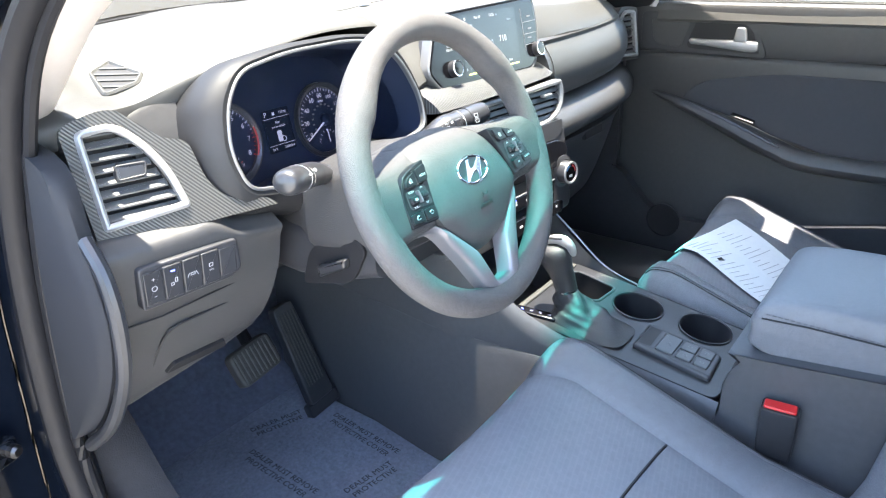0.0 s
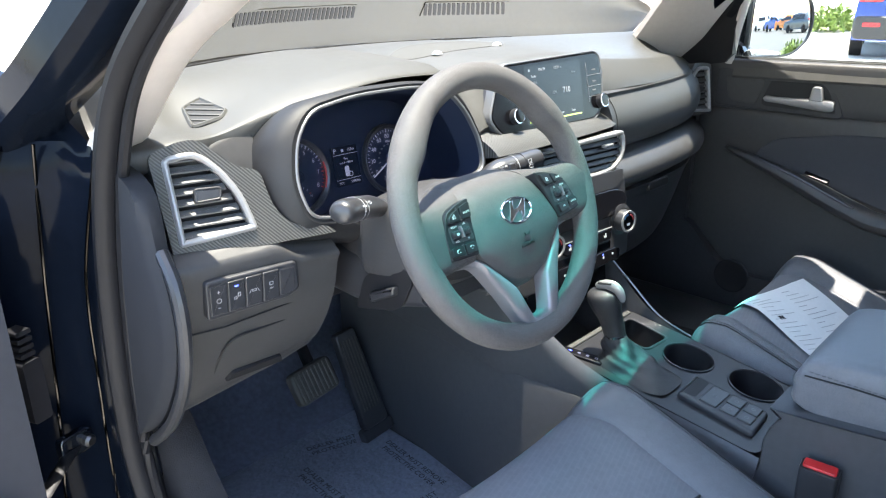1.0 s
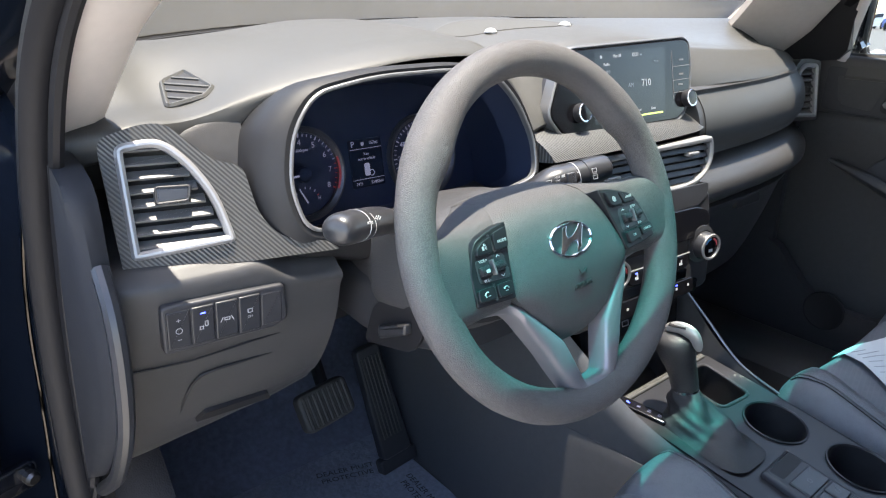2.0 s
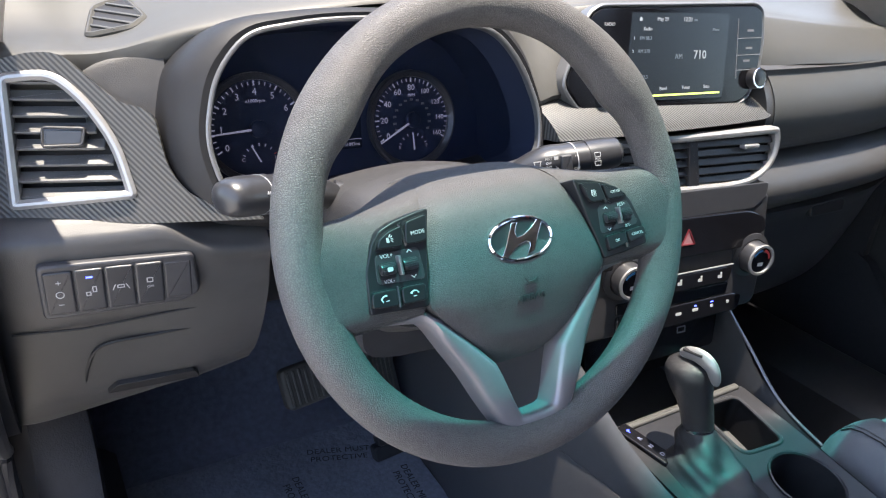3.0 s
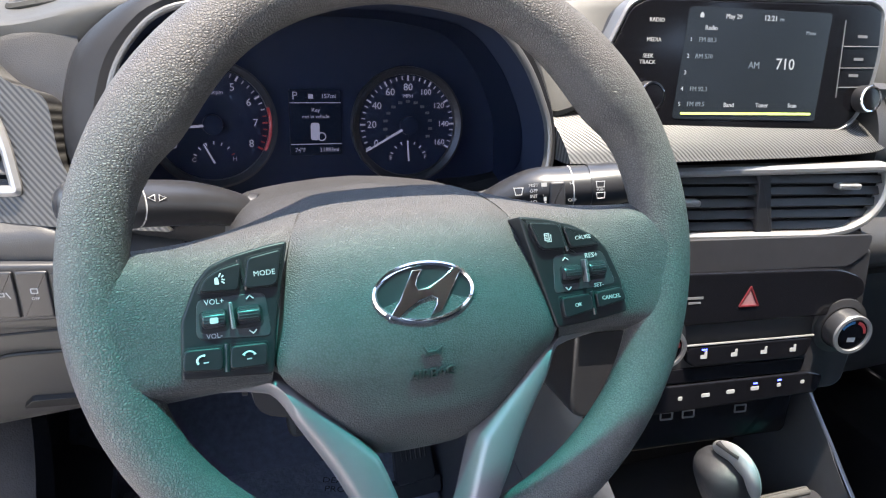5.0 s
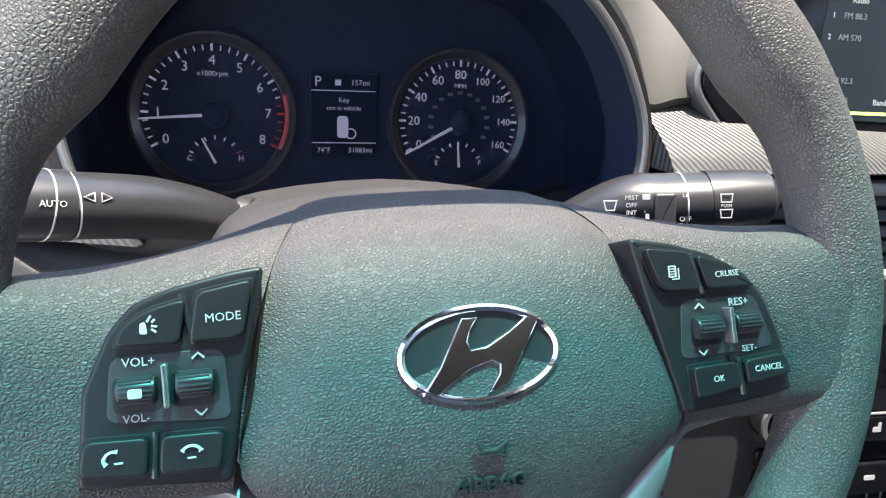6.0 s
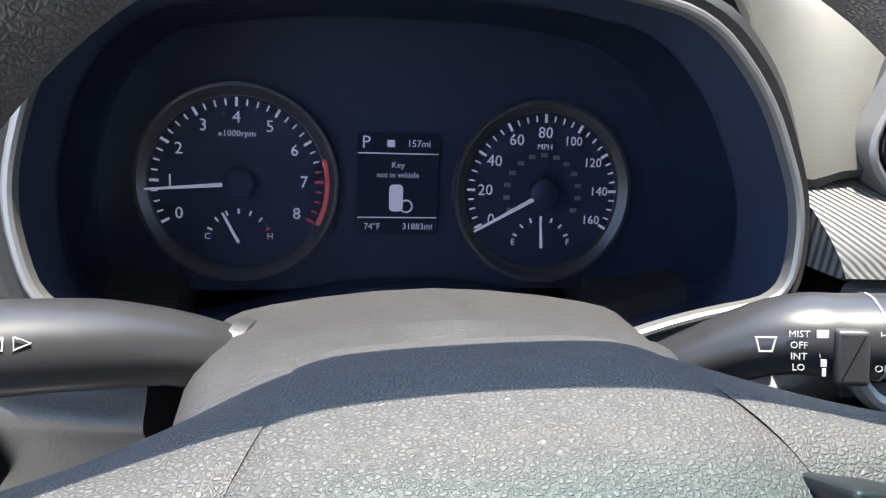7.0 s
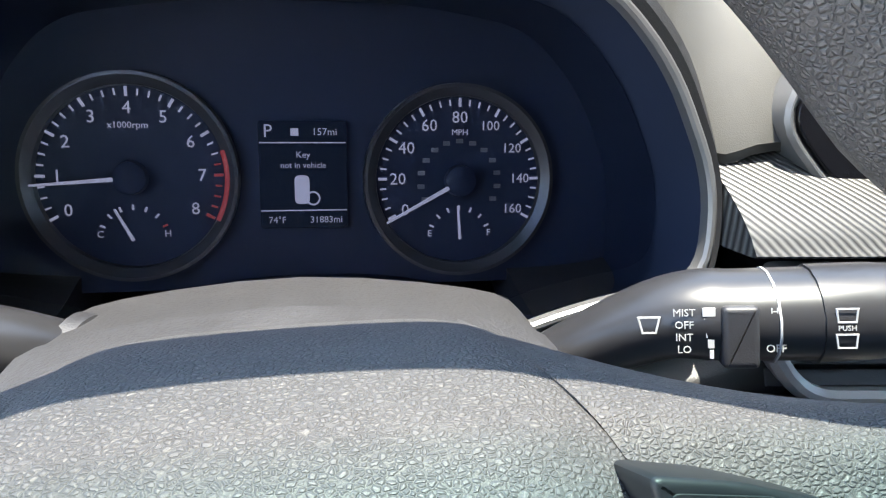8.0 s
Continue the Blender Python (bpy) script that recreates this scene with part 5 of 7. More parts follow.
# centre vents
MCV = plane((0.035, 0.1855, 0.963), (0.995, -0.0995, 0), (0, 0.1, 0.995))
CV = fillet([(-0.190, 0.031), (0.150, 0.0385), (0.1565, 0.022), (0.1545, -0.004), (0.143, -0.022), (0.120, -0.0355), (0.085, -0.0415), (-0.165, -0.040), (-0.190, -0.012)], [0.006, 0.008, 0.01, 0.012, 0.012, 0.016, 0.02, 0.02, 0.02], 4)
cvr = part("centre_vent_ring", ringslab(MCV, CV, 0.0092, -0.006, 0.0080, 0.003), SILVER, dash, "satin silver centre vent ring")
part("vent_duct", slab(MCV, inset([Vector(p) for p in CV], 0.006), -0.06, -0.012, 0.001), BLACK, cvr)
part("vent_wall", ringslab(MCV, inset([Vector(p) for p in CV], 0.0065), 0.002, -0.05, 0.003, 0.0005), BLACK, cvr)
part("vent_divider", slab(MCV, fillet([(0.007, -0.036), (0.026, -0.036), (0.010, 0.030), (-0.002, 0.030)], 0.002), -0.03, 0.0045, 0.001), DARK, cvr)
for x0, x1 in ((-0.182, 0.008), (0.012, 0.146)):
    for k in range(5):
        y = 0.0205 - k * 0.0118
        a, b = x0, x1 - (max(0, -y - 0.005) * 0.55 if x1 > 0.1 else 0)
        part("vent_slat", slab(MCV @ Matrix.Translation((0, y, -0.001)) @ Matrix.Rotation(radians(-30), 4, "X"), rect(b - a, 0.0085, (a + b) / 2), -0.001, 0.001, 0.0006), DARK, cvr)
for x, y in ((-0.076, -0.001), (0.103, 0.0145)):
    part("vent_thumb", slab(MCV, fillet(rect(0.026, 0.006, x, y), 0.002), -0.001, 0.009, 0.002), SILVER, cvr)

# heating controls
MK = plane((0.04, 0.152, 0.83), (0.997, -0.08, 0), (0, 0.20, 1))
stack = base("heating_controls", (0.04, 0.17, 0.74), label="gloss black heating panel with two chrome-ringed knobs", category="control panel")
part("panel", slab(MK, fillet([(-0.19, -0.078), (0.13, -0.070), (0.142, 0.0), (0.142, 0.085), (-0.19, 0.09)], [0.02, 0.016, 0.02, 0.01, 0.02]), -0.10, 0.0, 0.004), SMOOTH, stack)
part("stack_cheek", slab(MK, fillet([(-0.20, 0.068), (0.112, 0.066), (0.134, 0.080), (0.138, 0.100), (-0.20, 0.10)], 0.006), -0.08, 0.0015, 0.001), DARK, stack)
up = part("hazard_strip", slab(MK, fillet([(-0.185, 0.014), (0.098, 0.016), (0.135, 0.038), (0.128, 0.055), (0.10, 0.066), (-0.185, 0.070)], [0.006, 0.006, 0.01, 0.01, 0.02, 0.006]), 0, 0.0075, 0.002), GLOSS, stack, "gloss black strip with the hazard switch")
part("hazard_triangle", ringslab(off(MK, -0.008, 0.0415, 0.0072), fillet([(-0.0125, -0.010), (0.0125, -0.010), (0.0, 0.0125)], 0.002), 0.0018, 0, 0.0012, 0.0003), mat("dark_red_frame", (0.16, 0.02, 0.025), 0.3), up)
part("hazard_lens", slab(off(MK, -0.008, 0.0415, 0.0072), [(-0.009, -0.0085), (0.009, -0.0085), (0.0, 0.008)], 0, 0.0005, 0.0001), mat("pale_red_lens", (0.34, 0.17, 0.18), 0.3), up)
part("lamp_caption", slab(off(MK, -0.070, 0.0435, 0.0072), rect(0.018, 0.0026), 0, 0.0006, 0.0001), FAINT, up)
part("lamp_caption", slab(off(MK, -0.070, 0.0385, 0.0072), rect(0.014, 0.0022), 0, 0.0006, 0.0001), FAINT, up)
row = part("key_strip", slab(MK, fillet([(-0.072, -0.008), (0.078, -0.0065), (0.072, -0.026), (0.062, -0.029), (-0.062, -0.030), (-0.070, -0.024)], 0.004), -0.002, 0.007, 0.002), GLOSS, stack)
part("row_edge", tube([MK @ Vector((-0.072, -0.0065, 0.006)), MK @ Vector((0.078, -0.005, 0.006))], 0.0011, 6), SILVER, row)
low = part("key_strip", slab(MK, fillet([(-0.115, -0.050), (0.080, -0.047), (0.100, -0.052), (0.094, -0.072), (-0.115, -0.080)], 0.005), -0.002, 0.005, 0.002), GLOSS, stack)
part("blank_strip", slab(MK, fillet([(-0.115, -0.033), (0.075, -0.031), (0.072, -0.046), (-0.115, -0.048)], 0.003), -0.002, 0.003, 0.001), GLOSS, stack)
for i in range(4):
    mk = off(MK, -0.052 + i * 0.0352, -0.018, 0.0068)
    part("legend", join(slab(mk, fillet(rect(0.0075, 0.0042, 0, -0.001), 0.001), 0, 0.0005, 0.0001), slab(off(mk, 0.002, 0.0025), rect(0.003, 0.0045), 0, 0.0005, 0.0001)), DIM, row)
part("indicator", slab(off(MK, -0.052, -0.0115, 0.0068), rect(0.006, 0.0016), 0, 0.0005, 0.0001), LITBLUE, row)
for i in range(6):
    mk = off(MK, -0.072 + i * 0.0292, -0.0635 + i * 0.0012, 0.0048)
    part("legend", slab(mk, fillet(rect(0.010 if 0 < i < 4 else 0.005, 0.0042), 0.0015), 0, 0.0005, 0.0001), DIM, low)
    if i in (3, 4):
        part("indicator", slab(off(mk, 0, 0.0055), rect(0.005, 0.0016), 0, 0.0005, 0.0001), LITBLUE, low)
for x in (-0.106, 0.111):
    mk = plane(MK @ Vector((x, 0.003, 0.0)), (0.99, -0.14, 0), (0, 0.05, 1))
    part("knob_well", lathe(mk, [(0.032, -0.004), (0.031, 0.005), (0.024, 0.0075), (0.022, 0.006)], 36), SMOOTH, stack)
    kn = part("knob", lathe(mk, [(0.0225, 0), (0.0215, 0.020), (0.0206, 0.022)], 40), SMOOTH, stack, "temperature knob with a chrome ring")
    part("knob_ring", lathe(mk, [(0.0192, 0.0215), (0.0218, 0.023), (0.0214, 0.0255), (0.0180, 0.0255), (0.0172, 0.022)], 40, False), SILVER, kn)
    part("knob_face", lathe(mk, [(0.0176, 0.0215), (0.0174, 0.0232), (0.0002, 0.0235)], 36), GLOSS, kn)
    for a0, a1, mt in ((5, 85, LITRED), (95, 165, mat("blue_print", (0.03, 0.22, 0.5), 0.4))):
        part("dial_arc", tube([mk @ Vector((0.0138 * math.cos(radians(a)), 0.0138 * math.sin(radians(a)), 0.0237)) for a in range(a0, a1, 10)], 0.0017, 6, 0.4, (0, -1, 0)), mt, kn)
    part("dial_mark", slab(off(mk, 0, -0.006, 0.0234), rect(0.009, 0.005), 0, 0.0005, 0.0001), DIM, kn)
# socket panel and open tray below
part("socket_panel", slab(plane((0.04, 0.168, 0.715), (0.997, -0.08, 0), (0, 0.25, 1)), fillet([(-0.13, -0.035), (0.10, -0.030), (0.11, 0.035), (-0.13, 0.035)], 0.008), -0.02, 0.0, 0.003), GLOSS, stack, "dark socket panel")
for x in (-0.055, -0.028, 0.038):
    part("socket", ringslab(off(plane((0.04, 0.168, 0.715), (0.997, -0.08, 0), (0, 0.25, 1)), x, 0.004, -0.0005), fillet(rect(0.016, 0.010), 0.002), 0.002, 0, 0.0012, 0.0003), FAINT, stack)
part("tray_back", slab(plane((0.035, 0.24, 0.66), (1, 0, 0), (0, 0, 1)), rect(0.26, 0.14), -0.01, 0.0, 0.001), BLACK, stack)

# small vent, speaker cover and sensors on the dash top
pad_tree = BVHTree.FromPolygons([v.co.copy() for v in pad.data.vertices], [tuple(f.vertices) for f in pad.data.polygons])


def pad_z(x, y):
    """Height of the dash top."""
    hit_ = pad_tree.ray_cast(Vector((x, y, 1.3)), Vector((0, 0, -1)))[0]
    return hit_.z if hit_ else 1.15


VC, VU, VV = Vector((-0.5852, 0.365, 0)), Vector((0.646, -0.763, 0)) * 0.03, Vector((0.77, 0.638, 0)) * 0.034
lifted = lambda p: Vector((p.x, p.y, pad_z(p.x, p.y)))
MDV = plane((lifted(VC) * 2 + lifted(VC + VU) + lifted(VC - VU) + lifted(VC + VV) + lifted(VC - VV)) / 6, lifted(VC + VU) - lifted(VC - VU), lifted(VC + VV) - lifted(VC - VV))
DV = fillet([(-0.0380, 0.010), (-0.0185, 0.0390), (0.0305, 0.0080), (0.0290, -0.0140), (-0.0010, -0.0380), (-0.0085, -0.0370)], [0.008, 0.006, 0.006, 0.006, 0.004, 0.004])
dv = part("top_vent_rim", ringslab(MDV, DV, 0.0065, -0.014, 0.0042, 0.0026), PAD, dash)
# shallow black plate gives the vent's shaded inside
part("top_vent_shade", slab(MDV, inset(DV, 0.005), -0.02, 0.0020, 0.0002), BLACK, dv)
for v, u0, u1 in ((0.0175, -0.021, 0.0055), (0.0044, -0.0235, 0.0205), (-0.0084, -0.0165, 0.0235), (-0.0218, -0.0075, 0.012)):
    part("top_vent_slat", slab(off(MDV, (u0 + u1) / 2, v, 0.0030), rect(u1 - u0 + 0.008, 0.0028), -0.002, 0.0008, 0.0006), PAD, dv)
def on_pad(x, y, rx, ry, up):
    return [[Vector((x + rx * r * math.cos(a), y + ry * r * math.sin(a), pad_z(x + rx * r * math.cos(a), y + ry * r * math.sin(a)) + (up if r < 1 else -0.002))) for a in [2 * math.pi * k / 48 for k in range(48)]] for r in (1.0, 0.985, 0.8, 0.6, 0.4, 0.2, 0.02)]


part("speaker_cover", loft(on_pad(0.0, 0.46, 0.15, 0.062, 0.0012)), mat("speaker_cloth", (0.060, 0.060, 0.058), 0.8, grain=(1500, 0.6, "noise"), vary=0.15), dash, "grey centre speaker cover")
for x in (-0.088, 0.083):
    part("light_sensor", lathe(plane((x, 0.408, pad_z(x, 0.408)), (1, 0, 0), (0, 1, 0)), [(0.010, 0), (0.010, 0.002), (0.0065, 0.006), (0.001, 0.0075)], 16), DIM, dash)

# defroster grilles along the foot of the glass
for xa, xb in ((-0.265, 0.065), (0.240, 0.435)):
    n_ = int((xb - xa) / 0.0112)
    grille = part("defroster_grille", sections([(xa + (xb - xa) * k / 8, [(GX(xa + (xb - xa) * k / 8) - 0.094 + dy, z) for dy, z in ((-0.018, 1.136), (-0.017, 1.1425), (0.017, 1.1405), (0.018, 1.134))]) for k in range(9)], 2, 1), PAD, dash, "slotted defroster outlet")
    for k in range(n_):
        x = xa + 0.006 + (xb - xa - 0.012) * k / (n_ - 1)
        # slots are black plates on the grille, coloured as shaded openings
        part("defroster_slot_shade", slab(plane((x, GX(x) - 0.094, 1.1415), (1, -1.44 * x, 0), (0, 1, -0.06)), fillet(rect(0.0078, 0.027), 0.002), -0.002, 0.0012, 0.0002), BLACK, grille)

# ---- centre console ----
console = base("centre_console", (0.03, -0.1, 0.3), label="dark centre console with cup holders and drive switches", category="console")


def csec(y, z, xl, xr, sink=0.0):
    return [Vector((a, y + 0.0 * b, c)) for a, b, c in ((xl - 0.001, 0, 0.30), (xl - 0.001, 0, z - 0.09), (xl - 0.001, 0, z - 0.035), (xl + 0.001, 0, z - 0.010), (xl + 0.008, 0, z), (xl + 0.02, 0, z - 0.002 - sink), (xr - 0.02, 0, z - 0.002 - sink), (xr - 0.008, 0, z), (xr, 0, z - 0.010), (xr + 0.006, 0, z - 0.035), (xr + 0.010, 0, z - 0.09), (xr + 0.012, 0, 0.30))]


CY = [(0.72, 0.80, -0.10, 0.18, 0.20), (0.45, 0.80, -0.112, 0.19, 0.20), (0.24, 0.772, -0.135, 0.192, 0.20), (0.16, 0.728, -0.128, 0.180, 0.18), (0.08, 0.672, -0.119, 0.165, 0.12), (0.0, 0.640, -0.112, 0.155, 0.10), (-0.10, 0.626, -0.108, 0.150, 0.10), (-0.22, 0.610, -0.104, 0.148, 0.10), (-0.262, 0.605, -0.104, 0.148, 0.02)]
rings = [csec(*r) for r in CY]
cols = [cr([r[j] for r in rings], 4) for j in range(12)]
skin = [[c[i] for c in cols] for i in range(len(cols[0]))]
con = part("console_shell", loft(skin), SIDE, console, "grained dark console side", 50)
tunnel = []
for y, x in ((0.72, -0.102), (0.45, -0.114), (0.24, -0.138), (0.16, -0.131), (0.08, -0.122), (0.0, -0.115), (-0.06, -0.112)):
    tunnel.append([Vector((x + 0.03, y, 0.29)), Vector((x - 0.004, y, 0.29)), Vector((x - 0.003, y, 0.575)), Vector((x + 0.001, y, 0.592)), Vector((x + 0.03, y, 0.594))])
part("console_foot", loft(tunnel), SIDE, console, "grained foot of the console", 60)
part("rear_box", sections([(x, [(-0.268, 0.655), (-0.266, 0.60), (-0.26, 0.30), (-0.80, 0.30), (-0.80, 0.708), (-0.31, 0.704), (-0.285, 0.69)]) for x in (-0.106, -0.10, 0.02, 0.14, 0.148)], 2, 3), SIDE, console)
TZ = lambda y: 0.6215 + max(0.0, y + 0.1) * 0.19 + max(0.0, y) * 0.18
MT = plane((0.022, -0.09, 0.6265), (1, 0, 0), (0, 1, 0.13))


CUPS = [(0.052, 0.028), (0.066, -0.092)]
TRAY = fillet([(0.012, 0.092), (0.084, 0.086), (0.092, 0.172), (0.016, 0.176)], 0.014)
plate = part("top_plate", holed(MT, fillet([(-0.116, -0.168), (0.110, -0.168), (0.120, 0.10), (0.118, 0.188), (-0.124, 0.188), (-0.122, 0.09)], [0.02, 0.012, 0.04, 0.01, 0.01, 0.04]), [circle(0.0445, 32, *c) for c in CUPS] + [TRAY], -0.012, 0.0015), CONSOLE, console, "satin dark console plate", 30)
part("front_lip", slab(MT, fillet(rect(0.225, 0.010, -0.003, 0.186), 0.003), -0.02, 0.006, 0.003), PAD, plate)
for c in CUPS:
    mc = off(MT, *c)
    cup = part("cup_holder", lathe(mc, [(0.0470, 0.0012), (0.0468, 0.0042), (0.0450, 0.0048), (0.0432, 0.0030), (0.0425, -0.004), (0.0405, -0.06), (0.036, -0.068), (0.001, -0.070)], 40, False), CONSOLE, console, "deep round cup holder")
part("coin_tray", loft([[MT @ Vector((q.x, q.y, z)) for q in inset(TRAY, d)] for z, d in ((0.0015, 0.0), (-0.05, 0.004), (-0.055, 0.012), (-0.0551, 0.03))], True, False), BLACK, console)
part("tray_edge", ringslab(MT, inset(TRAY, -0.004), 0.006, 0.0, 0.004, 0.0015), SMOOTH, console)
ME = MT @ Matrix.Translation((-0.041, -0.085, 0.0))
ep = part("drive_switch_pad", slab(ME, fillet([(-0.040, -0.062), (0.036, -0.058), (0.040, 0.072), (-0.034, 0.070)], [0.008, 0.012, 0.004, 0.004]), 0, 0.011, 0.005), DARK, console, "raised pad of drive switches")
# the hollow is a flush black plate, its shade painted
part("hollow", slab(ME, fillet([(-0.024, 0.044), (0.034, 0.046), (0.035, 0.066), (-0.026, 0.064)], 0.004), 0.006, 0.0113, 0.0003), BLACK, ep)
for x, y, w, h in ((0.002, 0.022, 0.056, 0.030), (-0.0125, -0.010, 0.026, 0.026), (0.0165, -0.009, 0.027, 0.026), (-0.0125, -0.038, 0.026, 0.024), (0.0165, -0.037, 0.027, 0.024)):
    k = part("drive_switch", slab(ME, fillet(rect(w, h, x, y), 0.003), 0.008, 0.0135, 0.002), SMOOTH, ep)
    part("legend", ringslab(off(ME, x, y, 0.0133), circle(0.0035, 12), 0.0008, 0, 0.0005, 0.0001), FAINT, k)
for xa, xb in ((0.154, 0.152),):
    st = part("chrome_strip", tube(cr([(xa, 0.168, 0.754), (xa - 0.002, 0.105, 0.707), (xb + 0.002, 0.04, 0.655), (xb, -0.03, 0.634)], 6), 0.0026, 8, 0.6), mat("dulled_metal", (0.16, 0.16, 0.17), 0.3, 1.0), console, "slim satin metal strip")
rest = base("armrest", (0.02, -0.45, 0.64), label="dark padded armrest with grey stitching on the console", category="armrest")
part("cushion", sections([(x, [(-0.284 + e, 0.735), (-0.286 + e, 0.755), (-0.315, 0.790 - d), (-0.45, 0.800 - d), (-0.74, 0.798 - d), (-0.76, 0.71), (-0.45, 0.704), (-0.300 + e, 0.706)]) for x, d, e in ((-0.088, 0.05, -0.012), (-0.084, 0.018, -0.004), (-0.066, 0.004, 0.0), (0.03, 0.0, 0.0), (0.14, 0.004, 0.0), (0.157, 0.018, -0.004), (0.161, 0.05, -0.012))], 4, 4), CUSHION, rest)
part("seam", tube([(-0.0885, -0.300, 0.758), (-0.0885, -0.36, 0.762), (-0.0885, -0.55, 0.764), (-0.0885, -0.74, 0.762)], 0.0012, 6), BLACK, rest)
for k in range(40):
    part("stitch", tube([(-0.0882, -0.305 - k * 0.008, 0.7655), (-0.0882, -0.310 - k * 0.008, 0.7658)], 0.0009, 5), THREAD, rest)
buckle = base("belt_buckle", (-0.118, -0.36, 0.5), label="black seat belt buckle with a red release button", category="belt buckle")
bkm = plane((-0.120, -0.35, 0.568), (0.10, -0.99, 0), (0.99, 0.10, 0.12))
part("buckle_shell", loft([[bkm @ Vector((q.x, q.y, z)) for q in inset(fillet(rect(0.05, 0.026), 0.006), d)] for z, d in ((0, 0.003), (0.01, 0.001), (0.05, 0), (0.082, 0), (0.085, 0.001))]), SMOOTH, buckle)
part("release_button", slab(bkm, fillet(rect(0.043, 0.018, 0, 0.001), 0.004), 0.08, 0.0885, 0.002), RED, buckle, "red release button")
part("buckle_stem", slab(bkm, fillet(rect(0.026, 0.010), 0.003), -0.16, 0.002, 0.001), DARK, buckle)

# ---- gear lever ----
lever = base("gear_lever", (-0.035, 0.0, 0.63), label="black leather gear lever with a satin silver cap and gaiter", category="gear lever")
LK = cr([(-0.036, 0.028, 0.690), (-0.040, 0.034, 0.715), (-0.046, 0.042, 0.740), (-0.052, 0.049, 0.762), (-0.055, 0.052, 0.776)], 5)
part("knob", tube(LK, [0.0165, 0.0165, 0.017, 0.0172, 0.0175, 0.018, 0.0185, 0.019, 0.020, 0.021, 0.022, 0.0228, 0.0233, 0.0236, 0.0236, 0.0232, 0.0225, 0.0205, 0.0175, 0.0125, 0.005][:len(LK)], 20, 1.25, (0, 1, 0.2)), GAITER, lever, "leather gear knob")
part("silver_cap", tube(cr([(-0.046, 0.012, 0.760), (-0.051, 0.020, 0.781), (-0.054, 0.040, 0.7865), (-0.056, 0.060, 0.779)], 5), [0.004, 0.006, 0.0075, 0.0085, 0.009, 0.0095, 0.0098, 0.010, 0.0098, 0.0095, 0.009, 0.0085, 0.008, 0.007, 0.006, 0.004], 14, 0.6, (1, 0, 0)), SILVER, lever, "satin silver cap")
part("knob_slot", tube([(-0.055, 0.030, 0.7905), (-0.057, 0.055, 0.7870)], 0.0045, 10, 0.5), BLACK, lever)
part("collar", tube([(-0.0345, 0.026, 0.685), (-0.036, 0.028, 0.692)], 0.0185, 20), CHROME, lever)
gr = []
for i in range(17):
    t = i / 16
    z = 0.692 - 0.060 * t ** 0.8
    cx, cy = -0.0345 - 0.006 * t, 0.027 - 0.050 * t ** 1.15
    ring_ = []
    for j in range(56):
        a = 2 * math.pi * j / 56
        ca, sa = math.cos(a), math.sin(a)
        sq = (abs(ca) ** 4 + abs(sa) ** 4) ** -0.25
        k = 1 + (sq - 1) * t
        fold = 0.0035 * math.sin(math.pi * min(1.0, t * 1.1)) * (math.sin(3 * a + 9 * t) + 0.7 * abs(math.sin(2.5 * a - 11 * t)) - 0.4)
        wide, long_ = 0.0165 + 0.031 * t, 0.0165 + 0.056 * t ** 1.1
        ring_.append(Vector((cx + (wide + fold) * k * ca, cy + (long_ + fold * 1.4) * k * sa, z + 0.5 * fold + 0.002 * math.sin(13 * t) * (1 - t))))
    gr.append(ring_)
part("gaiter", loft(gr), GAITER, lever, "creased black leather gaiter", 60)
part("gaiter_frame", ringslab(plane((-0.0405, -0.023, 0.6325), (1, 0, 0), (0, 1, 0.13)), fillet(rect(0.104, 0.158), 0.012), 0.007, -0.004, 0.004, 0.002), SMOOTH, lever, "dark frame round the gaiter")
dispm = plane((-0.079, 0.062, 0.6515), (0.25, -0.95, -0.1), (0.97, 0.22, 0.05))
gi = part("gear_display", slab(dispm, fillet(rect(0.075, 0.020), 0.006), -0.012, 0.002, 0.002), GLOSS, lever)
for i, s in enumerate("PRND"):
    text("gear_letter", s, off(dispm, -0.024 + i * 0.016, 0, 0.0024, 90), 0.0078, LITBLUE if i == 0 else LIT, gi)

# ---- seats ----
CLOTH = mat("stitched_cloth", (0.148, 0.153, 0.168), 0.9, grain=(900, 0.7, "noise"), vary=0.12)
cn, cl_ = CLOTH.node_tree.nodes, CLOTH.node_tree.links
cco, cmp_, cbr, cbu = cn.new("ShaderNodeTexCoord"), cn.new("ShaderNodeMapping"), cn.new("ShaderNodeTexBrick"), cn.new("ShaderNodeBump")
cmp_.inputs["Rotation"].default_value = (0, 0, radians(-14))
cbr.inputs["Scale"].default_value, cbr.inputs["Mortar Size"].default_value, cbr.inputs["Brick Width"].default_value, cbr.inputs["Row Height"].default_value = 100, 0.13, 2.0, 0.75
cbr.inputs["Color1"].default_value = cbr.inputs["Color2"].default_value = (1, 1, 1, 1)
cbr.inputs["Mortar"].default_value = (0, 0, 0, 1)
cbu.inputs["Strength"].default_value, cbu.inputs["Distance"].default_value = 0.2, 0.0008
cl_.new(cco.outputs["Object"], cmp_.inputs[0])
cl_.new(cmp_.outputs[0], cbr.inputs[0])
cl_.new(cbr.outputs["Color"], cbu.inputs["Height"])
cl_.new(cn["Bump"].outputs[0], cbu.inputs["Normal"])
cmr, cms = cn.new("ShaderNodeMapRange"), cn.new("ShaderNodeVectorMath")
cms.operation = "SCALE"
cmr.inputs[3].default_value, cmr.inputs[4].default_value = 1.05, 0.99
cl_.new(cbr.outputs["Color"], cmr.inputs[0])
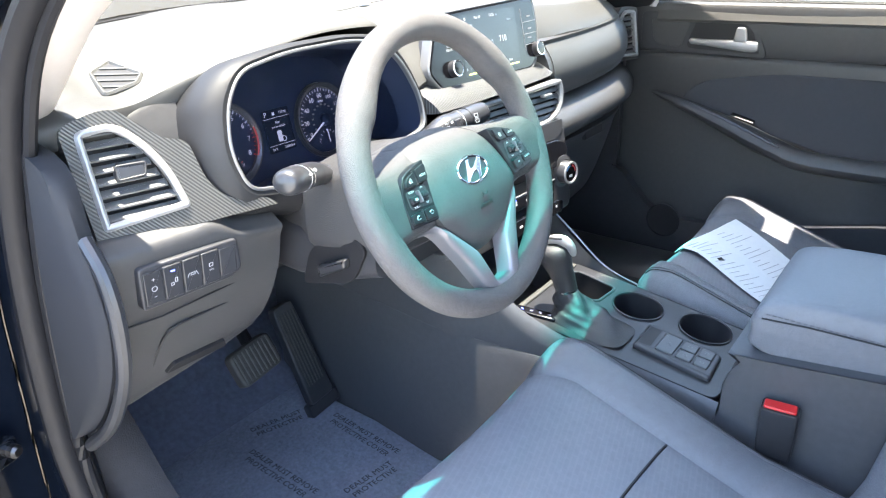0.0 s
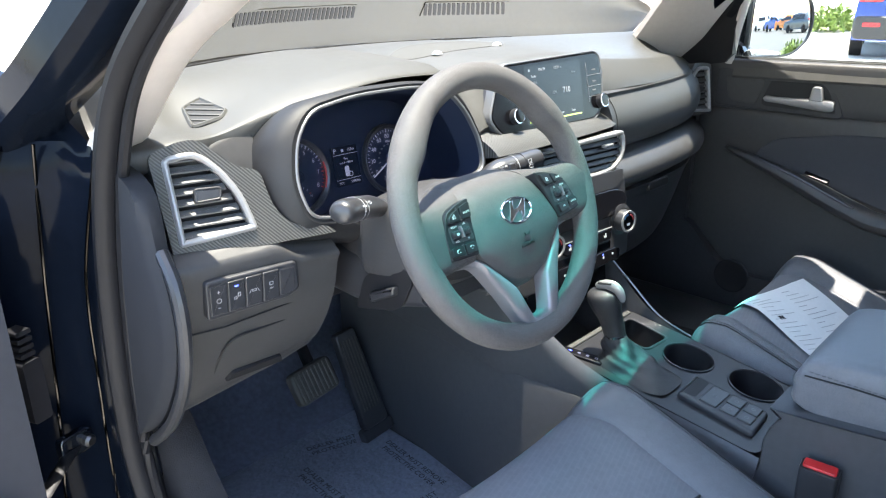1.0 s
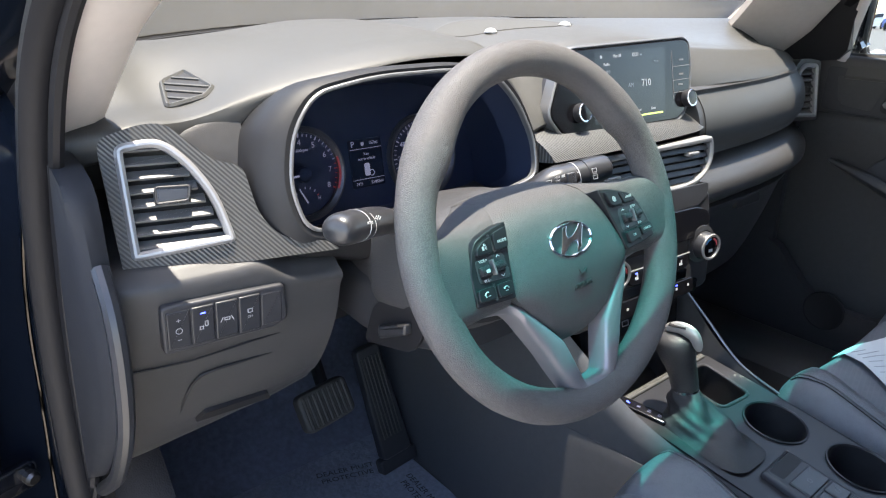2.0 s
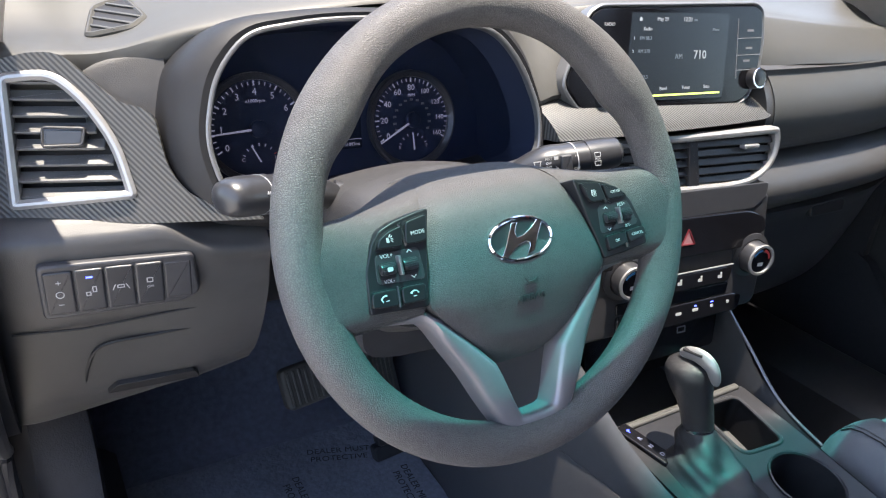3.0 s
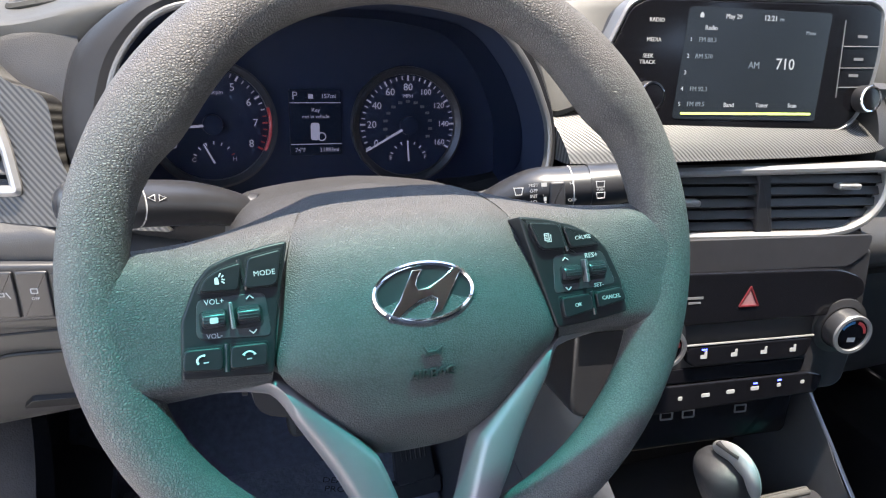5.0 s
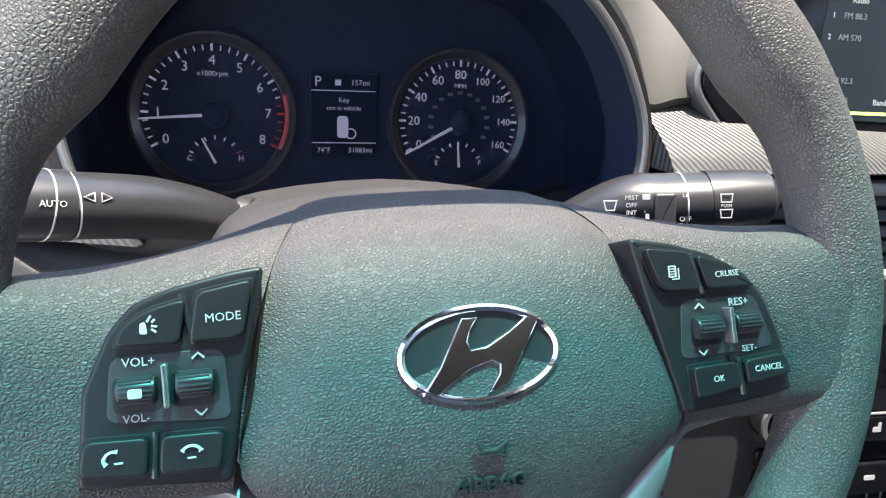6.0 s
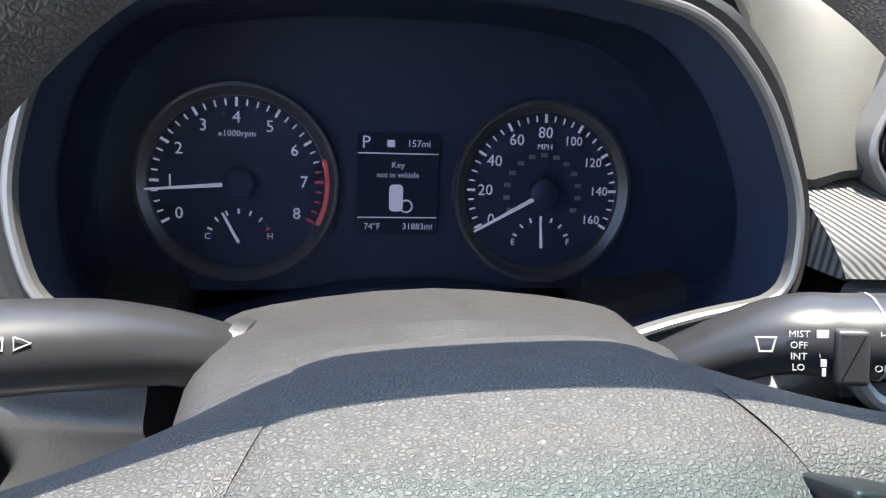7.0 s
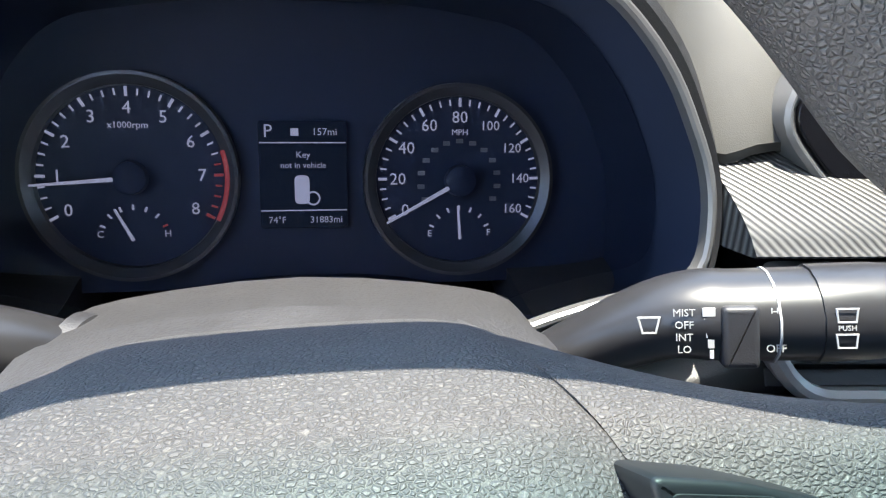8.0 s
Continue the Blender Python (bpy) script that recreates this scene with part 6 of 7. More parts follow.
cl_.new(cn["Color Ramp"].outputs[0], cms.inputs[0])
cl_.new(cmr.outputs[0], cms.inputs["Scale"])
cl_.new(cms.outputs[0], cn["Principled BSDF"].inputs["Base Color"])
cl_.new(cbu.outputs[0], cn["Principled BSDF"].inputs["Normal"])


def seat_z(x, y, w):
    """Height of the cushion; x from its middle, w the half width of the cloth."""
    t = max(0.0, y - 0.030)
    z = 0.636 - 0.34 * max(0.0, -(y + 0.005)) + 0.18 * max(0.0, -(y + 0.28)) - 34.0 * t * t
    a = abs(x)
    if a < w:
        z -= 0.010 * (1 - (a / w) ** 2) + 0.006 * max(0.0, 1 - (w - a) / 0.012)
    else:
        q = (a - w) / (0.275 - w)
        z += 0.020 * math.sin(math.pi * min(1, q * 0.9)) - 0.006 * max(0.0, 1 - (a - w) / 0.010) - 0.09 * max(0.0, q - 0.72) ** 1.5 * 3
    return z


def seat(cx, name, label, dy, dz):
    """A front seat; dy: how far forward it is set."""
    st = base(name, (cx, -0.3, 0.3), label=label, category="car seat", group="front seats")
    ys = [0.062 - 0.0 * k for k in (0,)] + [0.058, 0.05, 0.04, 0.025, 0.0] + [-0.02 * k for k in range(1, 27)]
    W_ = lambda y: 0.178 - 0.02 * max(0, min(1, (y + 0.02) / 0.06))
    P_ = lambda x, y: Vector((cx + x, y, seat_z(x, y, W_(y))))
    for s_ in (-1, 1):
        rows_ = []
        for y in ys:
            w = W_(y)
            xs = [w + (0.275 - w) * k / 14 for k in range(15)]
            rows_.append([P_(s_ * x, y) for x in xs] + [Vector((cx + s_ * 0.278, y - 0.004, 0.50)), Vector((cx + s_ * 0.26, y - 0.02, 0.42))])
        front = [[p, Vector((p.x, 0.066 - 0.2 * abs(p.x - cx) ** 2, p.z - 0.05)), Vector((p.x, 0.03, p.z - 0.13))] for p in rows_[0]]
        part("bolster", join(loft(rows_, False), loft(front, False)), VINYL, st, "dark vinyl side bolster", 60)
        part("stitch_line", tube([P_(s_ * 0.240, y) + Vector((0, 0, 0.0012)) for y in ys[2:]], 0.0012, 5), THREAD, st)
        part("stitch_line", tube([P_(s_ * 0.246, y) + Vector((0, 0, 0.0010)) for y in ys[2:]], 0.0010, 5), BLACK, st)
    rows_ = [[P_(W_(y) * (k / 10 - 1), y) for k in range(21)] for y in ys]
    front = [[p, Vector((p.x, 0.066, p.z - 0.05)), Vector((p.x, 0.03, p.z - 0.13))] for p in rows_[0]]
    part("cloth_panel", join(loft(rows_, False), loft(front, False)), CLOTH, st, "patterned dark cloth", 60)
    part("panel_seam", tube([P_(0.172 * (k / 8 - 1), -0.165 + 0.012 * math.cos((k / 8 - 1) * 1.5)) + Vector((0, 0, 0.0005)) for k in range(17)], 0.0022, 6), BLACK, st)
    part("backrest", sections([(cx + x, [(-0.415 + e, 0.50), (-0.425 + e, 0.60), (-0.455 + e, 0.75), (-0.53 + e, 0.95), (-0.60 + e, 1.15), (-0.66 + e, 1.20), (-0.72, 1.15), (-0.66, 0.8), (-0.60, 0.48)]) for x, e in ((-0.268, -0.05), (-0.25, 0.01), (-0.20, 0.02), (-0.14, -0.04), (0, -0.05), (0.14, -0.04), (0.20, 0.02), (0.25, 0.01), (0.268, -0.05))], 4, 4), VINYL, st)
    part("headrest", sections([(cx + x, [(-0.62, 1.22), (-0.60, 1.30), (-0.63, 1.40), (-0.70, 1.40), (-0.72, 1.30), (-0.69, 1.22)]) for x in (-0.13, -0.12, 0, 0.12, 0.13)], 3, 4), VINYL, st)
    part("seat_base", slab(plane((cx, -0.26, 0.36), (1, 0, 0), (0, 1, 0)), fillet(rect(0.46, 0.55), 0.03), -0.08, 0.06, 0.02), DARK, st)
    st.location.y += dy
    st.location.z += dz
    return st


seat(-0.395, "driver_seat", "dark cloth and vinyl driver's seat in the shade", -0.066, 0.016)
seat(0.445, "passenger_seat", "dark cloth and vinyl passenger seat, partly sunlit", -0.075, 0.0)

SU, SV, SO = Vector((0.943, -0.331, 0)), Vector((-0.341, -0.940, 0)), Vector((0.370, -0.022, 0))


def sheet_at(u, v, up=0.0):
    """A place on the paper, draped over the passenger seat; u, v in metres from its upper corner."""
    p = SO + SU * u + SV * v
    curl = 0.010 * (u / 0.21) ** 3 + 0.003 * math.sin(v * 26)
    return Vector((p.x, p.y, seat_z(p.x - 0.445, p.y + 0.075, 0.178) + 0.008 + curl + up))


PRINT = mat("toner_grey", (0.40, 0.41, 0.43), 0.7)
sheet = part("paper_sheet", loft([[sheet_at(0.21 * i / 12, 0.272 * j / 14) for j in range(15)] for i in range(13)], False), PAPER, None, "printed white paper sheet lying on the passenger seat", category="paper")
for k in range(20):
    v = 0.022 + k * 0.0118
    for a, b in ((0.016, 0.05 + 0.018 * ((k * 7) % 3)), (0.115, 0.14 + 0.05 * ((k * 5) % 4) / 3)):
        part("print_line", tube([sheet_at(a + (b - a) * q / 6, v, 0.0006) for q in range(7)], 0.0012, 5, 0.2), PRINT, sheet)
part("print_block", loft([[sheet_at(0.03 + 0.016 * i, 0.085 + 0.010 * j, 0.0008) for j in range(2)] for i in range(2)], False), BLACK, sheet)

# ---- pedals, mat ----
brake = base("brake_pedal", (-0.31, 0.56, 0.5), label="worn brake pedal with a ribbed rubber pad", category="pedal", group="pedals")
accelerator = base("accelerator_pedal", (-0.172, 0.575, 0.3), label="dark ribbed accelerator pedal hinged at the floor", category="pedal", group="pedals")
MBP = plane((-0.322, 0.535, 0.515), (0.98, 0.10, 0.06), (-0.10, 0.45, 0.88))
bp = part("pad", slab(MBP, fillet(rect(0.105, 0.070), 0.014), -0.016, 0.004, 0.006), PEDAL, brake)
for k in range(9):
    part("rib", slab(off(MBP, -0.042 + k * 0.0105, 0, 0.003), fillet(rect(0.0045, 0.058), 0.002), 0, 0.004, 0.0015), PEDAL, bp)
part("arm", tube(cr([(-0.31, 0.56, 0.52), (-0.29, 0.64, 0.58), (-0.28, 0.70, 0.72)], 4), 0.012, 8, 1.4), BLACK, brake)
MGP = plane((-0.172, 0.575, 0.440), (0.99, 0.0, 0.10), (-0.10, 0.32, 0.92))
gp = part("plate", slab(MGP, fillet([(-0.034, -0.115), (0.034, -0.115), (0.026, 0.115), (-0.026, 0.115)], 0.01), -0.018, 0.003, 0.004), DARK, accelerator)
for k in range(6):
    part("rib", slab(off(MGP, -0.020 + k * 0.008, 0.012, 0.002), fillet(rect(0.0032, 0.17), 0.0012), 0, 0.003, 0.001), PEDAL, gp)
part("pedal_foot", slab(MGP, fillet(rect(0.085, 0.03, 0, -0.128), 0.006), -0.02, 0.0, 0.004), DARK, gp)
MATM = mat("clear_floor_film", (0.23, 0.25, 0.31), 0.32, grain=(55, 0.6, "noise"), vary=0.3, stain=6)
MM = plane((-0.37, 0.38, 0.2885), (1, 0, 0), (0, 1, 0.03))
fm = base("floor_mat", (-0.37, 0.38, 0.285), label="protective floor film with black printing on the dark carpet", category="floor mat")
part("film", slab(MM, fillet(rect(0.50, 0.60), 0.03), 0, 0.004, 0.002), MATM, fm)
INK = mat("black_ink", (0.03, 0.03, 0.035), 0.6, vary=0.5, stain=30)
for ox, oy, ang, first, second in ((0.118, 0.206, -18, "DEALER MUST", "PROTECTIVE"), (0.196, 0.035, -94, "DEALER MUST REMOVE", "PROTECTIVE COVER"), (0.012, 0.088, -91, "DEALER MUST REMOVE", "PROTECTIVE COVER"), (0.108, -0.070, -9, "DEALER MUST", "PROTECTIVE")):
    for word, y in ((first, 0.010), (second, -0.010)):
        text("lettering", word, off(MM, ox, oy, 0.0044, ang) @ Matrix.Translation((0, y, 0)), 0.0185, INK, fm)

# ---- passenger door ----
door = base("passenger_door", (0.82, -0.1, 0.35), label="closed passenger door with dark trim and satin handle", category="car door")
DM = plane((0.80, 0.0, 0.0), (0, 1, 0), (0, 0, 1))


def dsec(y, rows_):
    return [Vector((x, y, z)) for x, z in rows_]


TR = [(0.825, 1.090), (0.805, 1.090), (0.796, 1.078), (0.795, 1.03), (0.800, 0.975), (0.806, 0.968), (0.800, 0.955), (0.800, 0.90), (0.806, 0.82), (0.806, 0.72), (0.800, 0.60), (0.790, 0.50), (0.79, 0.42), (0.86, 0.40), (0.87, 0.9), (0.86, 1.02), (0.84, 1.074)]
drings = []
for y in (0.46, 0.30, 0.12, -0.10, -0.35, -0.62, -0.74):
    e = 0.012 * (y + 0.1)
    drings.append(cr(dsec(y, [(x + abs(e) * 0.5, z + (0.0 if z < 0.93 else -e * 1.4)) for x, z in TR]), 3, True))
cols = [cr([r[j] for r in drings], 3) for j in range(len(drings[0]))]
part("door_trim", loft([[c[i] for c in cols] for i in range(len(cols[0]))]), DASH, door, "charcoal moulded door trim")
bez = part("handle_surround", slab(plane((0.7985, 0.06, 1.015), (0, -1, 0), (0, 0, 1)), fillet([(-0.20, -0.045), (0.115, -0.050), (0.075, 0.040), (-0.20, 0.048)], [0.01, 0.02, 0.04, 0.01]), -0.004, 0.003, 0.002), DARK, door, "dark handle surround")
# flat black plate in place of the shaded cup behind the handle
part("handle_cup_shade", slab(plane((0.7985, 0.06, 1.015), (0, -1, 0), (0, 0, 1)), fillet([(-0.085, -0.036), (0.096, -0.040), (0.066, 0.030), (-0.060, 0.032)], [0.02, 0.01, 0.03, 0.01]), 0, 0.0035, 0.0005), BLACK, bez)
part("speaker_mesh", slab(plane((0.7985, 0.06, 1.015), (0, -1, 0), (0, 0, 1)), fillet([(-0.165, -0.030), (-0.095, -0.036), (-0.075, 0.025), (-0.175, 0.030)], [0.02, 0.01, 0.01, 0.004]), 0, 0.0038, 0.001), DASH, bez)
part("door_handle", sections([(0.787 + x, [(0.130, 1.002 + d), (0.10, 1.001 + d), (0.02, 1.004 + d), (-0.025, 1.004 + d), (-0.030, 0.996), (-0.025, 0.983 - d), (0.02, 0.984 - d), (0.10, 0.991 - d), (0.130, 0.993 - d)]) for x, d in ((0.0, -0.002), (0.003, 0.002), (0.010, 0.002))], 2, 3), SILVER, bez, "satin silver inner handle")
part("lock_tab", slab(plane((0.789, 0.012, 1.022), (0, -1, 0), (0, 0, 1)), fillet([(-0.016, -0.02), (0.018, -0.02), (0.010, 0.014), (-0.010, 0.014)], 0.006), -0.008, 0.004, 0.003), SILVER, bez)
part("door_insert", slab(plane((0.8035, -0.18, 0.865), (0, -1, 0), (0, 0, 1)), fillet([(-0.33, -0.02), (0.4, -0.20), (0.45, 0.075), (-0.10, 0.070), (-0.28, 0.035)], [0.03, 0.03, 0.01, 0.06, 0.05]), -0.005, 0.006, 0.004), mat("dark_door_cloth", (0.050, 0.052, 0.060), 0.85, grain=(900, 0.6, "noise"), vary=0.12), door, "dark cloth insert")
arm_ = part("door_armrest", tube(cr([(0.797, 0.215, 0.862), (0.785, 0.12, 0.838), (0.770, 0.0, 0.802), (0.752, -0.115, 0.766), (0.742, -0.20, 0.750), (0.742, -0.45, 0.752), (0.77, -0.62, 0.76)], 6), [0.006 + 0.024 * min(1, i / 14) for i in range(37)], 12, 0.8), DASH, door, "padded door pull")
part("pull_trim", tube(cr([(0.783, 0.13, 0.852), (0.762, 0.02, 0.824), (0.744, -0.06, 0.800), (0.727, -0.125, 0.780)], 6), [0.003 + 0.005 * math.sin(math.pi * i / 20) for i in range(19)], 8, 0.6), SMOOTH, arm_)
part("window_switch", slab(plane((0.786, -0.02, 0.822), (0, -1, -0.25), (0.85, 0, 0.5)), fillet(rect(0.06, 0.014), 0.004), -0.004, 0.003, 0.002), KEYCAP, arm_)
part("door_pocket", sections([(0.785 - x, [(0.30, 0.66), (0.20, 0.575), (0.12, 0.54), (-0.10, 0.56), (-0.45, 0.63), (-0.55, 0.60), (-0.5, 0.45), (0.25, 0.43), (0.33, 0.5)]) for x in (0.0, 0.02, 0.028)], 2, 3), DARK, door, "dark door pocket")
# black disc for the shade inside the pocket's cup
part("pocket_cup_shade", lathe(plane((0.757, 0.14, 0.53), (0, -1, 0), (0, 0, 1)), [(0.046, -0.002), (0.046, 0.002), (0.042, 0.003), (0.04, 0.0022), (0.0005, 0.002)], 24), BLACK, door)
part("sail_panel", sections([(0.782 + d, [(0.40, 1.075), (0.372, 1.118), (0.318, 1.178), (0.245, 1.225), (0.21, 1.235), (0.222, 1.16), (0.238, 1.078)]) for d in (-0.004, 0.0, 0.02)], 2, 3), RUBBER, door, "black sail panel")
part("window_bar", tube([(0.80, 0.236, 1.075), (0.793, 0.224, 1.15), (0.775, 0.196, 1.26), (0.74, 0.14, 1.38)], 0.012, 8, 0.7), TRIM, door)
# frame added thick and far out, to block the sun from the armrest
part("window_frame", tube(cr([(0.80, 0.25, 1.20), (0.775, 0.16, 1.32), (0.758, 0.02, 1.42), (0.742, -0.18, 1.475), (0.738, -0.45, 1.49), (0.742, -0.72, 1.47), (0.79, -0.745, 1.10)], 5), 0.038, 10, 0.8), RUBBER, door, "black window frame, set wide to shade the door")
part("window_glass", slab(plane((0.822, -0.2, 1.08), (0, -1, 0), (-0.30, 0, 1)), [(-0.43, 0), (0.52, 0.01), (0.52, 0.40), (-0.05, 0.41), (-0.34, 0.30), (-0.40, 0.18)], 0, 0.003, 0.0005), GLASS, door, "clear side window").visible_shadow = False
part("belt_cap", loft([cr([Vector((x, y, z - 0.017 * (y + 0.1))) for x, z in ((0.828, 1.088), (0.814, 1.091), (0.802, 1.082), (0.793, 1.060), (0.792, 1.046), (0.828, 1.040))], 2, True) for y in (0.22, 0.1, 0.0, -0.12, -0.3, -0.5, -0.7)]), PAD, door, "grey window ledge, bright in the sun")
part("belt_seal", tube([(0.822, 0.42, 1.082), (0.822, -0.15, 1.094), (0.822, -0.72, 1.104)], 0.006, 6), BLACK, door)
part("door_skin", sections([(x, [(0.5, 1.03), (-0.72, 1.05), (-0.72, 0.35), (0.5, 0.35)]) for x in (0.875, 0.89, 0.91)], 2, 1), PAINT, door)

# ---- wing mirror ----
mirror = base("wing_mirror", (0.97, 0.24, 1.13), label="black wing mirror reflecting parked cars", category="wing mirror")
MR = plane((0.985, 0.195, 1.158), (0.955, -0.296, 0), (0.0, 0.03, 1))
MO = fillet([(-0.125, -0.080), (0.06, -0.082), (0.135, -0.035), (0.135, 0.05), (0.075, 0.095), (-0.12, 0.095)], [0.03, 0.06, 0.05, 0.05, 0.06, 0.03], 6)
part("mirror_shell", loft([[MR @ Vector((q.x, q.y, z)) for q in inset(MO, d)] for d, z in ((0.004, 0.006), (0.0, 0.0), (-0.006, -0.02), (0.004, -0.06), (0.03, -0.09))]), PAINT, mirror)
part("mirror_rim", ringslab(MR, MO, 0.009, 0.0, 0.010, 0.003), SMOOTH, mirror)
mg = inset(MO, 0.008)
part("mirror_glass", loft([[MR @ Vector((q.x * k, q.y * k, 0.0105 - (q.x * q.x + q.y * q.y) * k * k / 3.2)) for q in mg] for k in (1.0, 0.9, 0.8, 0.7, 0.6, 0.5, 0.4, 0.3, 0.2, 0.1, 0.01)]), mat("mirror_silver", (0.8, 0.82, 0.82), 0.01, 1.0), mirror, "convex mirror glass", 60)
part("mirror_foot", tube([(0.85, 0.25, 1.10), (0.93, 0.245, 1.115)], 0.03, 10, 0.7), PAINT, mirror)

# ---- open driver's door ----
od = base("open_driver_door", (-1.2, 0.3, 0.4), label="open driver's door seen by its dark inner edge", category="car door")
ODM = plane((-0.873, 0.313, 0.0), (-0.93, -0.37, 0), (0, 0, 1))
DOORTRIM = mat("grey_door_trim", (0.045, 0.047, 0.056), 0.6, spec=0.3, grain=(1000, 0.4, "noise"), vary=0.12)
part("door_panel", slab(ODM, fillet([(0.0, 0.36), (0.95, 0.36), (1.0, 0.7), (1.0, 1.03), (0.0, 1.02)], 0.03), 0.02, 0.07, 0.008), DOORTRIM, od, "grey moulded inner door trim")
part("armrest_trim", slab(ODM @ Matrix.Scale(-1, 4, (0, 0, 1)), fillet([(0.060, 0.42), (0.90, 0.42), (0.92, 0.62), (0.25, 0.80), (0.045, 0.70)], 0.03), -0.022, 0.006, 0.008), VINYL, od, "paler grained lower door trim")
boot = part("hinge_boot", slab(plane((-0.862, 0.375, 0.80), (-0.93, -0.37, 0), (0, 0, 1)), fillet(rect(0.026, 0.085), 0.005), -0.015, 0.015, 0.004), RUBBER, od, "black rubber cable boot")
for k in range(4):
    part("boot_rib", slab(plane((-0.862, 0.375, 0.85 + 0.010 * k), (-0.93, -0.37, 0), (0, 0, 1)), fillet(rect(0.020, 0.006), 0.002), -0.012, 0.012, 0.002), RUBBER, boot)
part("door_skin", slab(ODM, fillet([(-0.03, 0.34), (0.98, 0.34), (1.03, 0.7), (1.03, 1.05), (-0.03, 1.04)], 0.03), 0.075, 0.20, 0.008), PAINT, od)

# ---- things beyond the glass ----
def parked(name, at, turn, paint, label, wide=1.8, long=4.3, high=1.6):
    c = base(name, at, label=label, category="car", group="parked cars")
    m = pose(*at, 0, 0, turn)
    w, l = wide / 2, long / 2
    R = lambda y, zs: [m @ Vector((x, y, z)) for x, z in zs]
    prof_ = [(-l, 0.95), (-l + 0.12, 1.06), (-l + 0.6, high - 0.02), (-0.2, high), (l - 1.6, high - 0.12), (l - 1.0, 1.05), (l - 0.1, 0.92), (l, 0.7)]
    rr = []
    for y, top in prof_:
        t = 0.78 if top > 1.2 else 0.95
        rr.append(R(y, [(-w, 0.3), (-w, 0.75), (-w * 0.98, min(top, 0.98)), (-w * t, top - 0.06), (-w * t + 0.08, top), (w * t - 0.08, top), (w * t, top - 0.06), (w * 0.98, min(top, 0.98)), (w, 0.75), (w, 0.3)]))
    part("body", loft(rr), paint, c, "", 50)
    part("rear_window", slab(m @ plane((0, -l + 0.33, 1.30), (1, 0, 0), (0, 0.62, 0.78)), fillet(rect(wide * 0.68, 0.40), 0.06), -0.02, 0.022, 0.01), TINT, c)
    for sx in (-1, 1):
        part("tail_lamp", slab(m @ plane((sx * w * 0.78, -l, 0.98), (1, 0, 0), (0, 0.1, 1)), fillet(rect(0.36, 0.16), 0.04), -0.1, 0.05, 0.03), LAMP, c)
        part("reflector", slab(m @ plane((sx * w * 0.72, -l, 0.55), (1, 0, 0), (0, 0, 1)), fillet(rect(0.26, 0.07), 0.02), -0.02, 0.04, 0.01), LAMP, c)
        part("side_window", slab(m @ plane((sx * w * 0.93, -0.3, 1.25), (0, sx, 0), (-sx * 0.30, 0, 0.95)), fillet(rect(2.1, 0.36), 0.08), -0.02, 0.03, 0.01), TINT, c)
        for y in (-l + 0.8, l - 0.8):
            wh = part("wheel", lathe(m @ plane((sx * (w - 0.18), y, 0.33), (0, sx, 0), (0, 0, 1)), [(0.1, 0), (0.33, 0.01), (0.33, 0.19), (0.3, 0.205), (0.22, 0.2)], 28), RUBBER, c)
            part("rim", lathe(m @ plane((sx * (w - 0.18), y, 0.33), (0, sx, 0), (0, 0, 1)), [(0.22, 0.19), (0.2, 0.2), (0.06, 0.18), (0.01, 0.19)], 20), STEEL, wh)
    part("bumper", slab(m @ plane((0, -l, 0.5), (1, 0, 0), (0, 0, 1)), fillet(rect(wide, 0.36), 0.08), -0.1, 0.035, 0.03), DARK, c)
    return c


parked("parked_suv", (14.9, 2.85, 0), -76, BLUE, "bright blue parked SUV with red tail lamps")
parked("parked_car", (18.5, -19.5, 0), 150, NAVY, "dark blue parked car seen in the wing mirror")
parked("parked_car", (20.5, -25.5, 0), 150, ORANGE, "orange parked car seen in the wing mirror")
parked("parked_car", (21.8, -32.0, 0), 150, BLUE, "blue parked car seen in the wing mirror")
parked("parked_car", (22.5, -39.5, 0), 150, WHITEP, "white parked car seen in the wing mirror")

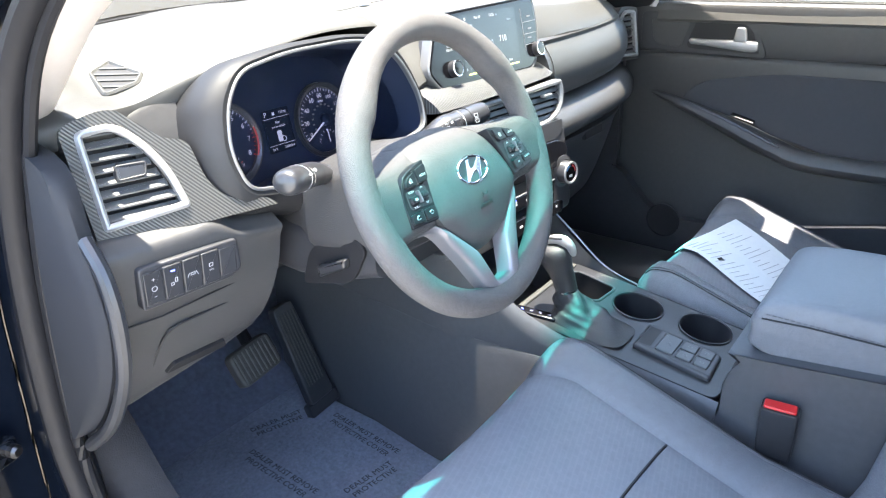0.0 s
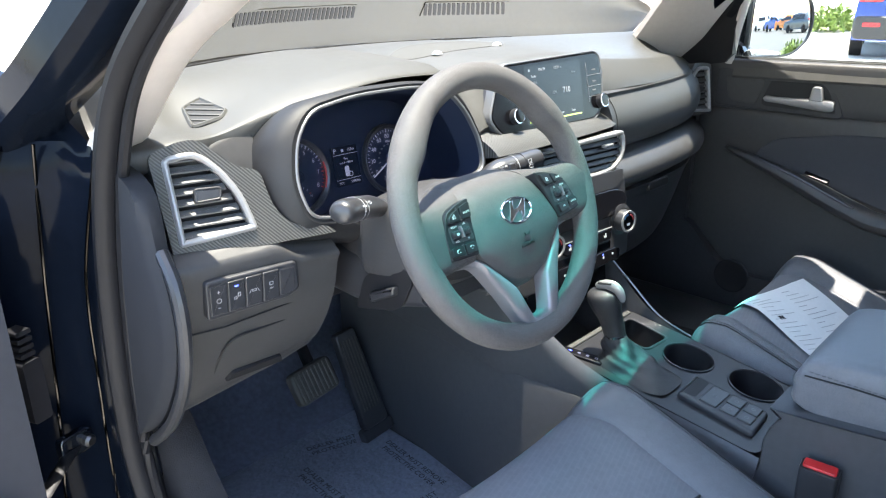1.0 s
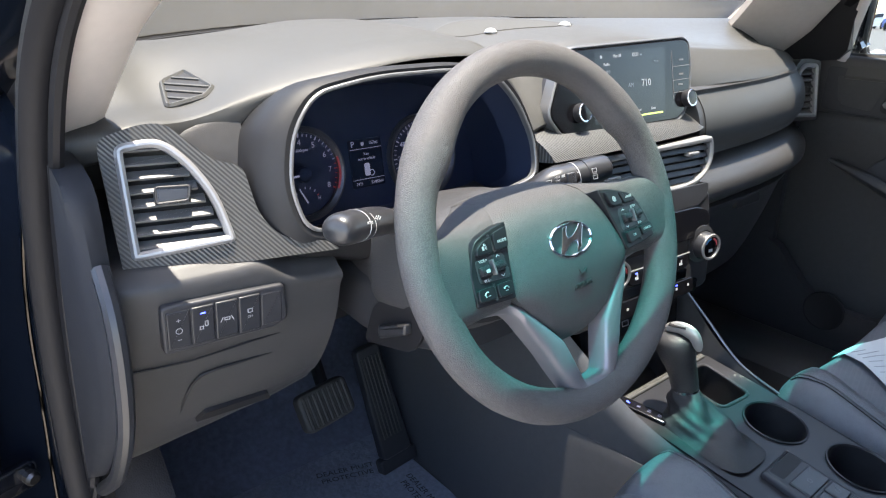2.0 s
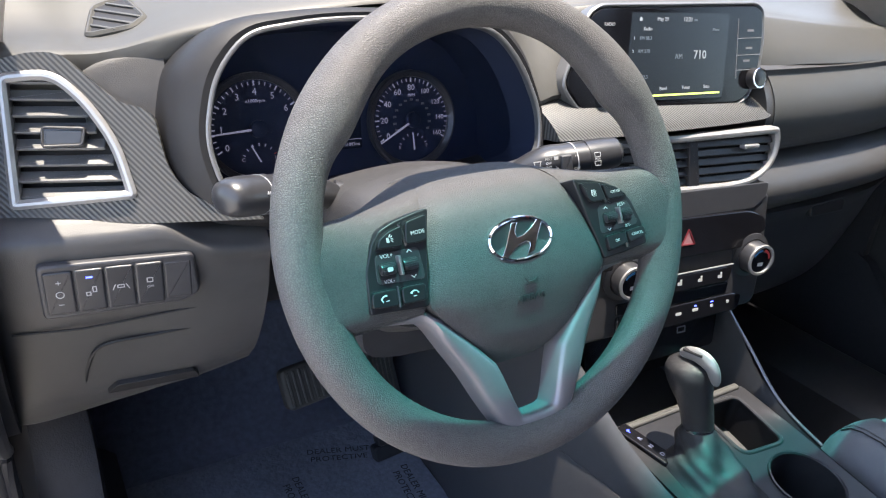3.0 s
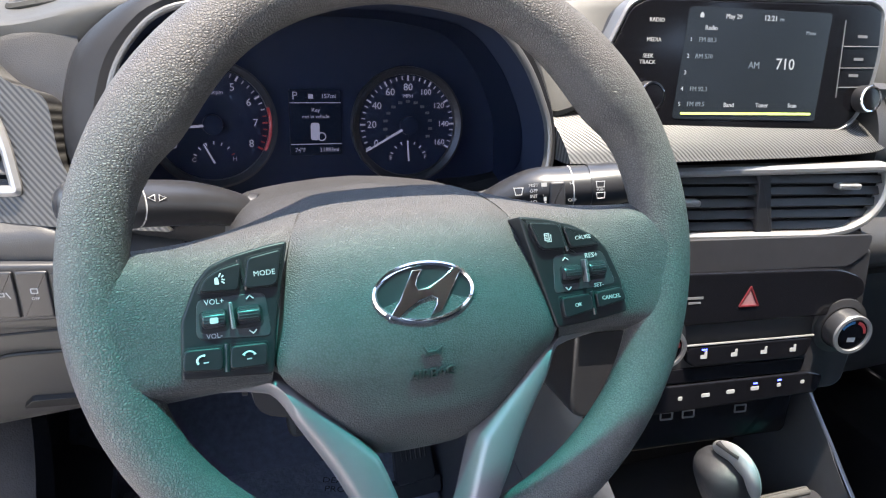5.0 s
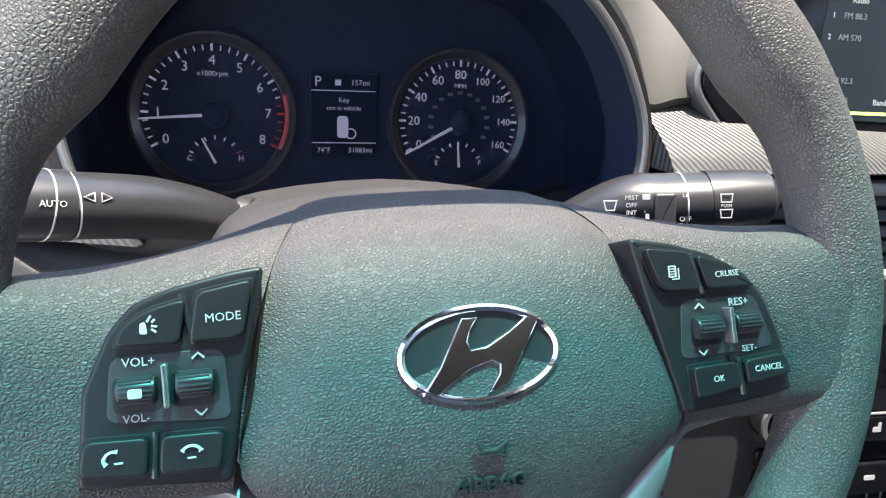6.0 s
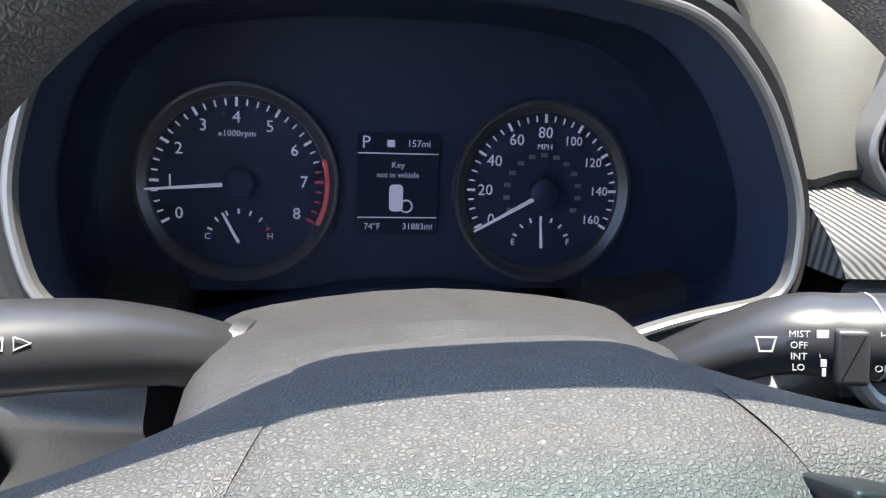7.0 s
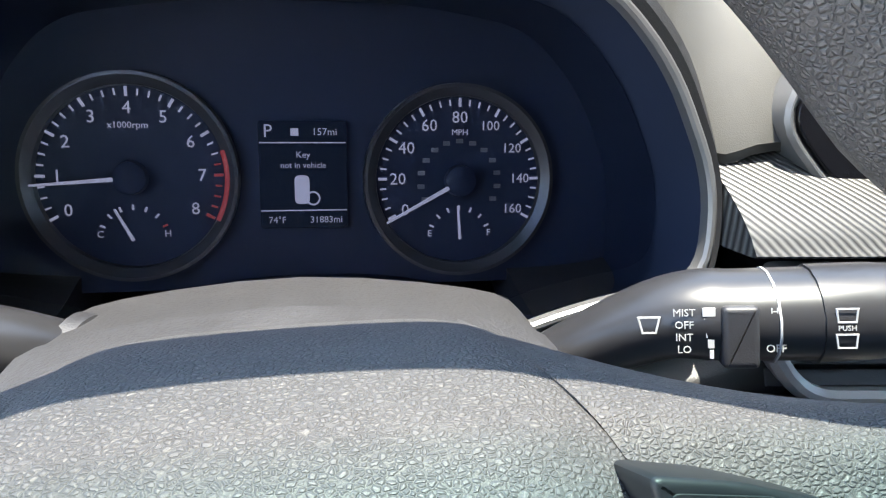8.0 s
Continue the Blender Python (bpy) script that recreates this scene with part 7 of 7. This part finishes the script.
hutch = base("white_container", (15, -1.5, 0), label="white louvred metal container beside the parked SUV", category="container")
HWM = plane((10.2, 0.1, 1.3), (0.15, -0.99, 0), (0, 0, 1))
part("shell", slab(HWM, fillet(rect(5.0, 2.6, 0.9, 0.0), 0.05), -2.0, 0.0, 0.02), mat("white_metal", (0.70, 0.70, 0.66), 0.5, vary=0.05, stain=1), hutch)
for k in range(22):
    part("louvre", slab(off(HWM, 1.6, -0.55 + k * 0.075, 0), rect(3.0, 0.05), 0, 0.03, 0.01), mat("white_metal_slat", (0.66, 0.66, 0.62), 0.5), hutch)

shop = base("long_building", (30, 45, 0), label="long cream building beyond the lot", category="building")
wallm = plane((34, 42, 0), (0.80, -0.60, 0), (0, 0, 1))
part("wall", slab(wallm, rect(60, 6, 0, 3), -6, 0, 0.02), STUCCO, shop)
part("roof_edge", slab(wallm, rect(61, 0.5, 0, 6.2), -6.2, 0.3, 0.05), STUCCO, shop)
for k in range(9):
    win = part("shop_window", slab(off(wallm, -26 + k * 6.4, 1.9, 0), rect(4.2, 2.4), -0.1, 0.03, 0.01), TINT, shop)
    part("window_frame", ringslab(off(wallm, -26 + k * 6.4, 1.9, 0), rect(4.4, 2.6), 0.12, -0.1, 0.06, 0.01), STUCCO, win)


def bush(at, size, seed):
    rnd = random.Random(seed)
    v, f = [], []
    for _ in range(900):
        d = Vector((rnd.gauss(0, 1), rnd.gauss(0, 1), rnd.gauss(0, 1))).normalized() * size * (0.45 + 0.6 * rnd.random())
        p = Vector(at) + Vector((d.x * 1.5, d.y, abs(d.z) * 0.9 + 0.05))
        a = Vector((rnd.gauss(0, 1), rnd.gauss(0, 1), rnd.gauss(0, 1))).normalized()
        b = a.cross(Vector((rnd.gauss(0, 1), rnd.gauss(0, 1), 1))).normalized()
        s = size * rnd.uniform(0.10, 0.2)
        k = len(v)
        v += [p - a * s, p + b * s * 0.35, p + a * s, p - b * s * 0.35]
        f.append((k, k + 1, k + 2, k + 3))
    e = base("bush", at, label="sunlit yellow-green bush by the lot's edge", category="bush", group="bushes")
    part("foliage", (v, f), LEAF, e)
    part("stem", tube([Vector(at), Vector(at) + Vector((0.05, 0, size * 0.6))], 0.03, 6), DARK, e)


bush((17.0, 7.5, 0), 1.0, 1)
bush((19.5, 5.6, 0), 0.62, 2)
bush((5.8, -5.2, 0.1), 0.55, 3)
bush((20, 14, 0), 1.2, 4)
